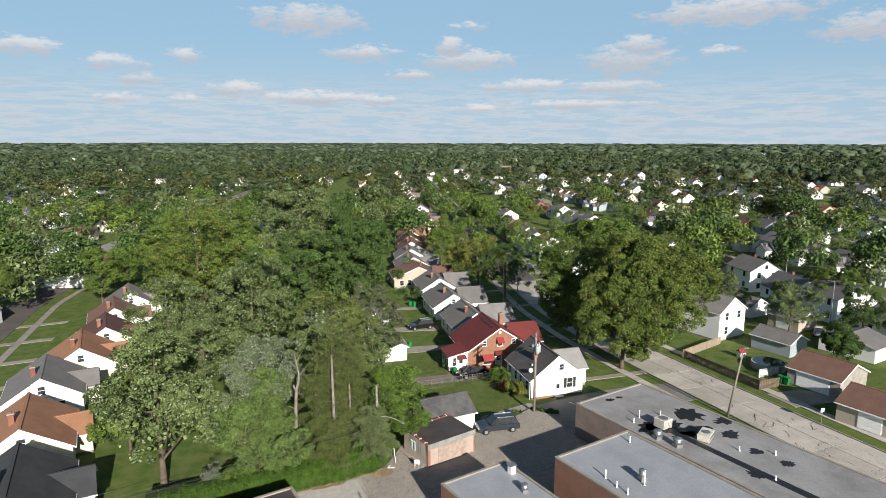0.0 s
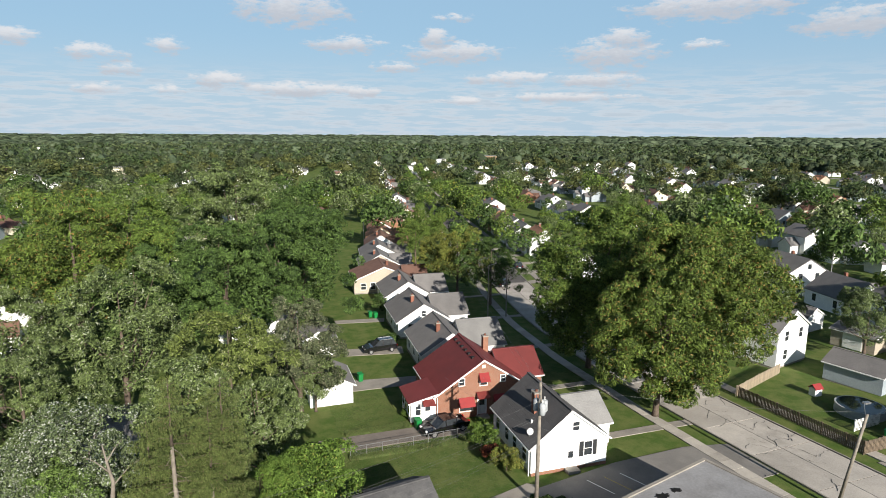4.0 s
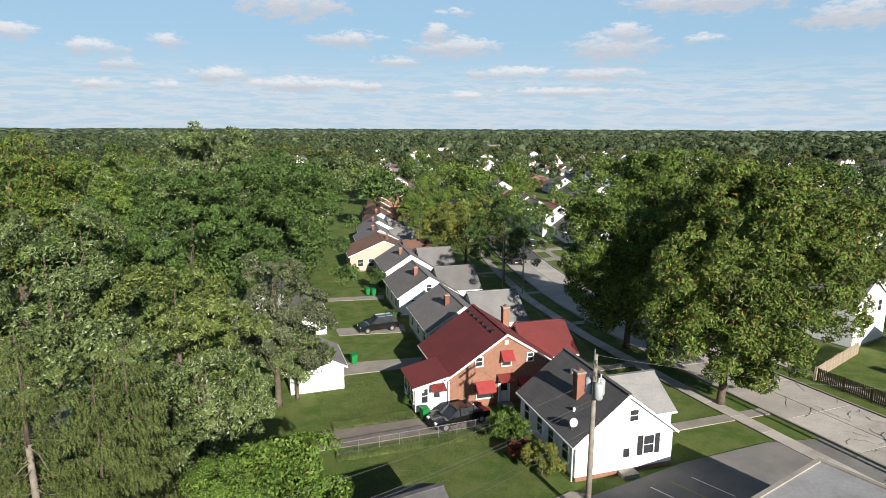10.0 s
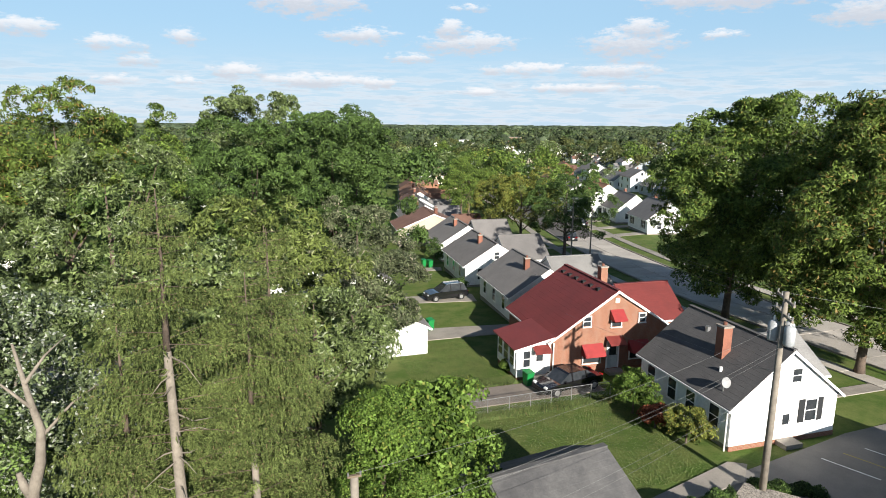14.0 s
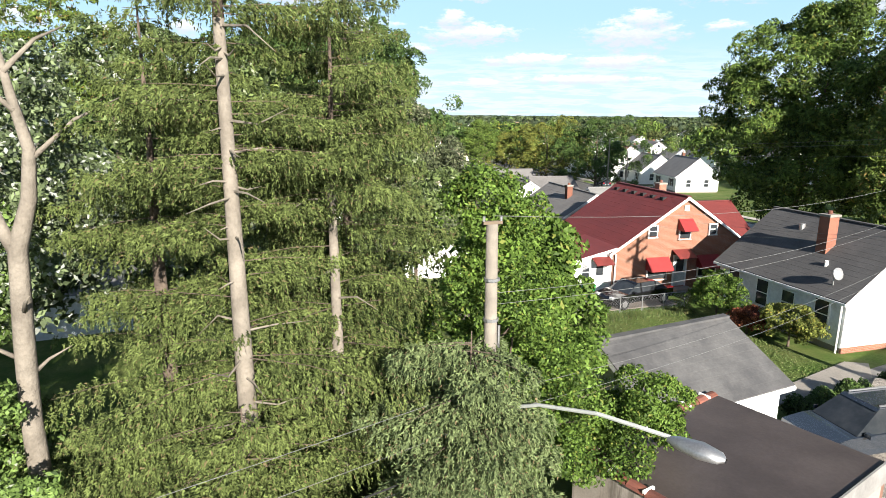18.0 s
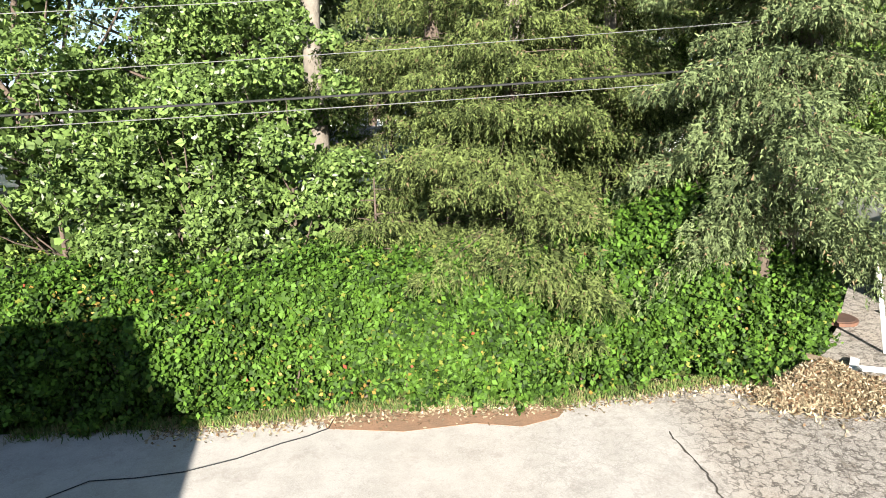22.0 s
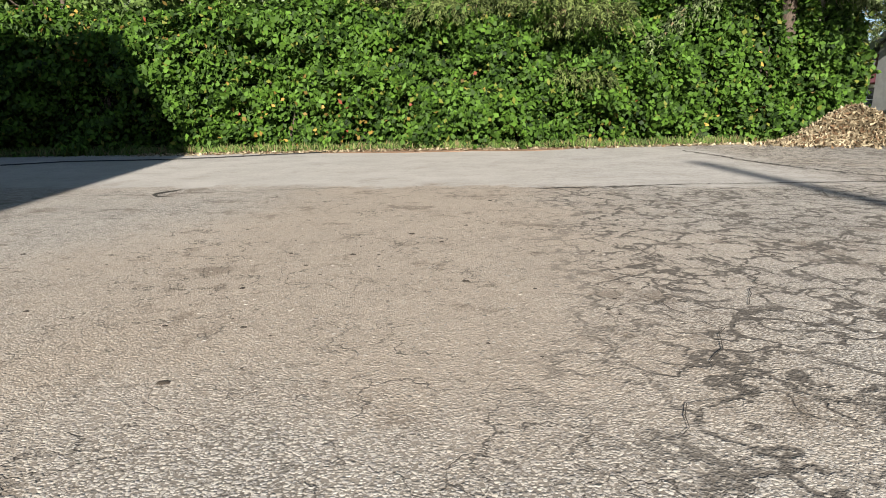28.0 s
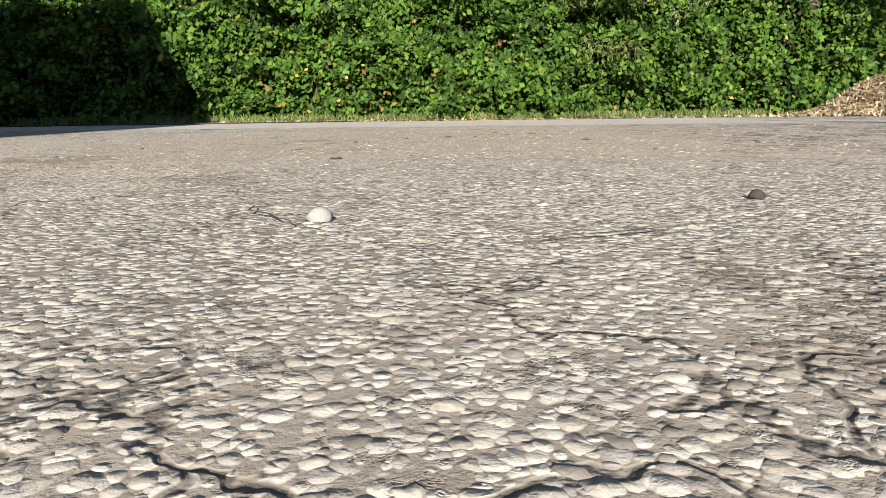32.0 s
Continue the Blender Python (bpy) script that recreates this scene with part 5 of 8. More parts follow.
# row on the brown street
for i, (x, y, wl, rf, lab) in enumerate([(-26.0, 8.4, WHITE, mat("charcoal_shingle", (0.04, 0.042, 0.046), (0.06, 0.06, 0.065), rough=0.9, scale=0.5, fine=10, bump=0.4), "white cottage with charcoal roof and tan chimney"), (-29.2, 21.8, CREAM, ROOF_ORANGE, "cream cottage with rust brown roof"), (-31.8, 36.8, WHITE, ROOF_GREY, "white cottage with dark grey roof"), (-30.5, 48.5, CREAM, ROOF_ORANGE, "cream cottage with orange brown roof"), (-29.5, 59.0, CREAM, mat("maroon_shingle", (0.13, 0.06, 0.05), (0.1, 0.05, 0.042), rough=0.9, scale=0.5, fine=10, bump=0.4), "cream cottage with maroon brown roof"), (-30.8, 72.0, WHITE, ROOF_BROWN, "white cottage with brown porch roof"), (-30.5, 84.5, WHITE, ROOF_GREY, "white cottage with steep grey gable")]):
    cape_house(x, y, 12, 8.2, 9.4, 2.8, 5.4, wl, rf, lab, wing=(4.0, 3.2, 2.5, 3.9, 0.5), chim=(-0.9, -1.8, 6.1), detail=1, windows=[(SOUTH, -2.2, 1.1, 0.75, 1.2, None), (SOUTH, 1.8, 1.1, 0.75, 1.2, None), (SOUTH, 0.0, 3.5, 0.7, 0.9, None), (EAST, -2.5, 1.1, 0.75, 1.2, None)])
# ---- shop buildings and the flat garage ----
TURN = 15.5


def shop(x, y, w, d, z, wall, roof, label, parapet=0.25, brick_faces=True):
    """A flat-roofed block; (x, y) is its corner nearest the gardens on the left, w to the right, d back."""
    b = thing("shop_building", pose(x, y, 0, 0, 0, TURN), label, "building")
    part("wall", Shape().box(0, -d, -0.2, w, 0, z - 0.03), wall, b)
    part("roof", Shape().box(0.22, -d + 0.22, z - 0.028, w - 0.22, -0.22, z), roof, b)
    for x0, y0, x1, y1 in ((-0.02, -0.22, w + 0.02, 0.02), (-0.02, -d - 0.02, w + 0.02, -d + 0.22), (-0.02, -d + 0.222, 0.22, -0.222), (w - 0.22, -d + 0.222, w + 0.02, -0.222)):
        part("coping", Shape().box(x0, y0, z - 0.026, x1, y1, z + parapet), CONCRETE if parapet < 0.2 else wall, b)
    return b


BRICKWALL = mat("painted_old_brick", (0.3, 0.15, 0.1), (0.24, 0.13, 0.095), rough=0.9, scale=0.8, fine=14, bump=0.35, stain=0.35)
PALE_BRICK = mat("grey_washed_brick", (0.3, 0.24, 0.2), (0.24, 0.19, 0.16), rough=0.9, scale=0.8, fine=14, bump=0.35, stain=0.3)
shopA = shop(26.6, 9.5, 10.6, 34, 3.75, PALE_BRICK, COATED, "long flat-roofed brick shop with patched grey roof", 0.1)
shopB = shop(18.3, -1.6, 9.3, 22, 4.6, BRICKWALL, MEMBRANE, "flat-roofed brick workshop with smooth grey roof", 0.12)
shopC = shop(8.0, -1.0, 6.9, 12, 3.5, BRICKWALL, MEMBRANE, "low brick building with grey membrane roof", 0.12)
shopD = shop(-15.6, -1.2, 12.0, 13, 3.6, BRICKWALL, TAR, "low dark-roofed brick building at the lot", 0.12)


def local(px, py):
    c, s = math.cos(radians(TURN)), math.sin(radians(TURN))
    return c, s


PATCH = mat("fresh_tar_patch", (0.014, 0.013, 0.013), (0.02, 0.018, 0.018), rough=0.45, scale=3, fine=20, bump=0.15)


def roof_patch(wx, wy, rx, ry, z, seed):
    rng = np.random.default_rng(seed)
    pts = []
    for k in range(26):
        a = 2 * math.pi * k / 26
        r = rng.uniform(0.55, 1.1)
        pts.append((wx + rx * r * math.cos(a), wy + ry * r * math.sin(a)))
    tagged(part("tar_patch", Shape().prism(pts, z, z + 0.008), PATCH), "ragged black tar patch on the shop roof", "tar patch", group="tar patches", kind="structure")


for k, (x, y, rx, ry) in enumerate([(36.6, 3.8, 1.7, 1.8), (32.0, 2.2, 2.6, 1.5), (34.6, 0.6, 2.2, 1.3), (39.2, 1.4, 1.4, 0.9), (31.4, 2.4, 1.3, 0.8), (37.5, -1.2, 1.2, 0.9), (37.3, -4.6, 0.7, 0.6), (38.4, -7.2, 0.7, 0.6), (30.7, 9.3, 0.7, 0.35), (32.0, 9.6, 0.5, 0.3), (34.2, -7.8, 0.6, 0.8), (33.2, 0.0, 1.6, 0.7)]):
    roof_patch(x, y, rx, ry, 3.754, k + 3)
seam = Shape()
seam.slab((31.6, 2.6, 3.766), (32.3, 2.8, 3.766), (37.5, -15.6, 3.766), (36.6, -15.8, 3.766), 0.01)
tagged(part("tar_seam", seam, PATCH), "long black tarred seam along the shop roof", "tar seam", kind="structure")


def roof_fan(x, y, z, r=0.3, h=0.75, label="round metal roof fan on the shop roof"):
    f = thing("roof_fan", pose(x, y, z), label, "roof fan")
    part("base", Shape().box(-r * 0.9, -r * 0.9, 0, r * 0.9, r * 0.9, h * 0.35), METAL, f)
    part("drum", Shape().tube([(0, 0, h * 0.35), (0, 0, h * 0.5), (0, 0, h * 0.8)], [r * 0.7, r, r], 14), METAL, f, smooth=True)
    part("cap", Shape().tube([(0, 0, h * 0.8), (0, 0, h * 0.92), (0, 0, h)], [r * 1.15, r * 1.1, r * 0.4], 14), METAL, f, smooth=True)
    return f


roof_fan(30.2, 0.2, 3.75, 0.38, 0.9)
roof_fan(31.0, -1.7, 3.75, 0.38, 0.9)
roof_fan(23.5, -6.9, 4.6, 0.3, 0.95)
roof_fan(14.3, -4.0, 3.5, 0.28, 0.7)


def ac_unit(x, y, z, rz, w, d, h):
    a = thing("air_conditioner", pose(x, y, z, 0, 0, rz), "pale metal air-conditioning unit on the shop roof", "air conditioner")
    part("body", Shape().box(-w / 2, -d / 2, 0.08, w / 2, d / 2, h), mat("cream_enamel", (0.6, 0.57, 0.5), rough=0.5), a)
    part("grille", Shape().tube([(0, 0, h), (0, 0, h + 0.03)], min(w, d) * 0.38, 16), METAL, a)
    for k in range(5):
        part("louvre", Shape().box(-w / 2 + 0.06, -d / 2 - 0.02, 0.2 + k * (h - 0.3) / 5, w / 2 - 0.06, -d / 2, 0.24 + k * (h - 0.3) / 5), METAL, a)
    for sx in (-1, 1):
        part("skid", Shape().box(sx * w * 0.4 - 0.05, -d / 2, 0, sx * w * 0.4 + 0.05, d / 2, 0.08), METAL, a)
    return a


ac_unit(32.2, 2.1, 3.75, TURN, 1.3, 1.2, 0.95)
ac_unit(34.6, -1.2, 3.75, TURN + 20, 1.9, 1.1, 0.7)
for k, (x, y, z, h) in enumerate([(26.2, -1.1, 4.6, 0.6), (20.8, -5.7, 4.6, 0.7), (20.9, -7.2, 4.6, 0.5), (21.2, -8.3, 4.6, 0.5), (30.0, 3.8, 3.75, 0.5), (31.2, 4.6, 3.75, 0.8), (33.0, 2.9, 3.75, 0.45), (33.6, 4.4, 3.75, 0.5), (38.6, -5.6, 3.75, 0.4), (36.0, -4.0, 3.75, 0.4), (35.2, -9.0, 3.75, 0.4), (23.2, -7.6, 4.6, 1.3)]):
    v = thing("vent_pipe", pose(x, y, z), "white vent pipe on a flat roof", "vent pipe", group="roof vents")
    part("pipe", Shape().tube([(0, 0, 0), (0, 0, h)], 0.06, 8), TRIM, v)
    part("flashing", Shape().tube([(0, 0, 0), (0, 0, 0.12)], [0.16, 0.08], 8), METAL, v)
ch = thing("roof_chimney", pose(14.4, -1.1, 3.5, 0, 0, TURN), "white capped chimney on the low roof", "chimney")
part("stack", Shape().box(-0.25, -0.25, 0, 0.25, 0.25, 0.8), TRIM, ch)
part("cap", Shape().box(-0.34, -0.34, 0.8, 0.34, 0.34, 0.88), METAL, ch)

# flat-roofed brick garage
STUCCO = mat("stained_plaster", (0.5, 0.45, 0.385), (0.41, 0.365, 0.31), rough=0.9, scale=0.9, fine=20, bump=0.3, stain=0.45)
_t = STUCCO.node_tree
_sep = _t.nodes.new("ShaderNodeSeparateXYZ")
_t.links.new(_t.nodes.new("ShaderNodeTexCoord").outputs["Object"], _sep.inputs[0])
_co = _t.nodes.new("ShaderNodeCombineXYZ")
for _i, _k in enumerate((3.5, 3.5, 0.35)):
    _t.links.new(op(_t, "MULTIPLY", _sep.outputs[_i], _k), _co.inputs[_i])
_run = op(_t, "MULTIPLY", op(_t, "MULTIPLY", ramp(_t, noise_of(_t, _co.outputs[0], 1.0, 5, 0.65), 0.5, 0.64), ramp(_t, _sep.outputs[2], 0.5, 1.9)), 0.75)
_b = _t.nodes["Principled BSDF"]
_t.links.new(blend(_t, _run, _b.inputs["Base Color"].links[0].from_socket, (0.1, 0.085, 0.07)), _b.inputs["Base Color"])
gar = thing("flat_garage", pose(9.35, 7.75, 0, 0, 0, 18.5), "flat-roofed garage with tarred roof and stained plaster side", "garage")
GW, GL = 5.9, 4.5
part("plaster_wall", Shape().box(0, 0, -0.05, 0.2, GL, 2.3), STUCCO, gar)
part("back_wall", Shape().box(0.2, GL - 0.2, -0.05, GW, GL, 2.3), STUCCO, gar)
part("brick_wall", Shape().box(GW - 0.2, 0, -0.05, GW, GL - 0.2, 2.3), BRICKWALL, gar)
part("front_wall", Shape().box(0.2, 0, -0.05, GW - 0.2, 0.2, 2.3), mat("peach_painted_brick", (0.46, 0.36, 0.3), (0.4, 0.31, 0.26), rough=0.85, scale=1, fine=16, bump=0.3), gar)
part("fascia", Shape().box(-0.02, -0.05, 1.85, GW + 0.02, -0.002, 2.42), mat("pale_sheet_fascia", (0.32, 0.31, 0.295), rough=0.8, scale=1, stain=0.3), gar)
part("roof", Shape().box(0.12, 0.05, 2.302, GW - 0.12, GL - 0.12, 2.36), TAR, gar)
gd = part("garage_door", Shape().box(1.2, -0.05, 0.0, 4.7, -0.003, 1.84), mat("peach_door", (0.46, 0.35, 0.29), rough=0.6), gar)
for k in range(4):
    part("door_panel", Shape().box(1.26, -0.07, 0.05 + 0.45 * k, 4.64, -0.045, 0.43 + 0.45 * k), mat("peach_door", (0.46, 0.35, 0.29)), gd)
wn = part("window", Shape().box(-0.04, 2.35, 0.75, 0.0, 3.2, 1.75), TRIM, gar)
part("pane", Shape().box(-0.055, 2.42, 0.82, -0.035, 2.76, 1.68), mat("pale_blue_pane", (0.2, 0.3, 0.36), rough=0.15, bump=0), wn)
part("pane", Shape().box(-0.06, 2.8, 0.82, -0.04, 3.14, 1.68), mat("pale_blind", (0.6, 0.62, 0.6), rough=0.6), wn)
TILE = mat("clay_coping", (0.24, 0.085, 0.055), (0.17, 0.065, 0.05), rough=0.7, scale=3, fine=20, piece=0.25)
rng_t = random.Random(4)
def coping_run(ax, ay, bx, by):
    n = int(math.hypot(bx - ax, by - ay) / 0.46)
    for k in range(n):
        u = (k + 0.5) / n
        m = pose(ax + (bx - ax) * u, ay + (by - ay) * u, 2.33 + rng_t.uniform(-0.012, 0.012), rng_t.uniform(-2, 2), rng_t.uniform(-2, 2), math.degrees(math.atan2(by - ay, bx - ax)) + rng_t.uniform(-2, 2))
        s = Shape()
        pts = [(-0.16, 0), (-0.13, 0.07), (-0.05, 0.115), (0.05, 0.115), (0.13, 0.07), (0.16, 0)]
        vs = [m @ Vector((x, y, z)) for x in (-0.225, 0.225) for y, z in pts]
        s.add(vs, [(i, i + 1, 7 + i, 6 + i) for i in range(5)] + [(5, 4, 3, 2, 1, 0), (6, 7, 8, 9, 10, 11)])
        part("coping_tile", s, TILE, gar)
        if k % 2 == 0:
            part("mortar_dab", Shape().box(-0.03, -0.17, 0.06, 0.03, 0.17, 0.13, m @ pose(0.225, 0, 0)), TRIM, gar)
coping_run(0.1, 0.1, 0.1, GL - 0.1)
coping_run(0.1, GL - 0.1, GW - 0.1, GL - 0.1)
part("corner_brickwork", Shape().box(-0.03, -0.03, -0.05, 0.25, 0.22, 2.33), BRICK, gar)
part("wall_kerb", Shape().box(-0.62, 0.3, -0.03, -0.48, 3.9, 0.13), CONCRETE, gar, "low concrete edging before the wall")
chair = thing("garden_chair", pose(8.3, 8.2, 0.012, 0, 0, 160), "white plastic garden chair by the garage wall", "chair")
part("seat", Shape().box(-0.22, -0.2, 0.42, 0.22, 0.22, 0.45), TRIM, chair)
part("backrest", Shape().box(-0.22, 0.2, 0.5, 0.22, 0.23, 0.9), TRIM, chair)
for sx in (-0.2, 0.2):
    part("leg", Shape().tube([(sx, -0.18, 0.42), (sx, -0.24, 0)], 0.014, 6), TRIM, chair)
    part("leg", Shape().tube([(sx, 0.2, 0.9), (sx, 0.24, 0)], 0.014, 6), TRIM, chair)
for sx in (-0.24, 0.24):
    part("armrest", Shape().tube([(sx, -0.24, 0.02), (sx, -0.22, 0.58), (sx, -0.1, 0.66), (sx, 0.2, 0.64)], 0.022, 8), TRIM, chair, smooth=True)
# ---- hedge, spruces, garden trees ----
def hedge_front(x):
    return np.interp(x, [-16, -8, -3.8, -1.2, 1.2, 3.2, 4.3, 5.2, 5.7], [5.6, 6.75, 7.3, 7.85, 8.05, 8.6, 8.75, 9.3, 10.2])


def hedge_top(x):
    return np.interp(x, [-16, -7, -4, -2.2, 0.4, 1.6, 2.5, 4.0, 5.0, 5.7], [2.3, 1.9, 1.85, 1.95, 1.9, 2.2, 2.7, 2.9, 2.4, 1.6])


def vine_wall():
    rng = np.random.default_rng(77)
    hedge = thing("vine_hedge", pose(0, 0, 0), "dense bright green vine covered hedge along the lot", "hedge", kind="stuff")
    heads, per = 5200, 30
    hx = np.where(rng.random(heads) < 0.8, rng.uniform(-7.5, 5.75, heads), rng.uniform(-15, -7, heads))
    hv = rng.random(heads) ** 0.9
    hy = rng.uniform(-0.3, 0.34, heads)
    n = heads * per
    x = np.repeat(hx, per) + rng.normal(size=n) * 0.075
    v = (np.repeat(hv, per) + rng.normal(size=n) * 0.035).clip(0.0, 1.04)
    jut = np.repeat(hy, per) + rng.normal(size=n) * 0.05
    bulge = np.array([noise.noise(Vector((a * 0.9, b * 2.2, 3.1))) + 0.7 * noise.noise(Vector((a * 3.4, b * 7.0, 9.0))) for a, b in zip(x, v)])
    top = hedge_top(x) + 0.25 * np.array([noise.noise(Vector((a * 1.3, 0, 7))) for a in x])
    z = v * top
    lean = 0.55 * (v**2) + np.where(v > 0.9, (v - 0.9) * 9 * rng.random(n), 0)
    y = hedge_front(x) + lean - 0.55 * bulge + jut
    c = np.stack([x, y, z + 0.02], 1)
    out = np.tile([0.0, -1.0, 0.35], (n, 1))
    out[v > 0.9] = [0, -0.4, 1.0]
    part("foliage", quads_mesh("foliage", leaf_quads(rng, c, out, 0.082, 0.058, droop=0.8, spread=0.7), VINE), None, hedge)
    # turned, yellow and red sprays
    k = 460
    cx = rng.choice([-5.6, -5.0, -4.3, -3.4, -2.4, -1.7, 0.2, 1.6, 3.6], k) + rng.normal(size=k) * 0.4
    cz = np.where(cx < -3.5, rng.normal(1.45, 0.2, k), rng.normal(0.55, 0.4, k)).clip(0.05, 2.2)
    cc = np.stack([cx, hedge_front(cx) + 0.55 * (cz / 2.0) ** 2 - 0.12 + rng.normal(size=k) * 0.07, cz], 1)
    part("turned_leaves", quads_mesh("turned_leaves", leaf_quads(rng, cc, np.tile([0, -1.0, 0.3], (k, 1)), 0.066, 0.05, spread=0.6), leaf_mat("autumn_leaves", (0.2, 0.15, 0.035), (0.34, 0.22, 0.05), odd=(0.24, 0.06, 0.03), odd_share=0.12)), None, hedge, "yellow and rust coloured leaves")
    # woody tangle behind the leaves
    wood = Shape()
    for i in range(110):
        xx = rng.uniform(-9, 5.6)
        yy = float(hedge_front(xx)) + 0.18
        h = float(hedge_top(xx)) * rng.uniform(0.5, 1.0)
        wood.tube([(xx, yy, 0), (xx + rng.normal() * 0.2, yy + 0.15, h * 0.5), (xx + rng.normal() * 0.4, yy + 0.45, h)], [0.018, 0.012, 0.006], 5, cap=False)
    part("stems", wood, BARK, hedge)
    # inner mass, coloured dark to stand in for shade behind the leaves
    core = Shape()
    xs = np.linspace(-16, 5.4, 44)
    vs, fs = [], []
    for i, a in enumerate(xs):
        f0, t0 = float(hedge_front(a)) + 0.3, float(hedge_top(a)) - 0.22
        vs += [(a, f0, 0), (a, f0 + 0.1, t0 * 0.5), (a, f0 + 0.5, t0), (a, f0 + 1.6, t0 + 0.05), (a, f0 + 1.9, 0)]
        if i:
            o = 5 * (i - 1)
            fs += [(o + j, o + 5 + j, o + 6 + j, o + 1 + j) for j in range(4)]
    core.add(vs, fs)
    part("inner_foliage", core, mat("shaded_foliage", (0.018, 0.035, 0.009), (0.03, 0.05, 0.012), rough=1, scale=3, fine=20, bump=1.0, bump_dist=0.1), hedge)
    # grass tufts at the foot
    k = 7000
    gx = rng.uniform(-6, 4.2, k)
    gc = np.stack([gx, hedge_front(gx) - 0.1 - np.abs(rng.normal(size=k)) * 0.12, rng.uniform(0.01, 0.07, k)], 1)
    part("grass_edge", quads_mesh("grass_edge", leaf_quads(rng, gc, np.tile([0, -1.0, 0.2], (k, 1)), 0.14, 0.012, droop=-2.5, spread=0.5), leaf_mat("edge_grass", (0.08, 0.13, 0.03), (0.14, 0.2, 0.05), odd=(0.26, 0.2, 0.1), odd_share=0.2)), None, hedge)


vine_wall()


def spruce(x, y, h, base_r, label, seed, bare=(0, 0), first=1.2, density=1.0, trunk_r=0.17, spray=0.08, droop_k=1.0, needles=None, taper=0.6, gap=1.0):
    """Norway spruce: uneven drooping branches hung with curtains of short sprays; bare: heights between which the trunk shows on the side facing the lot."""
    rng = np.random.default_rng(seed)
    top = thing("spruce", at(x, y), label, "tree")
    cut = bare[1] / h if bare[1] else 0.6
    wide = trunk_r * (1.2 - 0.9 * cut)
    part("trunk", Shape().tube([(0, 0, -0.1), (0.03, 0.02, h * cut * 0.4), (-0.04, 0.03, h * cut)], [trunk_r * 1.2, trunk_r, wide], 10), BARK_PALE if bare[1] else BARK, top, smooth=True)
    part("leader", Shape().tube([(-0.04, 0.03, h * cut), (0, 0, h * (0.5 + 0.5 * cut)), (0, 0, h)], [wide, wide * 0.45, 0.01], 8), BARK, top, smooth=True)
    limbs, cs, ds, hang = Shape(), [], [], []
    z = first
    while z < h - 0.15:
        u = (z - first) / (h - first)
        reach = base_r * (1 - u) ** taper * (0.75 + 0.25 * min(1, u * 6)) + 0.26
        count = int(5.5 + 2.2 * (1 - u))
        a0 = rng.uniform(0, 2 * math.pi)
        for k in range(count):
            a = a0 + 2 * math.pi * k / count + rng.normal() * 0.25
            bz = z + rng.normal() * 0.2
            front = abs((a + math.pi / 2 + math.pi) % (2 * math.pi) - math.pi)
            r = reach * rng.uniform(0.55, 1.15)
            d = np.array([math.cos(a), math.sin(a), 0])
            if bare[0] < bz < bare[1] and (front < 0.95 or (front < 1.6 and rng.random() < 0.5)):
                if rng.random() < 0.55:
                    ln = rng.uniform(0.25, 1.3)
                    b2 = a + rng.normal() * 0.5
                    e = Vector((math.cos(b2) * ln, math.sin(b2) * ln, 0))
                    part("dead_branch", Shape().tube([(0, 0, bz), (e.x * 0.5, e.y * 0.5, bz + rng.normal() * 0.06), (e.x, e.y, bz + rng.normal() * 0.25 * ln)], [0.026, 0.016, 0.004], 5, cap=False), BARK_PALE, top)
                continue
            if rng.random() < 0.2:
                continue
            droop = (0.2 + 0.36 * (1 - u) * rng.uniform(0.6, 1.3)) * droop_k
            s = np.linspace(0.1, 1, max(4, int(r / 0.1 * density)))
            bend = rng.normal() * 0.12
            side = np.array([-d[1], d[0], 0])
            line = d * (r * s)[:, None] + side * (bend * r * s**2)[:, None]
            line[:, 2] = bz + r * (0.14 * s - droop * s**2 + 0.2 * s**4)
            limbs.tube([(0, 0, bz), tuple(line[len(s) // 3]), tuple(line[2 * len(s) // 3])], [0.012, 0.007, 0.002], 4, cap=False)
            for j, p in enumerate(line):
                wing = (0.36 + 0.24 * u) * r * (1 - s[j]) ** 0.7 * s[j] ** 0.5 + 0.1
                m = max(2, int(wing / 0.06 * density + rng.random()))
                w = rng.uniform(-wing, wing, m)
                q = p + side * w[:, None] + d * (np.abs(w) * 0.5)[:, None]
                q[:, 2] -= np.abs(w) * 0.22
                cs.append(q)
                ds.append(d * 0.55 + side * np.sign(w)[:, None] * 0.45)
                hang.append((0.1 + 0.36 * (1 - 0.6 * u) * rng.uniform(0.3, 1.2, m) * (1.2 - 0.8 * s[j])) * min(1.0, 0.4 + r))
        z += rng.uniform(0.46, 0.78) * (1.0 if u < 0.5 else 0.62) * gap
    c, d0, hg = np.concatenate(cs), np.concatenate(ds), np.concatenate(hang)
    quads = []
    n = len(c)
    sway = rng.normal(size=(n, 3)) * 0.16
    reps = 15
    for rep in range(reps):
        # a twig that first runs out and then hangs, set with short sprays on alternate sides
        f = (rep + rng.random((n, 1))) / reps
        o = c + d0 * (0.1 * f) + np.array([0, 0, -1.0]) * f**1.2 * hg[:, None] * 1.05 + sway * f * hg[:, None] + rng.normal(size=(n, 3)) * 0.012
        turn = rng.normal(size=(n, 3))
        al = unit(d0 * (0.95 - 0.45 * f) + np.array([0, 0, -1.0]) * (0.3 + 0.75 * f) + turn * 0.5)
        side = unit(np.cross(al, rng.normal(size=(n, 3))))
        ln = spray * (1.0 - 0.3 * f) * rng.uniform(0.6, 1.3, (n, 1))
        wd = ln * rng.uniform(0.3, 0.46, (n, 1))
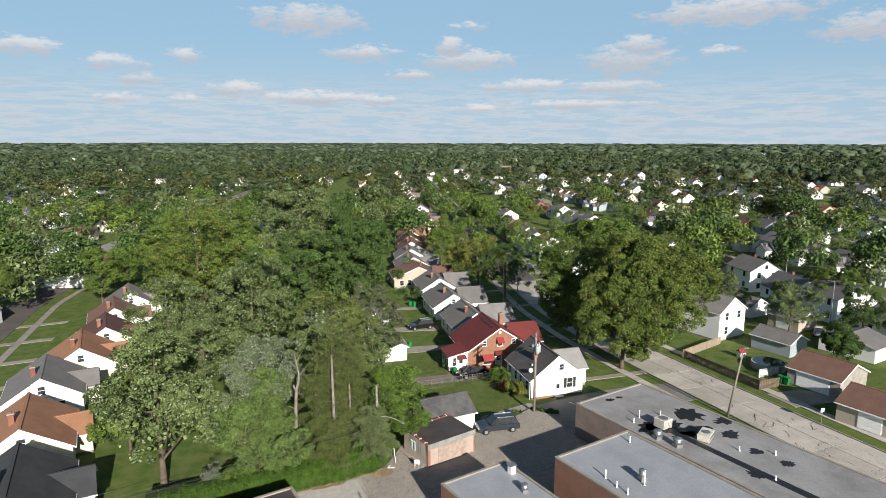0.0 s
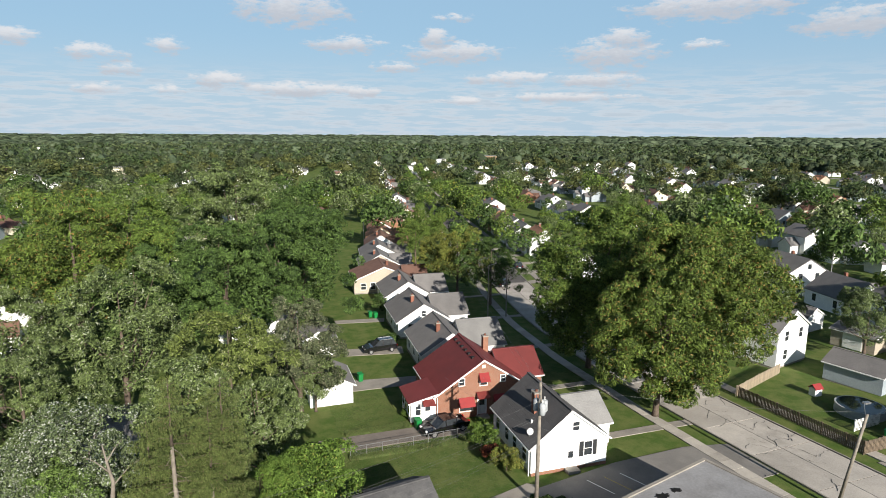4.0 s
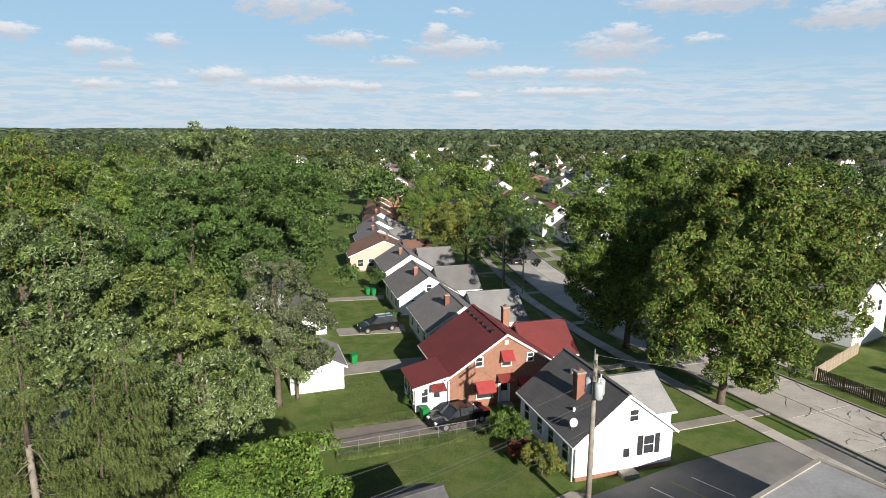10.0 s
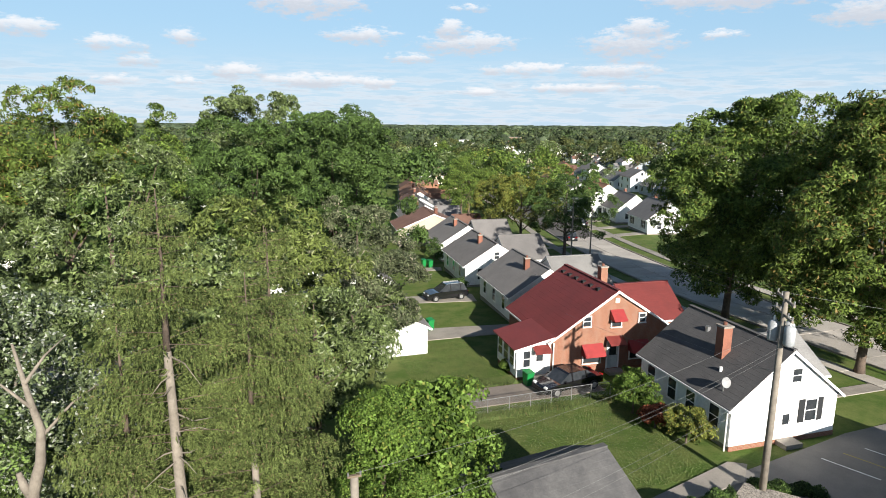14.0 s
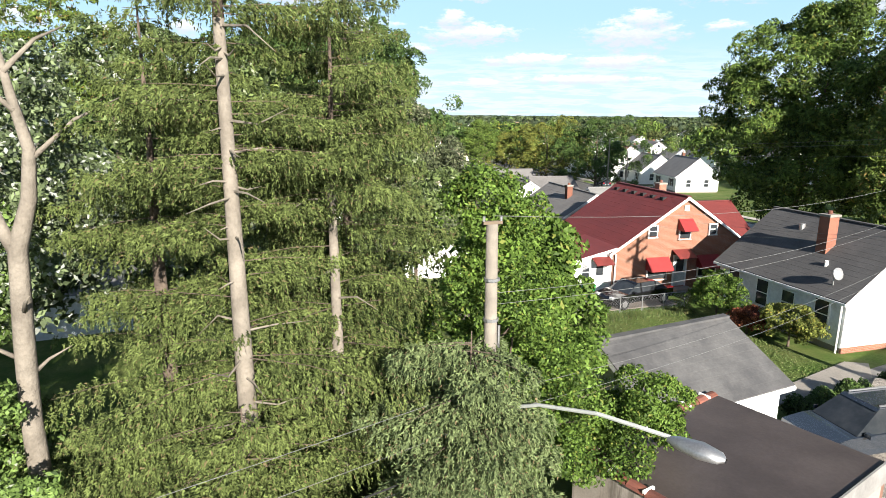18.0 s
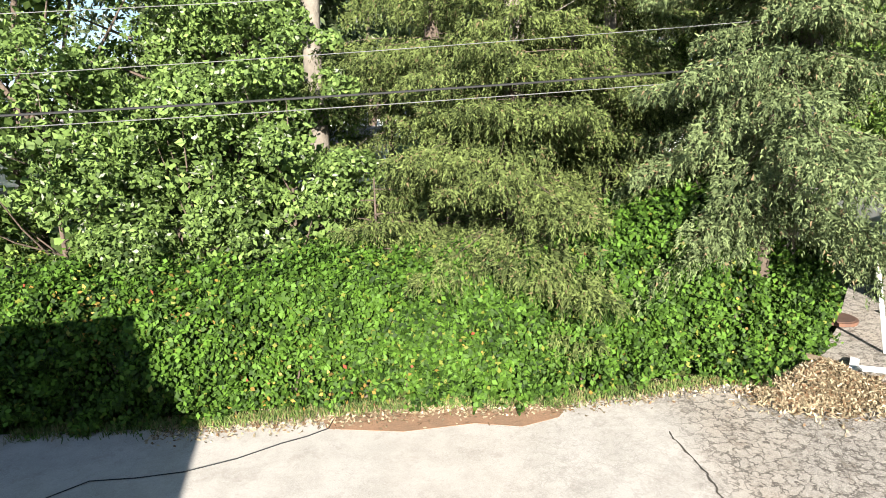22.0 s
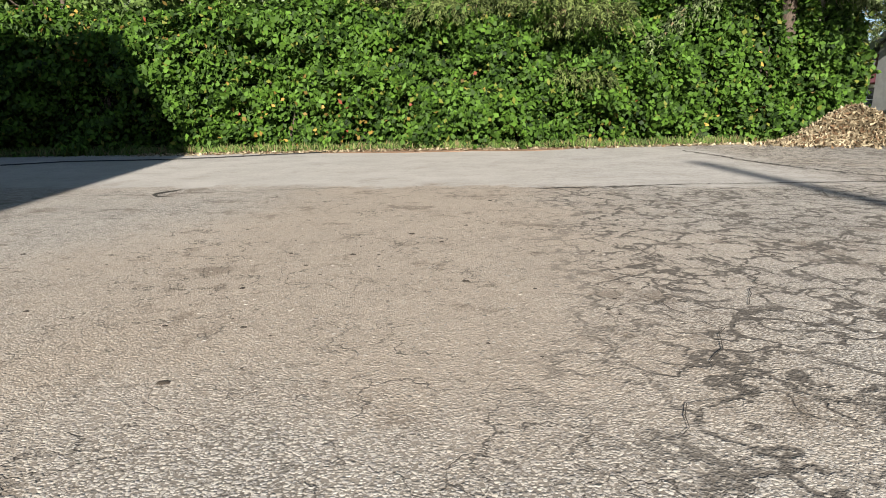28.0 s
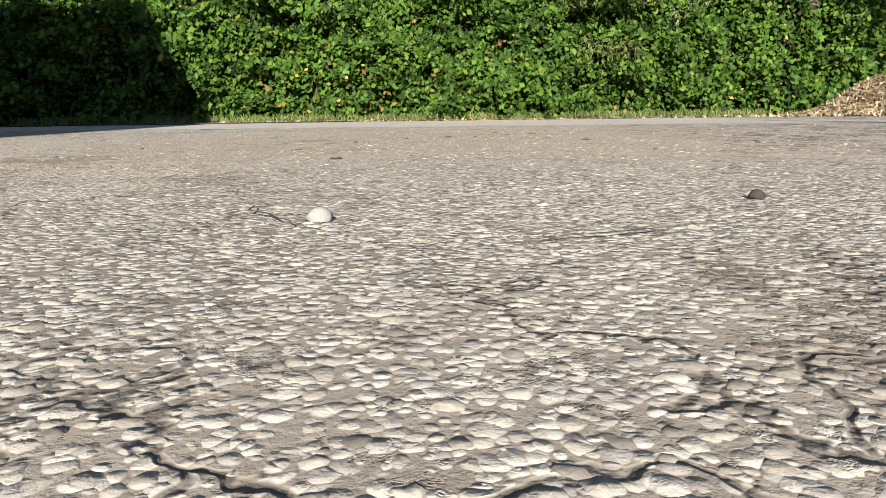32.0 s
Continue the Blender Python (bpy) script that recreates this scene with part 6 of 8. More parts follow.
        quads.append(np.stack([o - side * wd * 0.5, o + al * ln, o + side * wd * 0.5], 1))
    part("crown", quads_mesh("crown", np.concatenate(quads), needles or SPRUCE), None, top)
    tagged(part("branchwork", limbs, BARK, top), kind="stuff")
    return top


spruce(0.55, 10.7, 15.6, 3.3, "tall Norway spruce with a bare pale trunk", 3, bare=(4.9, 11.8))
spruce(2.3, 11.6, 13.4, 3.0, "Norway spruce with broken dead branches", 5, bare=(4.6, 9.2), first=1.6, trunk_r=0.13)
spruce(2.9, 13.8, 14.2, 3.2, "Norway spruce behind the others", 6, first=2, density=0.8)
spruce(-0.9, 12.6, 12.6, 3.0, "Norway spruce with drooping branches", 9, first=2.0, density=0.85)
spruce(1.9, 12.7, 9.0, 2.2, "slender Norway spruce between taller ones", 10, bare=(3.8, 6.4), first=3.0, trunk_r=0.11, density=0.8)
spruce(4.15, 9.05, 6.9, 2.2, "drooping blue green spruce beside the utility pole", 12, first=2.6, trunk_r=0.1, droop_k=1.5, density=1.25, needles=SPRUCE_BLUE, taper=0.38, gap=0.5)
spruce(0.5, 9.8, 5.7, 2.5, "low spreading spruce behind the hedge", 14, first=0.9, trunk_r=0.1, density=1.2, gap=0.6)
spruce(-1.6, 9.2, 3.0, 1.1, "young spruce at the hedge", 16, first=0.6, trunk_r=0.06)

spruce(-10.6, 8.6, 3.6, 1.2, "small pale bluish spruce at the end of the hedge", 18, first=0.4, trunk_r=0.06, needles=leaf_mat("pale_blue_needles", (0.1, 0.13, 0.09), (0.24, 0.28, 0.2), translucence=0.1, rough=0.75))

SNAG = thing("dead_tree", at(-2.75, 11.6), "dead pale tree trunk with forked broken top", "tree")
part("trunk", Shape().tube([(-0.1, 0, -0.1), (-0.25, 0, 3), (-0.28, 0, 5.2), (-0.22, 0, 6.6), (-0.12, 0, 8.2), (0.12, 0.05, 9.0), (0.2, 0.1, 9.8), (0.05, 0.1, 10.6), (-0.15, 0.1, 12.0)], [0.26, 0.2, 0.17, 0.165, 0.15, 0.12, 0.1, 0.075, 0.03], 10), BARK_PALE, SNAG, smooth=True)
part("broken_stub", Shape().tube([(-0.14, 0, 8.1), (-0.28, 0, 8.45), (-0.36, 0.02, 8.8)], [0.12, 0.1, 0.06], 9), BARK_PALE, SNAG, smooth=True)
for zz, aa, ln in ((9.6, 0.5, 1.5), (10.4, 2.8, 1.3), (6.2, 3.5, 1.0), (7.0, 5.2, 0.8), (5.9, 0.2, 0.7), (11.0, 0.9, 1.2)):
    ox = float(np.interp(zz, [5.2, 6.6, 8.2, 9.0, 9.8, 10.6, 12], [-0.28, -0.22, -0.12, 0.12, 0.2, 0.05, -0.15]))
    part("limb", Shape().tube([(ox, 0.05, zz), (ox + 0.5 * ln * math.cos(aa), 0.5 * ln * math.sin(aa), zz + 0.45 * ln), (ox + ln * math.cos(aa), ln * math.sin(aa), zz + 0.7 * ln)], [0.05, 0.03, 0.008], 6), BARK_PALE, SNAG, smooth=True)

# undergrowth behind the hedge
for i, (x, y, r, h, mm, lab) in enumerate([(-3.0, 9.7, 1.2, 5.2, GARDEN, "bright green sapling behind the hedge"), (-4.6, 9.5, 1.6, 4.6, GARDEN, "leafy sapling thicket behind the hedge"), (-6.6, 9.2, 1.8, 5.4, GARDEN, "pale leafy shrub behind the hedge"), (-8.6, 8.8, 1.6, 3.0, MAPLE, "leafy shrub thicket behind the hedge"), (-4.4, 11.2, 1.5, 6.6, GARDEN, "slender leafy sapling beside a dead trunk"), (-6.0, 12.6, 1.8, 4.6, SILVER, "pale leafy sapling among taller maples")]):
    tree("sapling", x, y, [(0, 0, h * 0.6, r, r * 0.8, h * 0.4), (r * 0.5, -r * 0.2, h * 0.4, r * 0.8, r * 0.6, h * 0.3), (-r * 0.5, -r * 0.2, h * 0.45, r * 0.8, r * 0.6, h * 0.3)], mm, lab, clumps=190, per=64, clump_r=0.27, leaf=0.085, trunk_r=0.05, seed=140 + i, limbs=8)

# leafy trees round the lot
tree("tree", 5.9, 12.0, [(0, 0, 4.2, 1.9, 1.9, 3.0), (1.2, 0.4, 3.0, 1.9, 1.7, 1.9), (0.0, 0.4, 7.2, 1.05, 1.1, 2.2), (2.4, 0.2, 2.8, 1.6, 1.3, 1.2), (3.9, -0.4, 3.3, 1.2, 1.0, 0.9)], BRIGHT, "bright green young tree beside the utility pole", clumps=760, per=110, clump_r=0.36, leaf=0.078, trunk_r=0.12, seed=41)
tree("tree", 9.0, 17.5, [(0, 0, 4.0, 2.2, 2.2, 2.6), (-1.0, -0.8, 5.2, 1.8, 1.8, 2.2)], BRIGHT, "bright green garden tree behind the shed", clumps=420, per=56, clump_r=0.5, leaf=0.18, trunk_r=0.13, seed=42)
tree("tree", -5.6, 13.2, [(0, 0, 5.4, 2.3, 2.1, 2.2), (-1.2, -0.6, 3.4, 2.1, 1.6, 1.6), (1.4, -0.8, 3.6, 1.6, 1.3, 1.5), (-0.4, -1.0, 2.4, 2.4, 1.2, 1.3), (0.2, 0.6, 7.8, 2.0, 2.0, 2.0)], GARDEN, "pale green silver maple at the hedge", clumps=560, per=84, clump_r=0.42, leaf=0.1, trunk_r=0.2, seed=43, limbs=14)
tree("tree", -7.9, 10.4, [(0, 0, 3.4, 2.3, 1.8, 1.8), (-1.6, 0.6, 4.6, 2.2, 2.0, 2.2), (1.4, -0.2, 2.7, 1.5, 1.2, 1.0), (0.4, 0.2, 6.2, 2.0, 1.8, 1.8)], GARDEN, "low pale green maple overhanging the hedge", clumps=380, per=84, clump_r=0.42, leaf=0.1, trunk_r=0.16, seed=44, limbs=12)
tree("tree", -5.6, 16.5, [(0, 0, 8.5, 3.6, 3.4, 3.4), (1.6, -1.0, 6.6, 2.8, 2.4, 2.4), (-2.0, 0, 7.0, 3.0, 2.6, 2.8)], SILVERY, "tall silver maple with pale leaves", clumps=800, per=80, clump_r=0.52, leaf=0.12, trunk_r=0.3, seed=45, limbs=14, bark=BARK_PALE)
for i, (x, y, h, r, mm, lab) in enumerate([
    (-7.0, 42.0, 16.5, 6.2, SILVER, "large silver maple in a back garden"), (3.0, 31.0, 14.5, 5.2, OLIVE, "olive green maple in a back garden"), (9.4, 38.4, 13.0, 4.1, GREYGREEN, "pale silver maple beside a garage"), (-15.2, 11.4, 15.6, 5.0, SILVER, "silver maple with pale forked limbs near the lot"), (-19.5, 20.0, 8.0, 3.2, MAPLE, "bushy maple behind a cottage"), (11.0, 39.3, 6.8, 2.9, SILVER, "low pale maple before a garage"), (-13.0, 33.0, 11.0, 4.2, SILVER, "silver maple in a back garden"),
    (0.0, 22.0, 12.5, 4.4, SILVER, "silver maple behind the spruces"), (-9.6, 19.0, 6.2, 2.3, SILVER, "small silver maple near the lot"), (5.0, 24.0, 11.0, 3.6, SILVER, "slender pale maple behind the spruces"),
    (10.4, 60.0, 20.3, 7.8, DEEP, "big dark green maple in the back gardens"), (2.5, 54.0, 18.5, 6.6, DEEP, "dark green maple in the back gardens"), (4.0, 96.0, 25.2, 9.0, SILVER, "very tall silver maple among the gardens"), (14.2, 84.0, 20.0, 7.8, DEEP, "dark green maple among the gardens"),
    (-16.0, 66.0, 22.0, 7.6, TURNING, "olive green maple in the back gardens"), (-12.0, 84.0, 21.0, 8.0, MAPLE, "leafy maple among the gardens"), (-18.5, 45.0, 15.0, 5.5, SILVER, "silver maple near the cottages"), (-25.0, 100.0, 18.0, 7.0, MAPLE, "leafy maple among the gardens"), (-8.0, 58.0, 16.0, 5.0, DEEP, "round dark green tree in a garden"),
    (13.0, 104.0, 15.0, 6.0, MAPLE, "leafy maple behind cottages"), (20.0, 118.0, 15.0, 6.0, DEEP, "dark green tree behind cottages"), (-38.0, 96.0, 12.0, 4.5, MAPLE, "street tree beside the brown street"), (-35.0, 105.0, 11.0, 4.2, BRIGHT, "street tree beside the brown street"), (-56.0, 92.0, 12.0, 4.6, MAPLE, "leafy tree beside the brown street"),
    (43.0, 84.5, 12.5, 5.8, YELLOWGREEN, "yellow green street tree before the cottages"), (45.8, 75.0, 12.5, 6.0, DEEP, "dark green street tree before the cottages"), (41.5, 92.0, 11.0, 4.4, YELLOWGREEN, "yellow green street tree"), (51.0, 132.0, 14.0, 5.4, MAPLE, "leafy street tree beside the cottages"), (44.0, 117.0, 12.0, 4.6, MAPLE, "leafy street tree before the cottages"),
    (81.0, 33.0, 10.0, 4.6, SILVER, "pale green tree beside a beige garage"), (74.5, 18.5, 6.0, 2.4, DEEP, "small round tree beside the pool"), (90.0, 27.0, 9.0, 4.2, DEEP, "dark green garden tree"), (77.5, 45.0, 9.0, 3.6, SILVER, "pale garden tree behind the maples"), (98.0, 40.0, 10.0, 4.6, MAPLE, "leafy garden tree beyond the pool")]):
    k = 1.5 if h > 17 else 1.0 if i < 16 else 1.2
    tree("tree", x, y, [(0, 0, h * 0.66, r * 0.86, r * 0.86, h * 0.34), (r * 0.45, -r * 0.3, h * 0.5, r * 0.66, r * 0.62, h * 0.3), (-r * 0.45, -r * 0.2, h * 0.48, r * 0.66, r * 0.66, h * 0.3), (0.1 * r, r * 0.4, h * 0.55, r * 0.7, r * 0.6, h * 0.32), (0, -r * 0.15, h * 0.38, r * 0.85, r * 0.8, h * 0.2)], mm, lab, clumps=int(330 * k), per=120, clump_r=max(0.5, h * 0.047), leaf=max(0.16, h * 0.0145), trunk_r=h * 0.02, seed=60 + i, z=gz(x, y), fork=0.2, simple=math.hypot(x, y) > 22)
tree("street_tree", 43.8, 26.8, [(2.0, 0.5, 12.4, 6.6, 6.8, 6.4), (8.2, 0.2, 11.6, 5.4, 5.2, 6.2), (4.0, -1.0, 9.5, 5.6, 5.0, 5.0), (-2.6, -0.5, 10.0, 4.6, 4.4, 4.8), (5.2, 1.5, 16.4, 4.6, 4.6, 3.0), (1.6, 1.0, 16.2, 4.4, 4.4, 3.0), (9.0, 1.0, 7.0, 4.2, 4.4, 3.6), (0.5, -3.0, 5.6, 4.0, 3.0, 2.6), (-2.4, 1.0, 5.6, 3.6, 3.6, 3.0), (4.6, 1.2, 5.2, 3.6, 3.6, 2.6), (0.5, -1.6, 3.2, 2.4, 2.0, 1.8)], TURNING, "great maple turning yellow beside the street", clumps=2400, per=84, clump_r=0.8, leaf=0.25, simple=True, trunk_r=0.3, seed=101, z=gz(43.8, 26.8), limbs=18, fork=0.14)
tree("street_tree", 45.0, 41.5, [(1.6, 0, 13.2, 7.6, 7.4, 6.6), (-3.2, 1.5, 10.4, 5.2, 5.4, 5.6), (5.0, -1, 10.6, 5.8, 5.6, 5.6), (3.0, -1.5, 17.0, 5.0, 5.0, 3.4), (-2.0, -1.0, 6.6, 5.0, 4.4, 4.2), (1, 0, 9.4, 5.5, 5.5, 5), (-3.4, -2.0, 4.6, 4.0, 4, 3.0), (2.0, -4.0, 5.4, 5.0, 4.4, 3.6), (-1.0, -5.0, 6.6, 4.4, 4.0, 4.0), (5.5, -2.0, 5.6, 4.5, 4, 3.0)], MAPLE, "great green maple beside the street", clumps=2300, per=84, clump_r=0.8, leaf=0.25, simple=True, trunk_r=0.32, seed=102, z=gz(45, 41.5), limbs=14, fork=0.14)
# shrubs by the white cottage, clipped hedge by the lot
for i, (x, y, r, h, mm, lab) in enumerate([(24.3, 26.0, 1.5, 2.7, BRIGHT, "tall green shrub beside the cottage"), (24.4, 23.9, 0.75, 1.3, leaf_mat("russet_leaves", (0.16, 0.04, 0.03), (0.3, 0.1, 0.05)), "russet shrub beside the cottage"), (24.9, 21.8, 1.35, 2.0, YELLOWGREEN, "rounded yellow green shrub beside the cottage"), (19.8, 34.9, 0.5, 0.8, BRIGHT, "small shrub at the sun room"), (25.6, 74.5, 1.1, 3.4, DEEP, "dark green columnar arborvitae"), (24.0, 59.0, 0.9, 1.4, DEEP, "round green shrub beside a cottage")]):
    tree("shrub", x, y, [(0, 0, h * 0.55, r, r, h * 0.48), (r * 0.4, -r * 0.3, h * 0.4, r * 0.7, r * 0.7, h * 0.36)], mm, lab, clumps=240, per=40, clump_r=0.24, leaf=0.1, trunk_r=0.06, seed=120 + i, z=gz(x, y), limbs=6)
rng_h = np.random.default_rng(55)
for i, (x0, y0, x1, y1, hh) in enumerate([(18.8, 15.9, 23.4, 16.6, 0.75), (24.8, 17.0, 27.8, 15.6, 0.55)]):
    n = 9000
    u, v, s = rng_h.random(n), rng_h.random(n), rng_h.uniform(-1, 1, n)
    c = np.stack([x0 + (x1 - x0) * u + 0.1 * s, y0 + (y1 - y0) * u + 0.42 * s, gz(x0, y0) + hh * v * (1 - 0.3 * s * s) * (0.8 + 0.3 * np.sin(u * 19))], 1)
    tagged(part("low_hedge", quads_mesh("low_hedge", leaf_quads(rng_h, c, np.tile([0, -0.4, 1.0], (n, 1)), 0.09, 0.07), DEEP), None), "low clipped hedge between path and lot", "hedge", kind="stuff")
# long grass on the lawns near the camera
for i, (x0, y0, x1, y1, n) in enumerate([(12.5, 33.0, 19.0, 42.5, 9000), (12.0, 18.5, 24.5, 28.0, 12000), (13.0, 32.4, 19.4, 33.6, 6000), (12.6, 27.6, 24.3, 28.6, 6000)]):
    px, py = rng_h.uniform(x0, x1, n), rng_h.uniform(y0, y1, n)
    tall = 0.25 if i >= 2 else 0.05
    c = np.stack([px, py, np.array([gz(a, b) for a, b in zip(px, py)]) + tall * 0.4], 1)
    tagged(part("grass_tufts", quads_mesh("grass_tufts", leaf_quads(rng_h, c, np.tile([0, -1.0, 0.3], (n, 1)), tall * 1.3, 0.05, droop=-2.2, spread=0.8), leaf_mat("lawn_grass", (0.1, 0.15, 0.038), (0.11, 0.15, 0.045), odd=(0.18, 0.17, 0.07), odd_share=0.1)), None), "rough grass on a garden lawn", "grass", kind="stuff")
# ---- poles, wires, fences, cars, bins ----
pole = thing("utility_pole", pose(4.6, 9.3, 0), "weathered wooden utility pole with street lamp arm", "utility pole")
part("post", Shape().tube([(0, 0, -0.1), (0, 0, 4), (0.0, 0.1, 8.55)], [0.145, 0.125, 0.1], 12), POLE, pole, smooth=True)
part("top_pin", Shape().box(-0.17, 0.05, 8.55, 0.17, 0.13, 8.6), FENCE, pole)
for sx in (-0.15, 0.15):
    part("insulator", Shape().tube([(sx, 0.09, 8.6), (sx, 0.09, 8.68)], 0.025, 8), METAL, pole)
part("lamp_arm", Shape().tube([(0, 0, 5.3), (0.5, -0.85, 5.72), (1.0, -1.8, 5.97), (1.55, -2.75, 6.02)], 0.032, 8), mat("pale_grey_paint", (0.55, 0.57, 0.53), (0.46, 0.48, 0.45), rough=0.5, scale=4, fine=30, bump=0.05), pole)
lampm = pose(1.7, -3.04, 5.98, 0, 0, -61)
head = Shape()
for k in range(1):
    secs = [(-0.35, 0.05, 0.05), (-0.2, 0.11, 0.1), (0.1, 0.17, 0.13), (0.35, 0.13, 0.08), (0.42, 0.03, 0.03)]
    rings = [[lampm @ Vector((sx, w * math.cos(a), h * math.sin(a) * (1 if math.sin(a) > 0 else 0.7))) for a in np.linspace(0, 2 * math.pi, 10, endpoint=False)] for sx, w, h in secs]
    head.add([p for r in rings for p in r], [(k2 * 10 + i, k2 * 10 + (i + 1) % 10, (k2 + 1) * 10 + (i + 1) % 10, (k2 + 1) * 10 + i) for k2 in range(4) for i in range(10)])
part("lamp_head", head, METAL, pole, "grey cobra lamp head", smooth=True)
for zz in (6.9, 7.6, 6.0, 5.0, 4.6):
    part("bolt_band", Shape().tube([(0, 0.06, zz), (0, 0.06, zz + 0.05)], 0.135, 10), METAL, pole)
part("conduit", Shape().tube([(0.15, -0.02, 0), (0.15, 0.0, 4), (0.15, 0.06, 6.8)], 0.025, 6), METAL, pole)


def wire(name, a, b, sag, r=0.005, label="thin grey sagging overhead wire", group="overhead wires"):
    a, b = Vector(a), Vector(b)
    pts = []
    for k in range(17):
        u = k / 16
        p = a.lerp(b, u)
        p.z -= sag * 4 * u * (1 - u)
        pts.append(p)
    return tagged(part(name, Shape().tube(pts, r, 5, cap=False), WIRE if r > 0.012 else ALUMINIUM), label, "wire", group)


P1, P2 = (4.6, 9.3), (25.0, 16.5)
for (z0, z1, r) in ((5.75, 4.6, 0.005), (5.1, 4.0, 0.005), (4.5, 3.9, 0.015), (4.35, 3.8, 0.006)):
    wire("overhead_wire", (P1[0] - 0.1, P1[1], z0), (-26, 1.8, z1), 0.35, r)
for (z0, z1, dx) in ((8.7, 8.3, 0), (7.4, 7.2, 0.1), (7.2, 6.9, -0.1), (5.6, 5.5, 0), (5.2, 5.2, 0.05)):
    wire("overhead_wire", (P1[0] + dx, P1[1], z0), (P2[0] + dx, P2[1], z1), 0.5)
pole2 = thing("utility_pole", pose(P2[0], P2[1], gz(*P2)), "tall utility pole with transformers and crossarms", "utility pole")
part("post", Shape().tube([(0, 0, -0.1), (0, 0, 5), (0, 0, 10.0)], [0.17, 0.15, 0.11], 12), POLE, pole2, smooth=True)
for zz, ln, rz in ((9.6, 1.2, 60), (8.9, 1.2, 60)):
    arm = part("crossarm", Shape().box(-ln, -0.05, zz, ln, 0.05, zz + 0.11, pose(0, 0, 0, 0, 0, rz)), POLE, pole2)
    for u in (-1, -0.5, 0.5, 1):
        p = pose(0, 0, 0, 0, 0, rz) @ Vector((u * ln * 0.95, 0, zz + 0.11))
        part("insulator", Shape().tube([p, p + Vector((0, 0, 0.16))], 0.035, 8), METAL, arm)
for k in range(3):
    a = radians(-90 + 95 * k)
    c = Vector((0.42 * math.cos(a), 0.42 * math.sin(a), 7.6))
    can = part("transformer", Shape().tube([c, c + Vector((0, 0, 0.1)), c + Vector((0, 0, 0.85)), c + Vector((0, 0, 0.95))], [0.2, 0.24, 0.24, 0.14], 12), mat("transformer_grey", (0.45, 0.47, 0.48), rough=0.4, bump=0.03), pole2, smooth=True)
    part("bushing", Shape().tube([c + Vector((0, 0, 0.95)), c + Vector((0, 0, 1.2))], 0.04, 8), TRIM, can)
for z0, tx, ty, tz in ((9.7, 47.0, 9.0, 7.6), (9.7, 36.0, 62.0, 8.0), (9.5, 36.2, 62.0, 7.8), (9.0, 35.8, 62, 7.2), (6.2, 30.4, 21.0, 3.4), (6.0, 23.0, 32.6, 4.0), (5.9, 28.0, 44.5, 3.2)):
    wire("overhead_wire", (P2[0], P2[1], z0), (tx, ty, tz), 0.5)
stp = thing("street_light", pose(46.3, 8.6, 0.02), "leaning wooden street light pole with lamp", "street light")
part("post", Shape().tube([(0, 0, 0), (0.5, -0.9, 8.0)], [0.14, 0.1], 10), POLE, stp, smooth=True)
part("lamp_arm", Shape().tube([(0.5, -0.85, 7.6), (1.6, 0.2, 8.0), (2.2, 0.6, 8.0)], 0.03, 8), METAL, stp)
part("lamp_head", Shape().box(2.1, 0.45, 7.9, 2.7, 0.75, 8.02), METAL, stp)
for x, y, h in ((45.0, 66.5, 8.0), (40.5, 63.5, 9.5)):
    lp = thing("lamp_post", at(x, y), "slender dark lamp post beside the street", "street light")
    part("post", Shape().tube([(0, 0, 0), (0, 0, h)], [0.11, 0.07], 10), POLE, lp)
    part("lamp_arm", Shape().tube([(0, 0, h - 0.1), (1.4, 0.2, h + 0.15)], 0.03, 6), METAL, lp)
for x, y, h in ((93.0, 35.5, 8.0), (110.0, 62.0, 9.0), (104.0, 118.0, 9.0), (38, 150, 9), (88, 210, 10)):
    lp = thing("street_light", at(x, y), "grey street light above gardens", "street light", group="far street lights")
    part("post", Shape().tube([(0, 0, 0), (0, 0, h)], [0.1, 0.07], 8), METAL, lp)
    part("lamp_arm", Shape().tube([(0, 0, h - 0.1), (-1.6, 0.2, h + 0.3)], 0.03, 6), METAL, lp)
# the pole whose shadow falls across the lot
back = thing("utility_pole", pose(3.5, -15.25, 0), "wooden utility pole at the back of the lot", "utility pole")
part("post", Shape().tube([(0, 0, -0.1), (0, 0, 8.8)], [0.13, 0.075], 10), POLE, back, smooth=True)
part("top_cap", Shape().tube([(0, 0, 8.8), (0, 0, 8.86)], 0.08, 10), METAL, back)


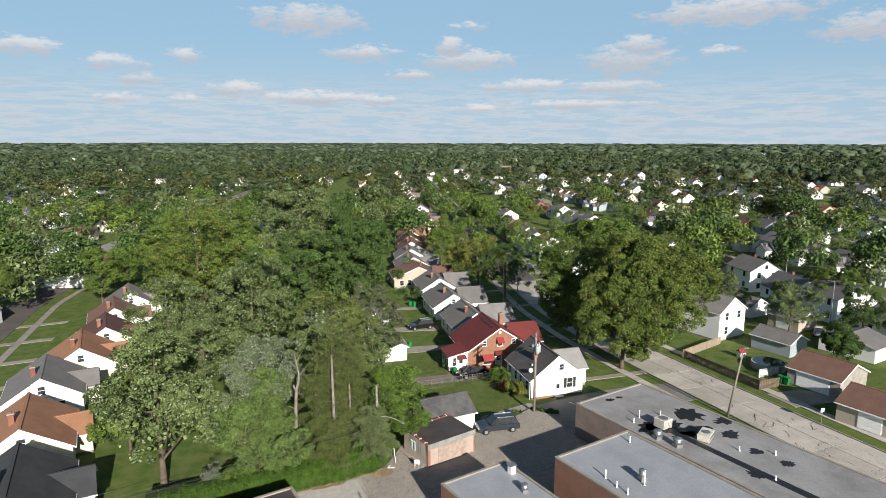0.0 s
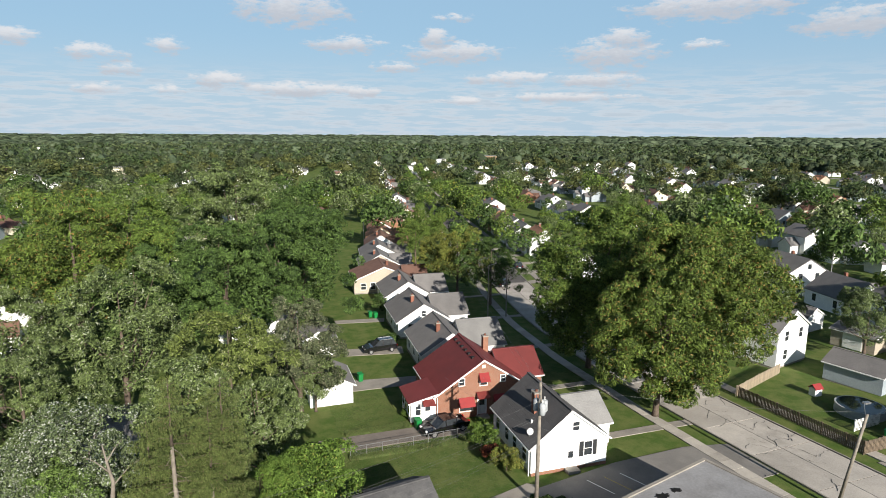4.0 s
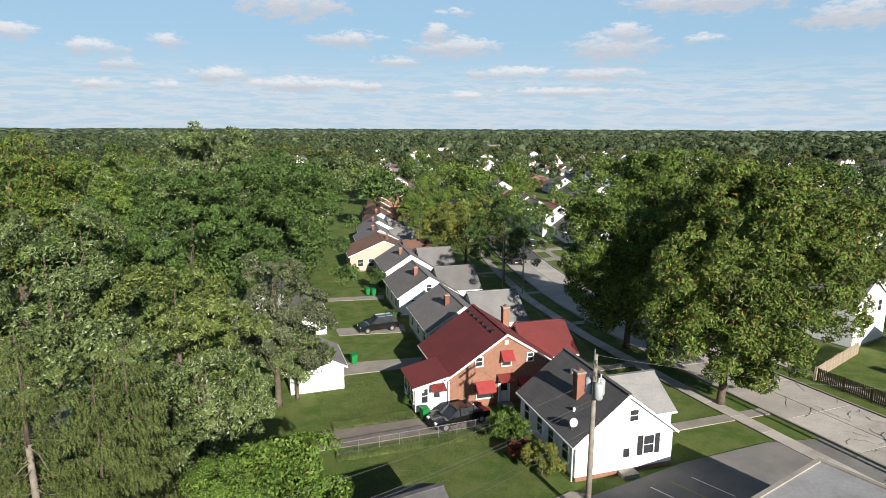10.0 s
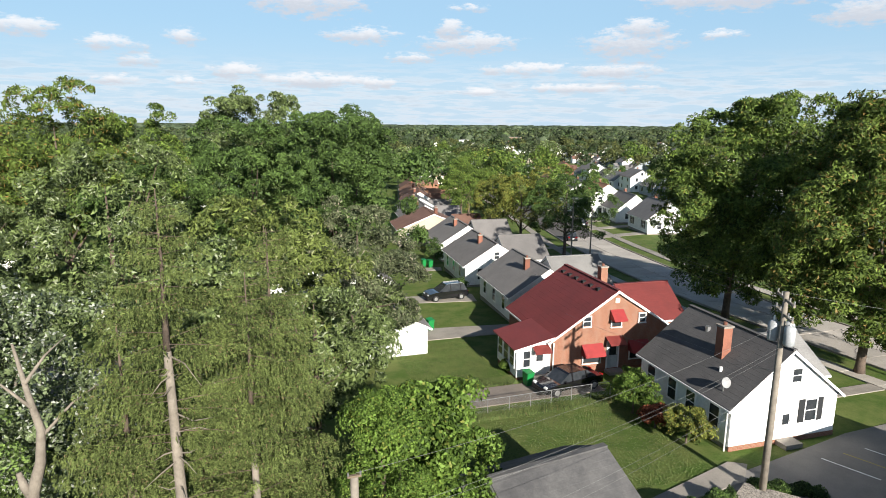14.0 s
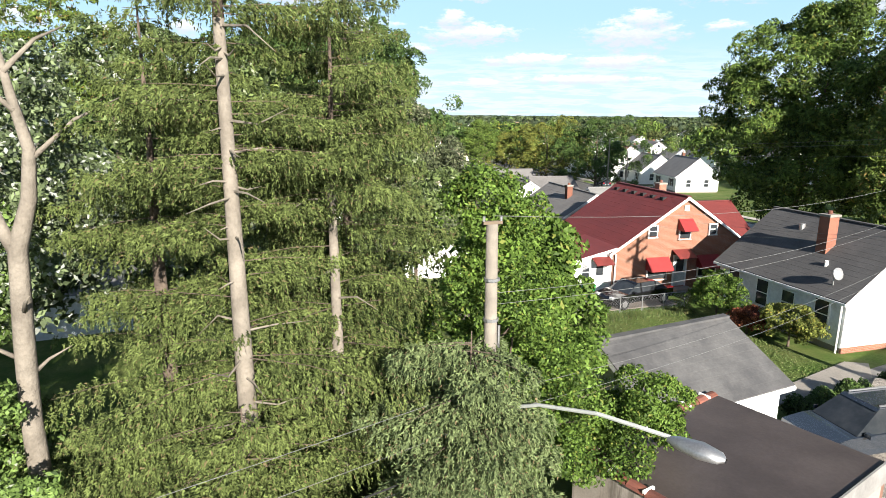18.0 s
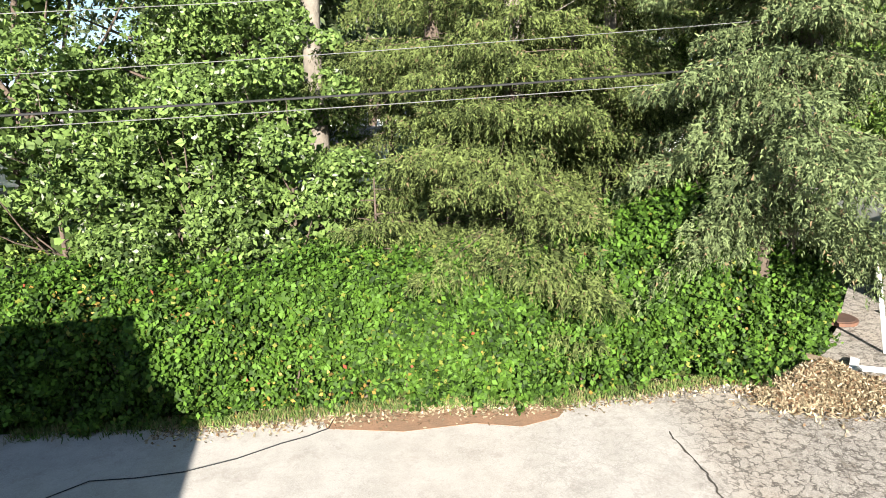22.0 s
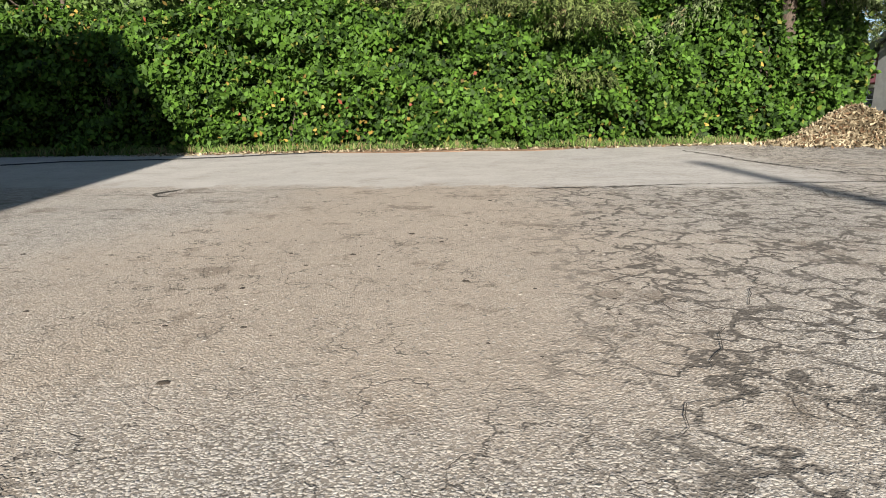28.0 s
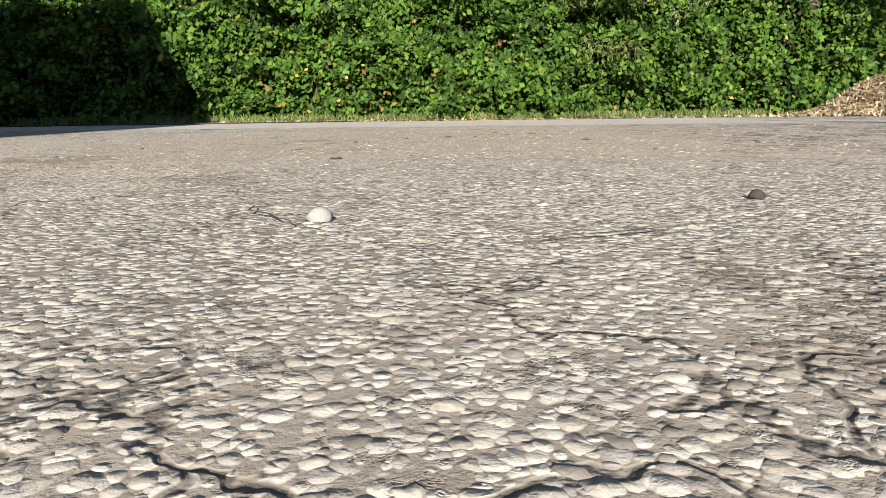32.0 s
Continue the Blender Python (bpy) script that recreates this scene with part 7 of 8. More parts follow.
def car(x, y, rz, paint, label, suv=False, L=4.6, W=1.8):
    c = thing("car", at(x, y, rz, 0.03 if y > 14 else 0.012 - gz(x, y)), label, "car")
    H = 1.7 if suv else 1.42
    belt = 1.02 if suv else 0.9
    prof = [(-L / 2, 0.35), (-L / 2, 0.75), (-L / 2 + 0.15, belt), (-L / 2 + 1.1, belt + 0.03), (L / 2 - 0.9, belt - 0.02), (L / 2 - 0.15, belt - 0.16), (L / 2, 0.62), (L / 2 - 0.02, 0.3)]
    def ext(points, half):
        s = Shape()
        n = len(points)
        vs = [(px, -half(px, pz), pz) for px, pz in points] + [(px, half(px, pz), pz) for px, pz in points]
        s.add(vs, [tuple(range(n)), tuple(range(2 * n - 1, n - 1, -1))] + [(i, n + i, n + (i + 1) % n, (i + 1) % n) for i in range(n)])
        return s
    body = part("body", ext(prof, lambda px, pz: W / 2 - (0.12 if abs(px) > L / 2 - 0.1 else 0.0) - max(0, pz - 0.8) * 0.1), paint, c)
    if suv:
        cab = [(-L / 2 + 0.12, belt), (-L / 2 + 0.45, H - 0.05), (-L / 2 + 0.8, H), (L / 2 - 2.1, H), (L / 2 - 1.2, belt)]
    else:
        cab = [(-L / 2 + 0.55, belt), (-L / 2 + 1.35, H - 0.03), (-L / 2 + 1.9, H), (L / 2 - 1.95, H - 0.02), (L / 2 - 1.1, belt - 0.02)]
    part("glasshouse", ext(cab, lambda px, pz: W / 2 - 0.09 - max(0, pz - belt) * 0.28), GLASS, c, "dark tinted glass")
    roofp = [(cab[1][0] + 0.03, H - 0.03), (cab[2][0], H + 0.02), (cab[3][0], H + 0.015), (cab[3][0] + 0.12, H - 0.06)]
    part("roof", ext(roofp, lambda px, pz: W / 2 - 0.1 - (H - belt) * 0.27), paint, c)
    for px in ((cab[1][0] + cab[3][0]) / 2 - 0.6, (cab[1][0] + cab[3][0]) / 2 + 0.55):
        for sy in (-1, 1):
            part("pillar", Shape().slab((px - 0.05, sy * (W / 2 - 0.075), belt), (px + 0.05, sy * (W / 2 - 0.075), belt), (px + 0.05, sy * (W / 2 - 0.085 - (H - belt) * 0.27), H), (px - 0.05, sy * (W / 2 - 0.085 - (H - belt) * 0.27), H), 0.02), paint, c)
    for px in (-L / 2 + 0.85, L / 2 - 0.85):
        for sy in (-1, 1):
            y0, y1 = sy * (W / 2 - 0.2), sy * (W / 2 + 0.01)
            wheel = part("wheel", Shape().tube([(px, y0, 0.33), (px, y1, 0.33)], 0.33, 16), BLACK, c)
            part("rim", Shape().tube([(px, y1, 0.33), (px, y1 + sy * 0.015, 0.33)], [0.2, 0.18], 12), METAL, wheel)
    for sy in (-1, 1):
        part("headlight", Shape().box(L / 2 - 0.2, sy * (W / 2 - 0.3) - 0.14, 0.62, L / 2 - 0.03, sy * (W / 2 - 0.3) + 0.14, 0.76), TRIM, c)
        part("tail_light", Shape().box(-L / 2 - 0.015, sy * (W / 2 - 0.3) - 0.13, 0.7, -L / 2 + 0.1, sy * (W / 2 - 0.3) + 0.13, 0.9), mat("red_lens", (0.4, 0.01, 0.01), rough=0.2, bump=0), c)
        part("wing_mirror", Shape().box(L / 2 - 1.55, sy * (W / 2) - 0.04, belt, L / 2 - 1.4, sy * (W / 2 + 0.14) + 0.04, belt + 0.12), paint, c)
    part("bumper", Shape().box(L / 2 - 0.12, -W / 2 + 0.15, 0.32, L / 2 + 0.04, W / 2 - 0.15, 0.52), BLACK, c)
    part("number_plate", Shape().box(-L / 2 - 0.025, -0.26, 0.5, -L / 2 - 0.003, 0.26, 0.63), TRIM, c)
    if suv:
        for sy in (-1, 1):
            part("roof_rail", Shape().box(cab[1][0] + 0.2, sy * 0.55 - 0.02, H + 0.03, cab[3][0] - 0.1, sy * 0.55 + 0.02, H + 0.08), METAL, c)
    return c


def paint(name, col):
    m = mat(name, col, tuple(v * 0.9 for v in col), rough=0.22, scale=1, fine=8, bump=0.0, spec=0.6)
    m.node_tree.nodes["Principled BSDF"].inputs["Coat Weight"].default_value = 0.6
    return m


BLACK_PAINT, NAVY, WHITE_PAINT, SILVER_PAINT = paint("black_paint", (0.012, 0.012, 0.014)), paint("dark_blue_grey_paint", (0.03, 0.04, 0.055)), paint("white_paint", (0.75, 0.76, 0.77)), paint("silver_paint", (0.4, 0.42, 0.44))
car(22.3, 30.6, 190, BLACK_PAINT, "black saloon car parked in the driveway", L=4.8)
car(18.9, 13.2, 176, NAVY, "dark blue estate car with roof rails on the lot", suv=True, L=4.8, W=1.85)
car(21.6, 56.2, 185, BLACK_PAINT, "black family car beside a cottage", suv=True)
car(53.9, 88.0, 72, BLACK_PAINT, "black car parked along the street", L=4.6)
car(65.0, 104.0, 75, NAVY, "dark car parked along the street")
car(73.0, 29.5, 15, WHITE_PAINT, "white car beside a fence", suv=True)
car(85.5, 31.0, 40, WHITE_PAINT, "white car before a beige garage")
car(86.0, 17.0, 20, SILVER_PAINT, "silver car beside a white garage")


def bin_at(x, y, rz=0):
    b = thing("wheelie_bin", at(x, y, rz), "green plastic wheeled bin beside a driveway", "bin", group="green bins")
    s = Shape()
    s.add([(-0.24, -0.26, 0.05), (0.24, -0.26, 0.05), (0.24, 0.22, 0.05), (-0.24, 0.22, 0.05), (-0.29, -0.34, 0.95), (0.29, -0.34, 0.95), (0.29, 0.3, 0.95), (-0.29, 0.3, 0.95)], [(3, 2, 1, 0), (0, 1, 5, 4), (1, 2, 6, 5), (2, 3, 7, 6), (3, 0, 4, 7), (4, 5, 6, 7)])
    part("body", s, BIN, b)
    part("lid", Shape().slab((-0.31, -0.37, 0.98), (0.31, -0.37, 0.98), (0.31, 0.33, 1.06), (-0.31, 0.33, 1.06), 0.04), BIN, b)
    part("handle", Shape().tube([(-0.22, 0.38, 0.95), (0.22, 0.38, 0.95)], 0.018, 6), BIN, b)
    for sx in (-0.22, 0.22):
        part("wheel", Shape().tube([(sx - 0.03, 0.26, 0.1), (sx + 0.03, 0.26, 0.1)], 0.1, 10), BLACK, b)
    return b


for x, y in ((20.0, 32.0), (17.0, 46.2), (24.6, 72.8), (23.9, 73.6), (61.2, 14.5), (61.0, 15.3)):
    bin_at(x, y, 10)


def picket_fence(points, h, material, label, gap=0.14, w=0.1):
    f = thing("fence", pose(0, 0, 0), label, "fence")
    shared = Shape().add([(-w / 2, -0.012, 0), (w / 2, -0.012, 0), (w / 2, 0.012, 0), (-w / 2, 0.012, 0), (-w / 2, -0.012, h - 0.08), (w / 2, -0.012, h - 0.08), (w / 2, 0.012, h - 0.08), (-w / 2, 0.012, h - 0.08), (0, -0.012, h), (0, 0.012, h)], [(3, 2, 1, 0), (0, 1, 5, 8, 4), (2, 3, 7, 9, 6), (1, 2, 6, 5), (3, 0, 4, 7), (5, 6, 9, 8), (7, 4, 8, 9)]).mesh("picket", material)
    for (x0, y0), (x1, y1) in zip(points[:-1], points[1:]):
        ln = math.hypot(x1 - x0, y1 - y0)
        rz = math.degrees(math.atan2(y1 - y0, x1 - x0))
        n = int(ln / gap)
        for k in range(n):
            u = (k + 0.5) / n
            px, py = x0 + (x1 - x0) * u, y0 + (y1 - y0) * u
            o = part("picket", shared, None, f)
            o.matrix_world = pose(px, py, gz(px, py) + 0.05, 0, 0, rz)
        for k in range(int(ln / 2.4) + 1):
            u = min(1, k * 2.4 / ln)
            px, py = x0 + (x1 - x0) * u, y0 + (y1 - y0) * u
            part("post", Shape().box(-0.05, -0.05, -0.1, 0.05, 0.05, h + 0.05, pose(px, py, gz(px, py), 0, 0, rz) @ pose(0, 0.07, 0)), material, f)
        for zz in (0.35, h - 0.3):
            part("rail", Shape().slab((x0, y0 + 0.03, gz(x0, y0) + zz + 0.08), (x1, y1 + 0.03, gz(x1, y1) + zz + 0.08), (x1, y1 + 0.07, gz(x1, y1) + zz + 0.08), (x0, y0 + 0.07, gz(x0, y0) + zz + 0.08), 0.08), material, f)
    return f


picket_fence([(55.4, 27.8), (56.2, 14.0), (59.6, 14.2)], 1.3, FENCE, "weathered brown picket fence round a lawn", 0.17, 0.13)
picket_fence([(55.4, 28.0), (60.5, 30.0), (65.8, 32.0)], 1.3, mat("pale_fence_wood", (0.42, 0.34, 0.24), (0.33, 0.27, 0.2), rough=0.9, scale=2, fine=16, bump=0.4, piece=0.15), "pale wooden picket fence round a lawn", 0.2, 0.14)
picket_fence([(59.7, 17.6), (63.5, 18.0)], 1.2, TRIM, "short white picket fence before a pool", 0.2, 0.1)
pool = thing("garden_pool", at(64.2, 20.6), "round garden pool with pale rim on a lawn", "pool")
part("wall", Shape().tube([(0, 0, 0), (0, 0, 0.9)], 2.3, 28), mat("pool_wall", (0.5, 0.52, 0.5), rough=0.5), pool)
part("water", Shape().tube([(0, 0, 0.902), (0, 0, 0.915)], 2.12, 28), mat("dark_pool_water", (0.02, 0.035, 0.04), rough=0.05, bump=0), pool)
ph = thing("playhouse", at(64.0, 25.6), "white toy playhouse with red roof on a lawn", "playhouse")
part("walls", Shape().box(-0.5, -0.4, 0, 0.5, 0.4, 0.9), TRIM, ph)
part("roof", Shape().slab((-0.6, -0.55, 0.85), (0.6, -0.55, 0.85), (0.6, 0, 1.35), (-0.6, 0, 1.35), 0.05).slab((-0.6, 0, 1.35), (0.6, 0, 1.35), (0.6, 0.55, 0.85), (-0.6, 0.55, 0.85), 0.05), RED_AWNING, ph)

# chain-link fence along the driveway
cl = thing("chain_link_fence", pose(0, 0, 0), "low galvanised chain-link fence along the driveway", "fence")
for k in range(9):
    px = 12.7 + 11.7 * k / 8
    part("post", Shape().tube([(px, 28.3 + 0.05 * k, gz(px, 28.5) - 0.05), (px, 28.3 + 0.05 * k, gz(px, 28.5) + 1.05)], 0.028, 8), METAL, cl)
part("top_rail", Shape().tube([(12.7, 28.3, gz(12, 28.5) + 1.03), (24.4, 28.7, gz(24, 28.5) + 1.03)], 0.02, 6), METAL, cl)
net = Shape()
for k in range(118):
    for s in (-1, 1):
        px = 12.7 + 0.1 * k
        net.tube([(px, 28.3 + 0.4 * (px - 12.7) / 11.7, gz(px, 28.5) + (0.05 if s > 0 else 1.0)), (px + 0.5, 28.3 + 0.4 * (px + 0.5 - 12.7) / 11.7, gz(px, 28.5) + (1.0 if s > 0 else 0.05))], 0.003, 3, cap=False)
part("mesh", net, METAL, cl)
sg = thing("street_sign", at(54.6, 3.4), "small street sign on a post by the kerb", "sign")
part("post", Shape().tube([(0, 0, 0), (0, 0, 2.2)], 0.03, 6), METAL, sg)
part("plate", Shape().box(-0.25, -0.02, 1.7, 0.25, 0.0, 2.2), TRIM, sg)
# ---- the wider town: rows of houses, woods, far skyline ----
rngf = np.random.default_rng(2024)
AX = radians(11)
SD, PD = Vector((math.sin(AX), math.cos(AX))), Vector((math.cos(AX), -math.sin(AX)))


def proto_house(wall, roof, label, two, seed):
    ev, rd = (4.9, 7.2) if two else (2.8, 5.6)
    h = thing("house", pose(0, 0, -500), label, "house", "houses of the neighbourhood")
    gable_block(h, 7.6, 9.2, ev, rd, wall, roof, base=0, trim=False)
    gable_block(h, 4.6, 4.0, 2.6, 4.2, wall, roof, ox=4.4, oy=0.6, turn=90, base=0, trim=False)
    part("chimney", Shape().box(0.6, 1.0, rd - 1.2, 1.05, 1.45, rd + 0.5), BRICK_DARK, h)
    for u in (-1.7, 1.7):
        for z in ((1.0, 3.4) if two else (1.0,)):
            part("window", Shape().box(u - 0.4, -4.64, z, u + 0.4, -4.58, z + 1.2), GLASS, h)
            part("window", Shape().box(-3.84, u * 1.4 - 0.4, z, -3.78, u * 1.4 + 0.4, z + 1.2), GLASS, h)
    part("window", Shape().box(-0.35, -4.64, ev + 0.5, 0.35, -4.58, ev + 1.4), GLASS, h)
    return h


PROTOS = [proto_house(w, r, l, two, i) for i, (w, r, l, two) in enumerate([
    (WHITE, ROOF_GREY, "white cottage with grey shingle roof in a row", 0), (WHITE, ROOF_LIGHT, "white cottage with pale grey roof in a row", 0), (WHITE, ROOF_GREY, "white two-storey house with grey roof in a row", 1), (CREAM, ROOF_BROWN, "cream cottage with brown roof in a row", 0),
    (WHITE, ROOF_BROWN, "white cottage with brown roof in a row", 0), (BLUEGREY, ROOF_GREY, "blue grey cottage with dark roof in a row", 0), (BRICK, ROOF_BROWN, "brick cottage with brown roof in a row", 0), (TAN, ROOF_ORANGE, "tan cottage with rust roof in a row", 0)])]
# kept clear: what is already built by hand
def taken(x, y):
    if -40 < x < 92 and y < 62:
        return True
    if 12 < x < 95 and y < 192:
        sx = np.interp(y, [p[1] for p in STREET], [p[0] for p in STREET])
        if sx - 26 < x < sx + 32:
            return True
    if -56 < x < -20 and y < 96:
        return True
    return any(math.hypot(x - a, y - b) < 13 for a, b in ((4, 96), (13, 84), (-12, 84), (-25, 100), (13, 104), (20, 118), (-16, 66)))


def in_view(x, y):
    dx, dy = x + 6, y + 46
    a = math.degrees(math.atan2(dx, dy))
    return dy > 0 and -24 < a < 56


HOUSE_SPOTS = []
for k in range(-5, 9):
    d0 = k * 66
    for sside in (-1, 1):
        for i in range(54):
            s = 20 + 13.6 * i + rngf.uniform(-1, 1)
            d = d0 + sside * 18 + rngf.uniform(-1.2, 1.2)
            x, y = 50 + PD.x * d + SD.x * (s - 40), 40 + PD.y * d + SD.y * (s - 40)
            dist = math.hypot(x + 6, y + 46)
            if taken(x, y) or not in_view(x, y) or dist > 640 or rngf.random() < (0.08 if dist < 300 else 0.35 if dist < 450 else 0.6) or (k < 0 and rngf.random() < 0.25):
                continue
            HOUSE_SPOTS.append((x, y))
            p = PROTOS[rngf.choice(8, p=[0.3, 0.18, 0.2, 0.09, 0.08, 0.08, 0.04, 0.03])]
            copy_thing(p, pose(x, y, gz(x, y) - 0.05, 0, 0, -11 + (180 if sside > 0 else 0) + rngf.uniform(-2, 2)))
for p in PROTOS:
    for o in (*p.children_recursive, p):
        bpy.data.objects.remove(o)
# streets of the neighbourhood
for k in (-3, -2, 1, 2, 3, 4, 5):
    d0 = k * 66
    line = []
    for s in (20, 120, 240, 400, 620):
        x, y = 50 + PD.x * d0 + SD.x * (s - 40), 40 + PD.y * d0 + SD.y * (s - 40)
        line.append((x, y))
    r = Shape()
    ribbon(r, along(line, -3.6), along(line, 3.6), -0.3, 0.02, 15)
    tagged(part("road", r, ROAD), "pale residential street between rows of houses", "street", kind="structure")


def woods(name, spots, material, lumps, leaves, size, seed, label):
    """Many crowns of rounded leafy lumps in one mesh. spots: x, y, height, radius."""
    rng = np.random.default_rng(seed)
    spots = np.array(spots)
    n = len(spots)
    base = np.array([gz(a, b) for a, b in spots[:, :2]])
    up = unit(rng.normal(size=(n, lumps, 3)))
    up[..., 2] = np.abs(up[..., 2]) * 1.2 - 0.3
    r, h = spots[:, 3, None, None], spots[:, 2, None, None]
    shape = np.concatenate([r * 0.62, r * 0.62, h * 0.27], 2)
    mid = np.stack([spots[:, 0], spots[:, 1], base + spots[:, 2] * 0.58], 1)[:, None] + up * shape * rng.uniform(0.6, 1.1, (n, lumps, 1))
    lump_r = r * rng.uniform(0.32, 0.58, (n, lumps, 1))
    d = unit(rng.normal(size=(n, lumps, leaves, 3)) + 0.6 * up[:, :, None] + np.array([0, 0, 0.3]))
    c = mid[:, :, None] + d * lump_r[..., None] * rng.uniform(0.72, 1.06, (n, lumps, leaves, 1)) * np.array([1, 1, 0.85])
    c, d = c.reshape(-1, 3), d.reshape(-1, 3)
    sz = np.repeat(size * spots[:, 3], lumps * leaves)[:, None, None]
    q = leaf_quads(rng, c, d, 1.25, 1.1, spread=0.6)
    tagged(part(name, quads_mesh(name, (c[:, None] + (q - c[:, None]) * sz)[:, :3], material), None), label, "trees", kind="stuff")


def far_crowns(name, spots, material, seed, label):
    """Lumpy crowns of distant trees, one mesh, with uneven outlines. spots: x, y, height, radius."""
    rng = np.random.default_rng(seed)
    spots = np.array(spots)
    n, seg, rings = len(spots), 7, 4
    base = np.array([gz(a, b) for a, b in spots[:, :2]])
    th = 2 * math.pi * np.arange(seg) / seg
    vs = []
    for k in range(rings):
        el = (-0.3, 0.3, 0.75, 1.15)[k]
        rr = spots[:, 3:4] * math.cos(el) * rng.uniform(0.7, 1.25, (n, seg))
        zz = base[:, None] + spots[:, 2:3] * (0.52 + 0.46 * math.sin(el)) * rng.uniform(0.93, 1.05, (n, seg))
        a = th + k * 0.39 + rng.uniform(-0.25, 0.25, (n, seg))
        vs.append(np.stack([spots[:, :1] + rr * np.cos(a), spots[:, 1:2] + rr * np.sin(a), zz], -1))
    tip = np.stack([spots[:, 0] + rng.normal(size=n), spots[:, 1] + rng.normal(size=n), base + spots[:, 2] * rng.uniform(0.95, 1.0, n)], -1)
    v = np.concatenate([np.concatenate(vs, 1), tip[:, None]], 1)
    tri = []
    for k in range(rings - 1):
        for i in range(seg):
            j = (i + 1) % seg
            tri += [(k * seg + i, k * seg + j, (k + 1) * seg + j), (k * seg + i, (k + 1) * seg + j, (k + 1) * seg + i)]
    tri += [((rings - 1) * seg + i, (rings - 1) * seg + (i + 1) % seg, rings * seg) for i in range(seg)]
    f = (np.arange(n)[:, None, None] * (rings * seg + 1) + np.array(tri)).reshape(-1, 3)
    me = bpy.data.meshes.new(name)
    me.vertices.add(v.shape[0] * v.shape[1])
    me.vertices.foreach_set("co", np.ascontiguousarray(v, np.float32).ravel())
    me.loops.add(3 * len(f))
    me.loops.foreach_set("vertex_index", f.astype(np.int32).ravel())
    me.polygons.add(len(f))
    me.polygons.foreach_set("loop_start", np.arange(0, 3 * len(f), 3, dtype=np.int32))
    me.polygons.foreach_set("use_smooth", [True] * len(f))
    me.materials.append(material)
    me.update(calc_edges=True)
    tagged(part(name, me, None), label, "trees", kind="stuff")


def scatter(n, r0, r1, seed, keep=None):
    rng = np.random.default_rng(seed)
    out = []
    while len(out) < n:
        a = radians(rng.uniform(-23, 55))
        dd = math.sqrt(rng.uniform(r0 * r0, r1 * r1))
        x, y = -6 + dd * math.sin(a), -46 + dd * math.cos(a)
        if taken(x, y) or (keep and not keep(x, y)):
            continue
        out.append((x, y, rng.uniform(8, 16), 2.6 + 4.4 * rng.random() ** 1.6))
    return out


def clear_of_houses(x, y):
    s = (x - 50) * SD.x + (y - 40) * SD.y
    d = (x - 50) * PD.x + (y - 40) * PD.y
    lane = abs((d + 33) % 66 - 33)
    if lane < 5:
        return False
    return all(abs(x - a) > 6.5 or abs(y - b) > 6.5 for a, b in HOUSE_SPOTS)


near = [(x, y, h * (0.62 if x > 55 and r < 5 else 1.05), (r + 0.6) * (0.72 if x > 55 and r < 5 else 1.1)) for x, y, h, r in scatter(270, 110, 330, 5, clear_of_houses) if not (8 < x < 40 and y < 130)]
for j, (mm, nm) in enumerate([(MAPLE, "mixed"), (DEEP, "dark"), (SILVER, "pale")]):
    woods("garden_trees", near[j::3], mm, 10, 110, 0.13, 30 + j, "leafy garden trees between the rows of houses")
mid = [(x, y, h * (0.8 if x > 100 else 1.0), (r + 1.2) * (0.95 if x > 100 else 1.15)) for x, y, h, r in scatter(800, 300, 680, 6, clear_of_houses)]
for j, mm in enumerate((WOODS, WOODS_DARK, WOODS_OLIVE)):
    woods("garden_trees", mid[j::3], mm, 7, 36, 0.22, 40 + j, "leafy trees among distant houses")
rngs = np.random.default_rng(77)
kerb_trees = []
for yy in np.arange(112, 430, 8.5):
    for sgn in (-1, 1):
        if rngs.random() < 0.8:
            sx = float(np.interp(yy, [p[1] for p in STREET], [p[0] for p in STREET]))
            kerb_trees.append((sx + sgn * rngs.uniform(5.5, 8.0), yy + rngs.uniform(-3, 3), rngs.uniform(7.5, 12), rngs.uniform(3.0, 4.8)))
woods("kerb_trees", kerb_trees[::2], MAPLE, 9, 90, 0.14, 51, "leafy kerbside trees along the street")
woods("kerb_trees", kerb_trees[1::2], DEEP, 9, 90, 0.14, 52, "dark leafy kerbside trees along the street")
# canopy colour kept lighter and greyer, standing in for haze with distance
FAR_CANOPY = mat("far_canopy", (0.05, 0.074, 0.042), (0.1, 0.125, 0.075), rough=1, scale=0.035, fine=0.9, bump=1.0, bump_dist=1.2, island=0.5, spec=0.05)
fm = [(x, y, h, (r + 1.5) * 1.2) for x, y, h, r in scatter(2700, 620, 1350, 7)]
woods("distant_trees", fm[::2], WOODS, 4, 13, 0.42, 45, "distant wooded suburbs")
woods("distant_trees", fm[1::2], WOODS_DARK, 4, 13, 0.42, 46, "distant wooded suburbs")
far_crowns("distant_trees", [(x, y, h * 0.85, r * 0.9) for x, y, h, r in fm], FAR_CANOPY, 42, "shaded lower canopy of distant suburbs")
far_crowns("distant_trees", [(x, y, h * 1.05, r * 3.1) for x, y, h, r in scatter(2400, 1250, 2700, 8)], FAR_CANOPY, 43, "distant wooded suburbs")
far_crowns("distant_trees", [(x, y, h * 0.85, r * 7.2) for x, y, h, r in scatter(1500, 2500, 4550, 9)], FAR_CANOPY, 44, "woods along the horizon")
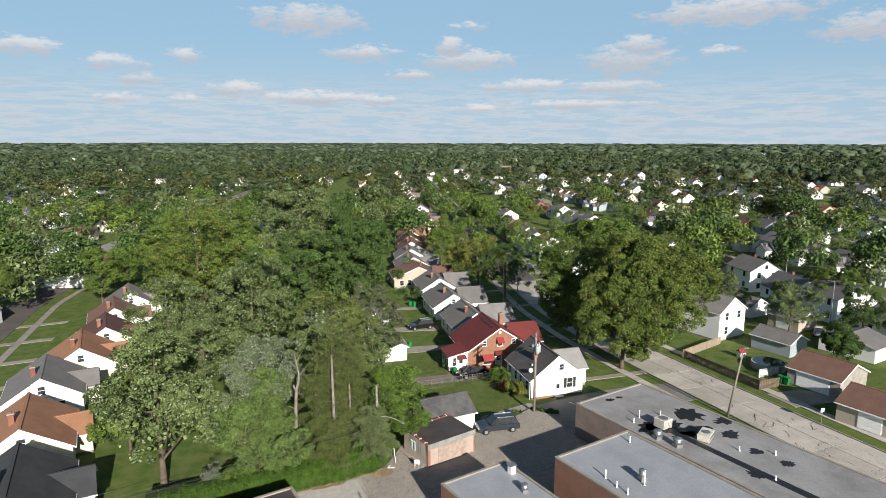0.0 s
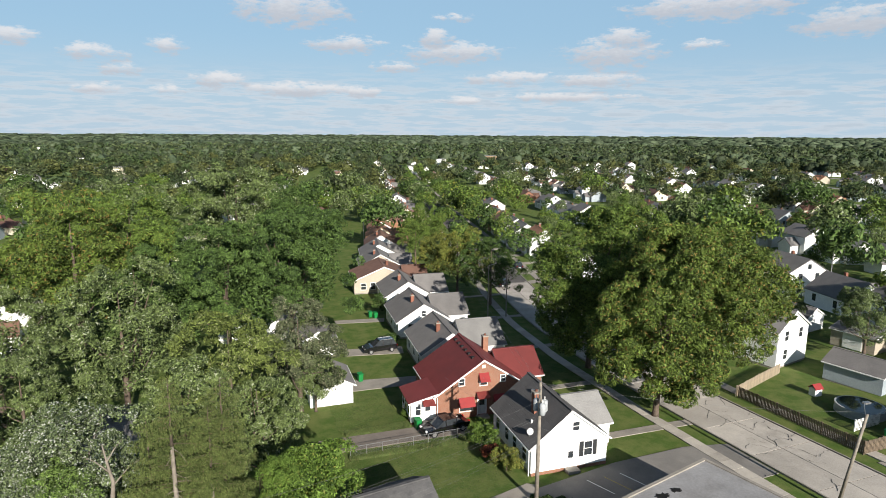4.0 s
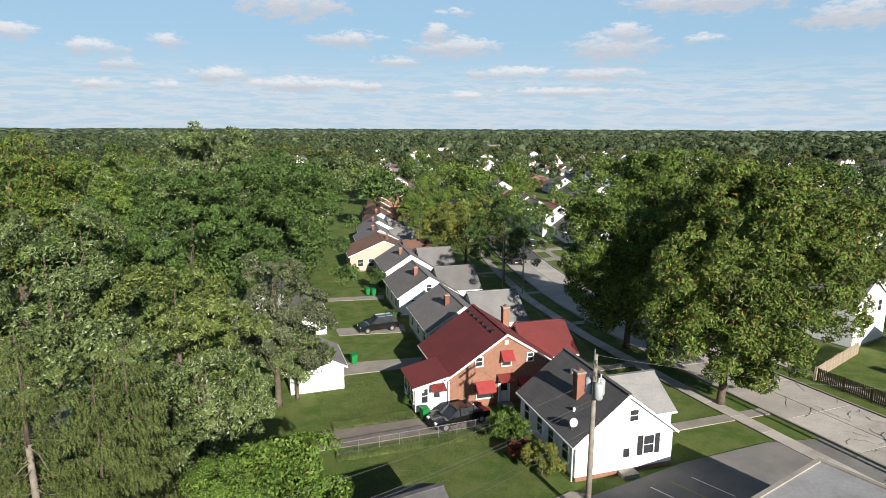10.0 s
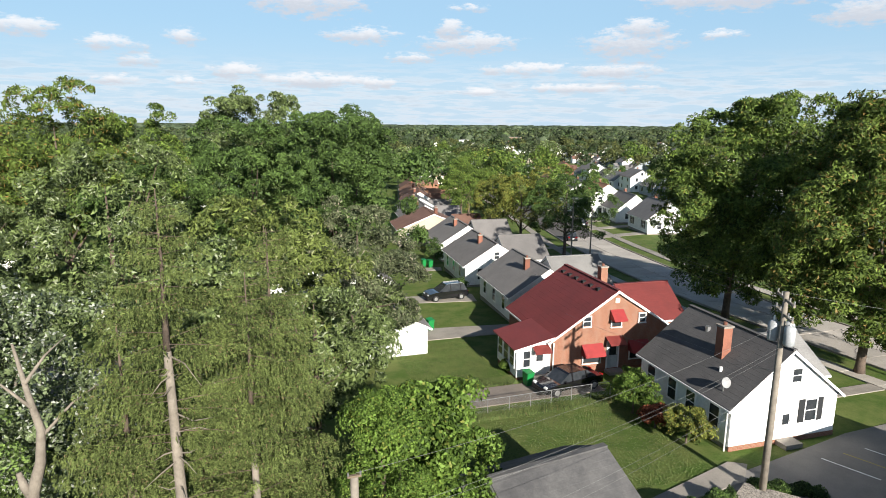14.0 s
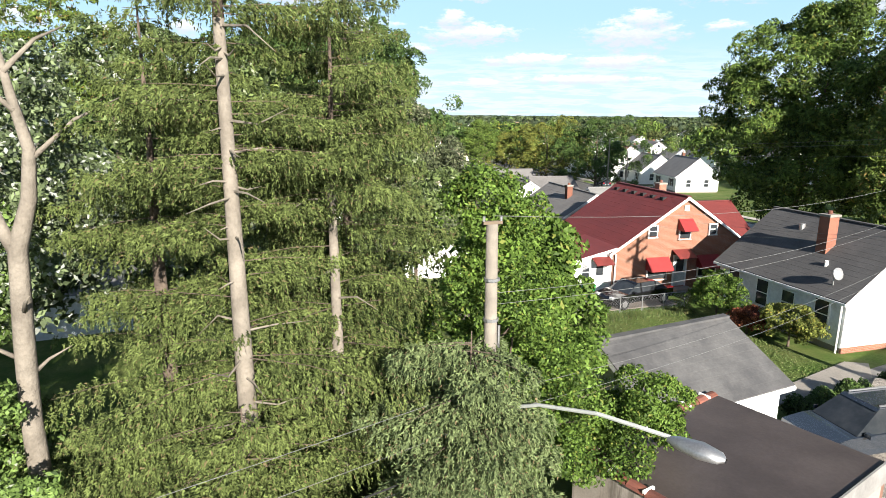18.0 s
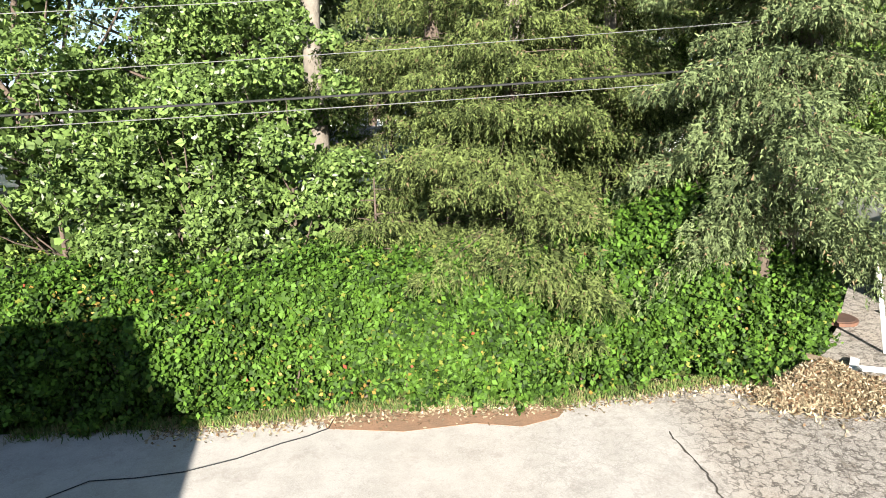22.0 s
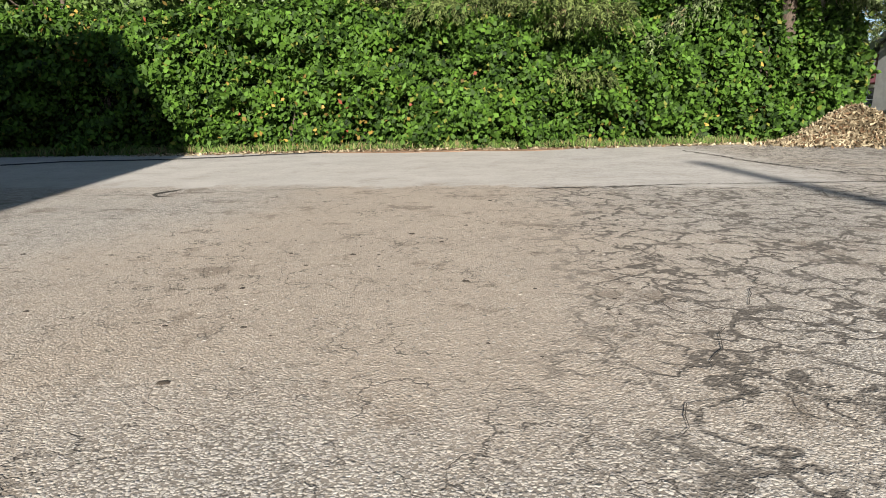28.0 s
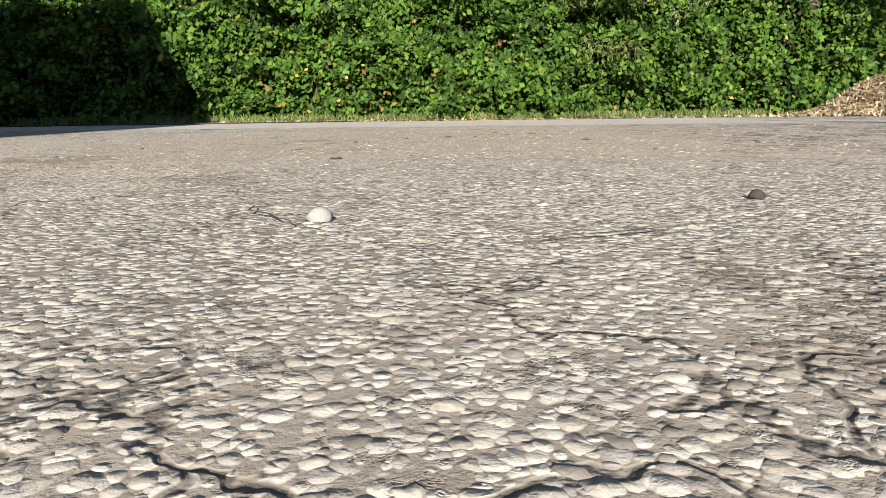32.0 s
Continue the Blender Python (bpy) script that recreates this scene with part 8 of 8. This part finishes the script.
# single light roofs and sheds far off
rngb = np.random.default_rng(17)
for k in range(64):
    a, dd = radians(rngb.uniform(-20, 50)), rngb.uniform(520, 1900)
    x, y = -6 + dd * math.sin(a), -46 + dd * math.cos(a)
    w, d_, hh = rngb.uniform(7, 18), rngb.uniform(8, 14), rngb.uniform(6, 9)
    b = thing("far_building", at(x, y, rngb.uniform(-15, 15)), "pale low building showing above distant trees", "building", "far buildings")
    part("wall", Shape().box(-w / 2, -d_ / 2, 0, w / 2, d_ / 2, hh), WHITE if k % 3 else CREAM, b)
    part("roof", Shape().box(-w / 2 - 0.2, -d_ / 2 - 0.2, hh, w / 2 + 0.2, d_ / 2 + 0.2, hh + 0.4), ROOF_LIGHT, b)
ob_ = thing("school_building", at(258.0, 578.0, -11), "long orange brick building beyond the houses", "building")
part("wall", Shape().box(-13, -6, 0, 13, 6, 9.5), mat("orange_brick", (0.42, 0.28, 0.18), (0.36, 0.24, 0.15), rough=0.9), ob_)
part("roof", Shape().box(-13.3, -6.3, 9.5, 13.3, 6.3, 9.9), ROOF_LIGHT, ob_)
part("wing", Shape().box(13, -5, 0, 24, 5, 7.5), mat("orange_brick", (0.55, 0.34, 0.2)), ob_)
for k in range(6):
    part("window", Shape().box(-12 + 4 * k, -6.08, 6.0, -9.8 + 4 * k, -5.98, 8.0), GLASS, ob_)

# concrete slabs of the near street and pavement, laid with open joints
def slab_pieces(parent, line, off0, off1, y0, y1, length, z0, z1, material, gap=0.035, skew=0.0):
    rng = random.Random(9)
    pts = np.array(line, float)
    d = np.r_[0, np.cumsum(np.hypot(*np.diff(pts, axis=0).T))]
    s0, s1 = np.interp(y0, pts[:, 1], d), np.interp(y1, pts[:, 1], d)
    def at_s(s, off):
        x, y = np.interp(s, d, pts[:, 0]), np.interp(s, d, pts[:, 1])
        x2, y2 = np.interp(s + 0.5, d, pts[:, 0]), np.interp(s + 0.5, d, pts[:, 1])
        t = Vector((x2 - x, y2 - y)).normalized()
        return x + t.y * off, y - t.x * off
    s = s0
    while s < s1:
        e = min(s + length * rng.uniform(0.9, 1.1), s1)
        c = [at_s(s + gap, off0 + gap), at_s(s + gap, off1 - gap), at_s(e - gap, off1 - gap), at_s(e - gap, off0 + gap)]
        dz = rng.uniform(-0.008, 0.008)
        sh = Shape()
        sh.add([(x, y, gz(x, y) + z1 + dz) for x, y in c] + [(x, y, gz(x, y) + z0) for x, y in c], [(0, 1, 2, 3), (4, 7, 6, 5), (0, 4, 5, 1), (1, 5, 6, 2), (2, 6, 7, 3), (3, 7, 4, 0)])
        part("slab", sh, material, parent)
        s = e
SLAB = mat("street_slab", (0.52, 0.475, 0.42), (0.42, 0.385, 0.34), rough=0.9, scale=0.3, fine=8, bump=0.25, stain=0.4, piece=0.13)
WALK_SLAB = mat("pavement_slab", (0.52, 0.475, 0.41), (0.44, 0.4, 0.35), rough=0.9, scale=0.6, fine=14, bump=0.2, stain=0.35, piece=0.12)
slab_pieces(road_ob, STREET, -3.66, 0.0, -30, 90, 6.0, 0.0, 0.05, SLAB)
slab_pieces(road_ob, STREET, 0.0, 3.66, -30, 90, 6.0, 0.0, 0.05, SLAB)
for o in [o for o in scene.collection.objects if o.name.startswith("pavement")][:2]:
    left = o.name == "pavement"
    slab_pieces(o, STREET, -7.3 if left else 6.0, -6.0 if left else 7.3, -12, 70, 1.5, 0.03, 0.085, WALK_SLAB, 0.012)
# cracks and patches wandering over the street slabs
_r = random.Random(21)
for k in range(80):
    y = _r.uniform(-14, 60)
    x = float(np.interp(y, [p[1] for p in STREET], [p[0] for p in STREET])) + _r.uniform(-3, 3)
    a, pts = _r.uniform(0, math.pi), [(x, y)]
    for j in range(_r.randint(6, 14)):
        a += _r.uniform(-0.55, 0.55)
        b = a + _r.uniform(-0.6, 0.6)
        pts.append((pts[-1][0] + 0.3 * math.cos(b), pts[-1][1] + 0.3 * math.sin(b)))
    sh = Shape()
    vs = []
    for j, (px, py) in enumerate(pts):
        w = _r.uniform(0.01, 0.032)
        vs += [(px - w, py + w * 0.4, gz(px, py) + 0.068), (px + w, py - w * 0.4, gz(px, py) + 0.068)]
    sh.add(vs, [(2 * j, 2 * j + 1, 2 * j + 3, 2 * j + 2) for j in range(len(pts) - 1)])
    tagged(part("street_crack", sh, PATCH), "tar filled crack in the street", "crack", group="street cracks", kind="structure")
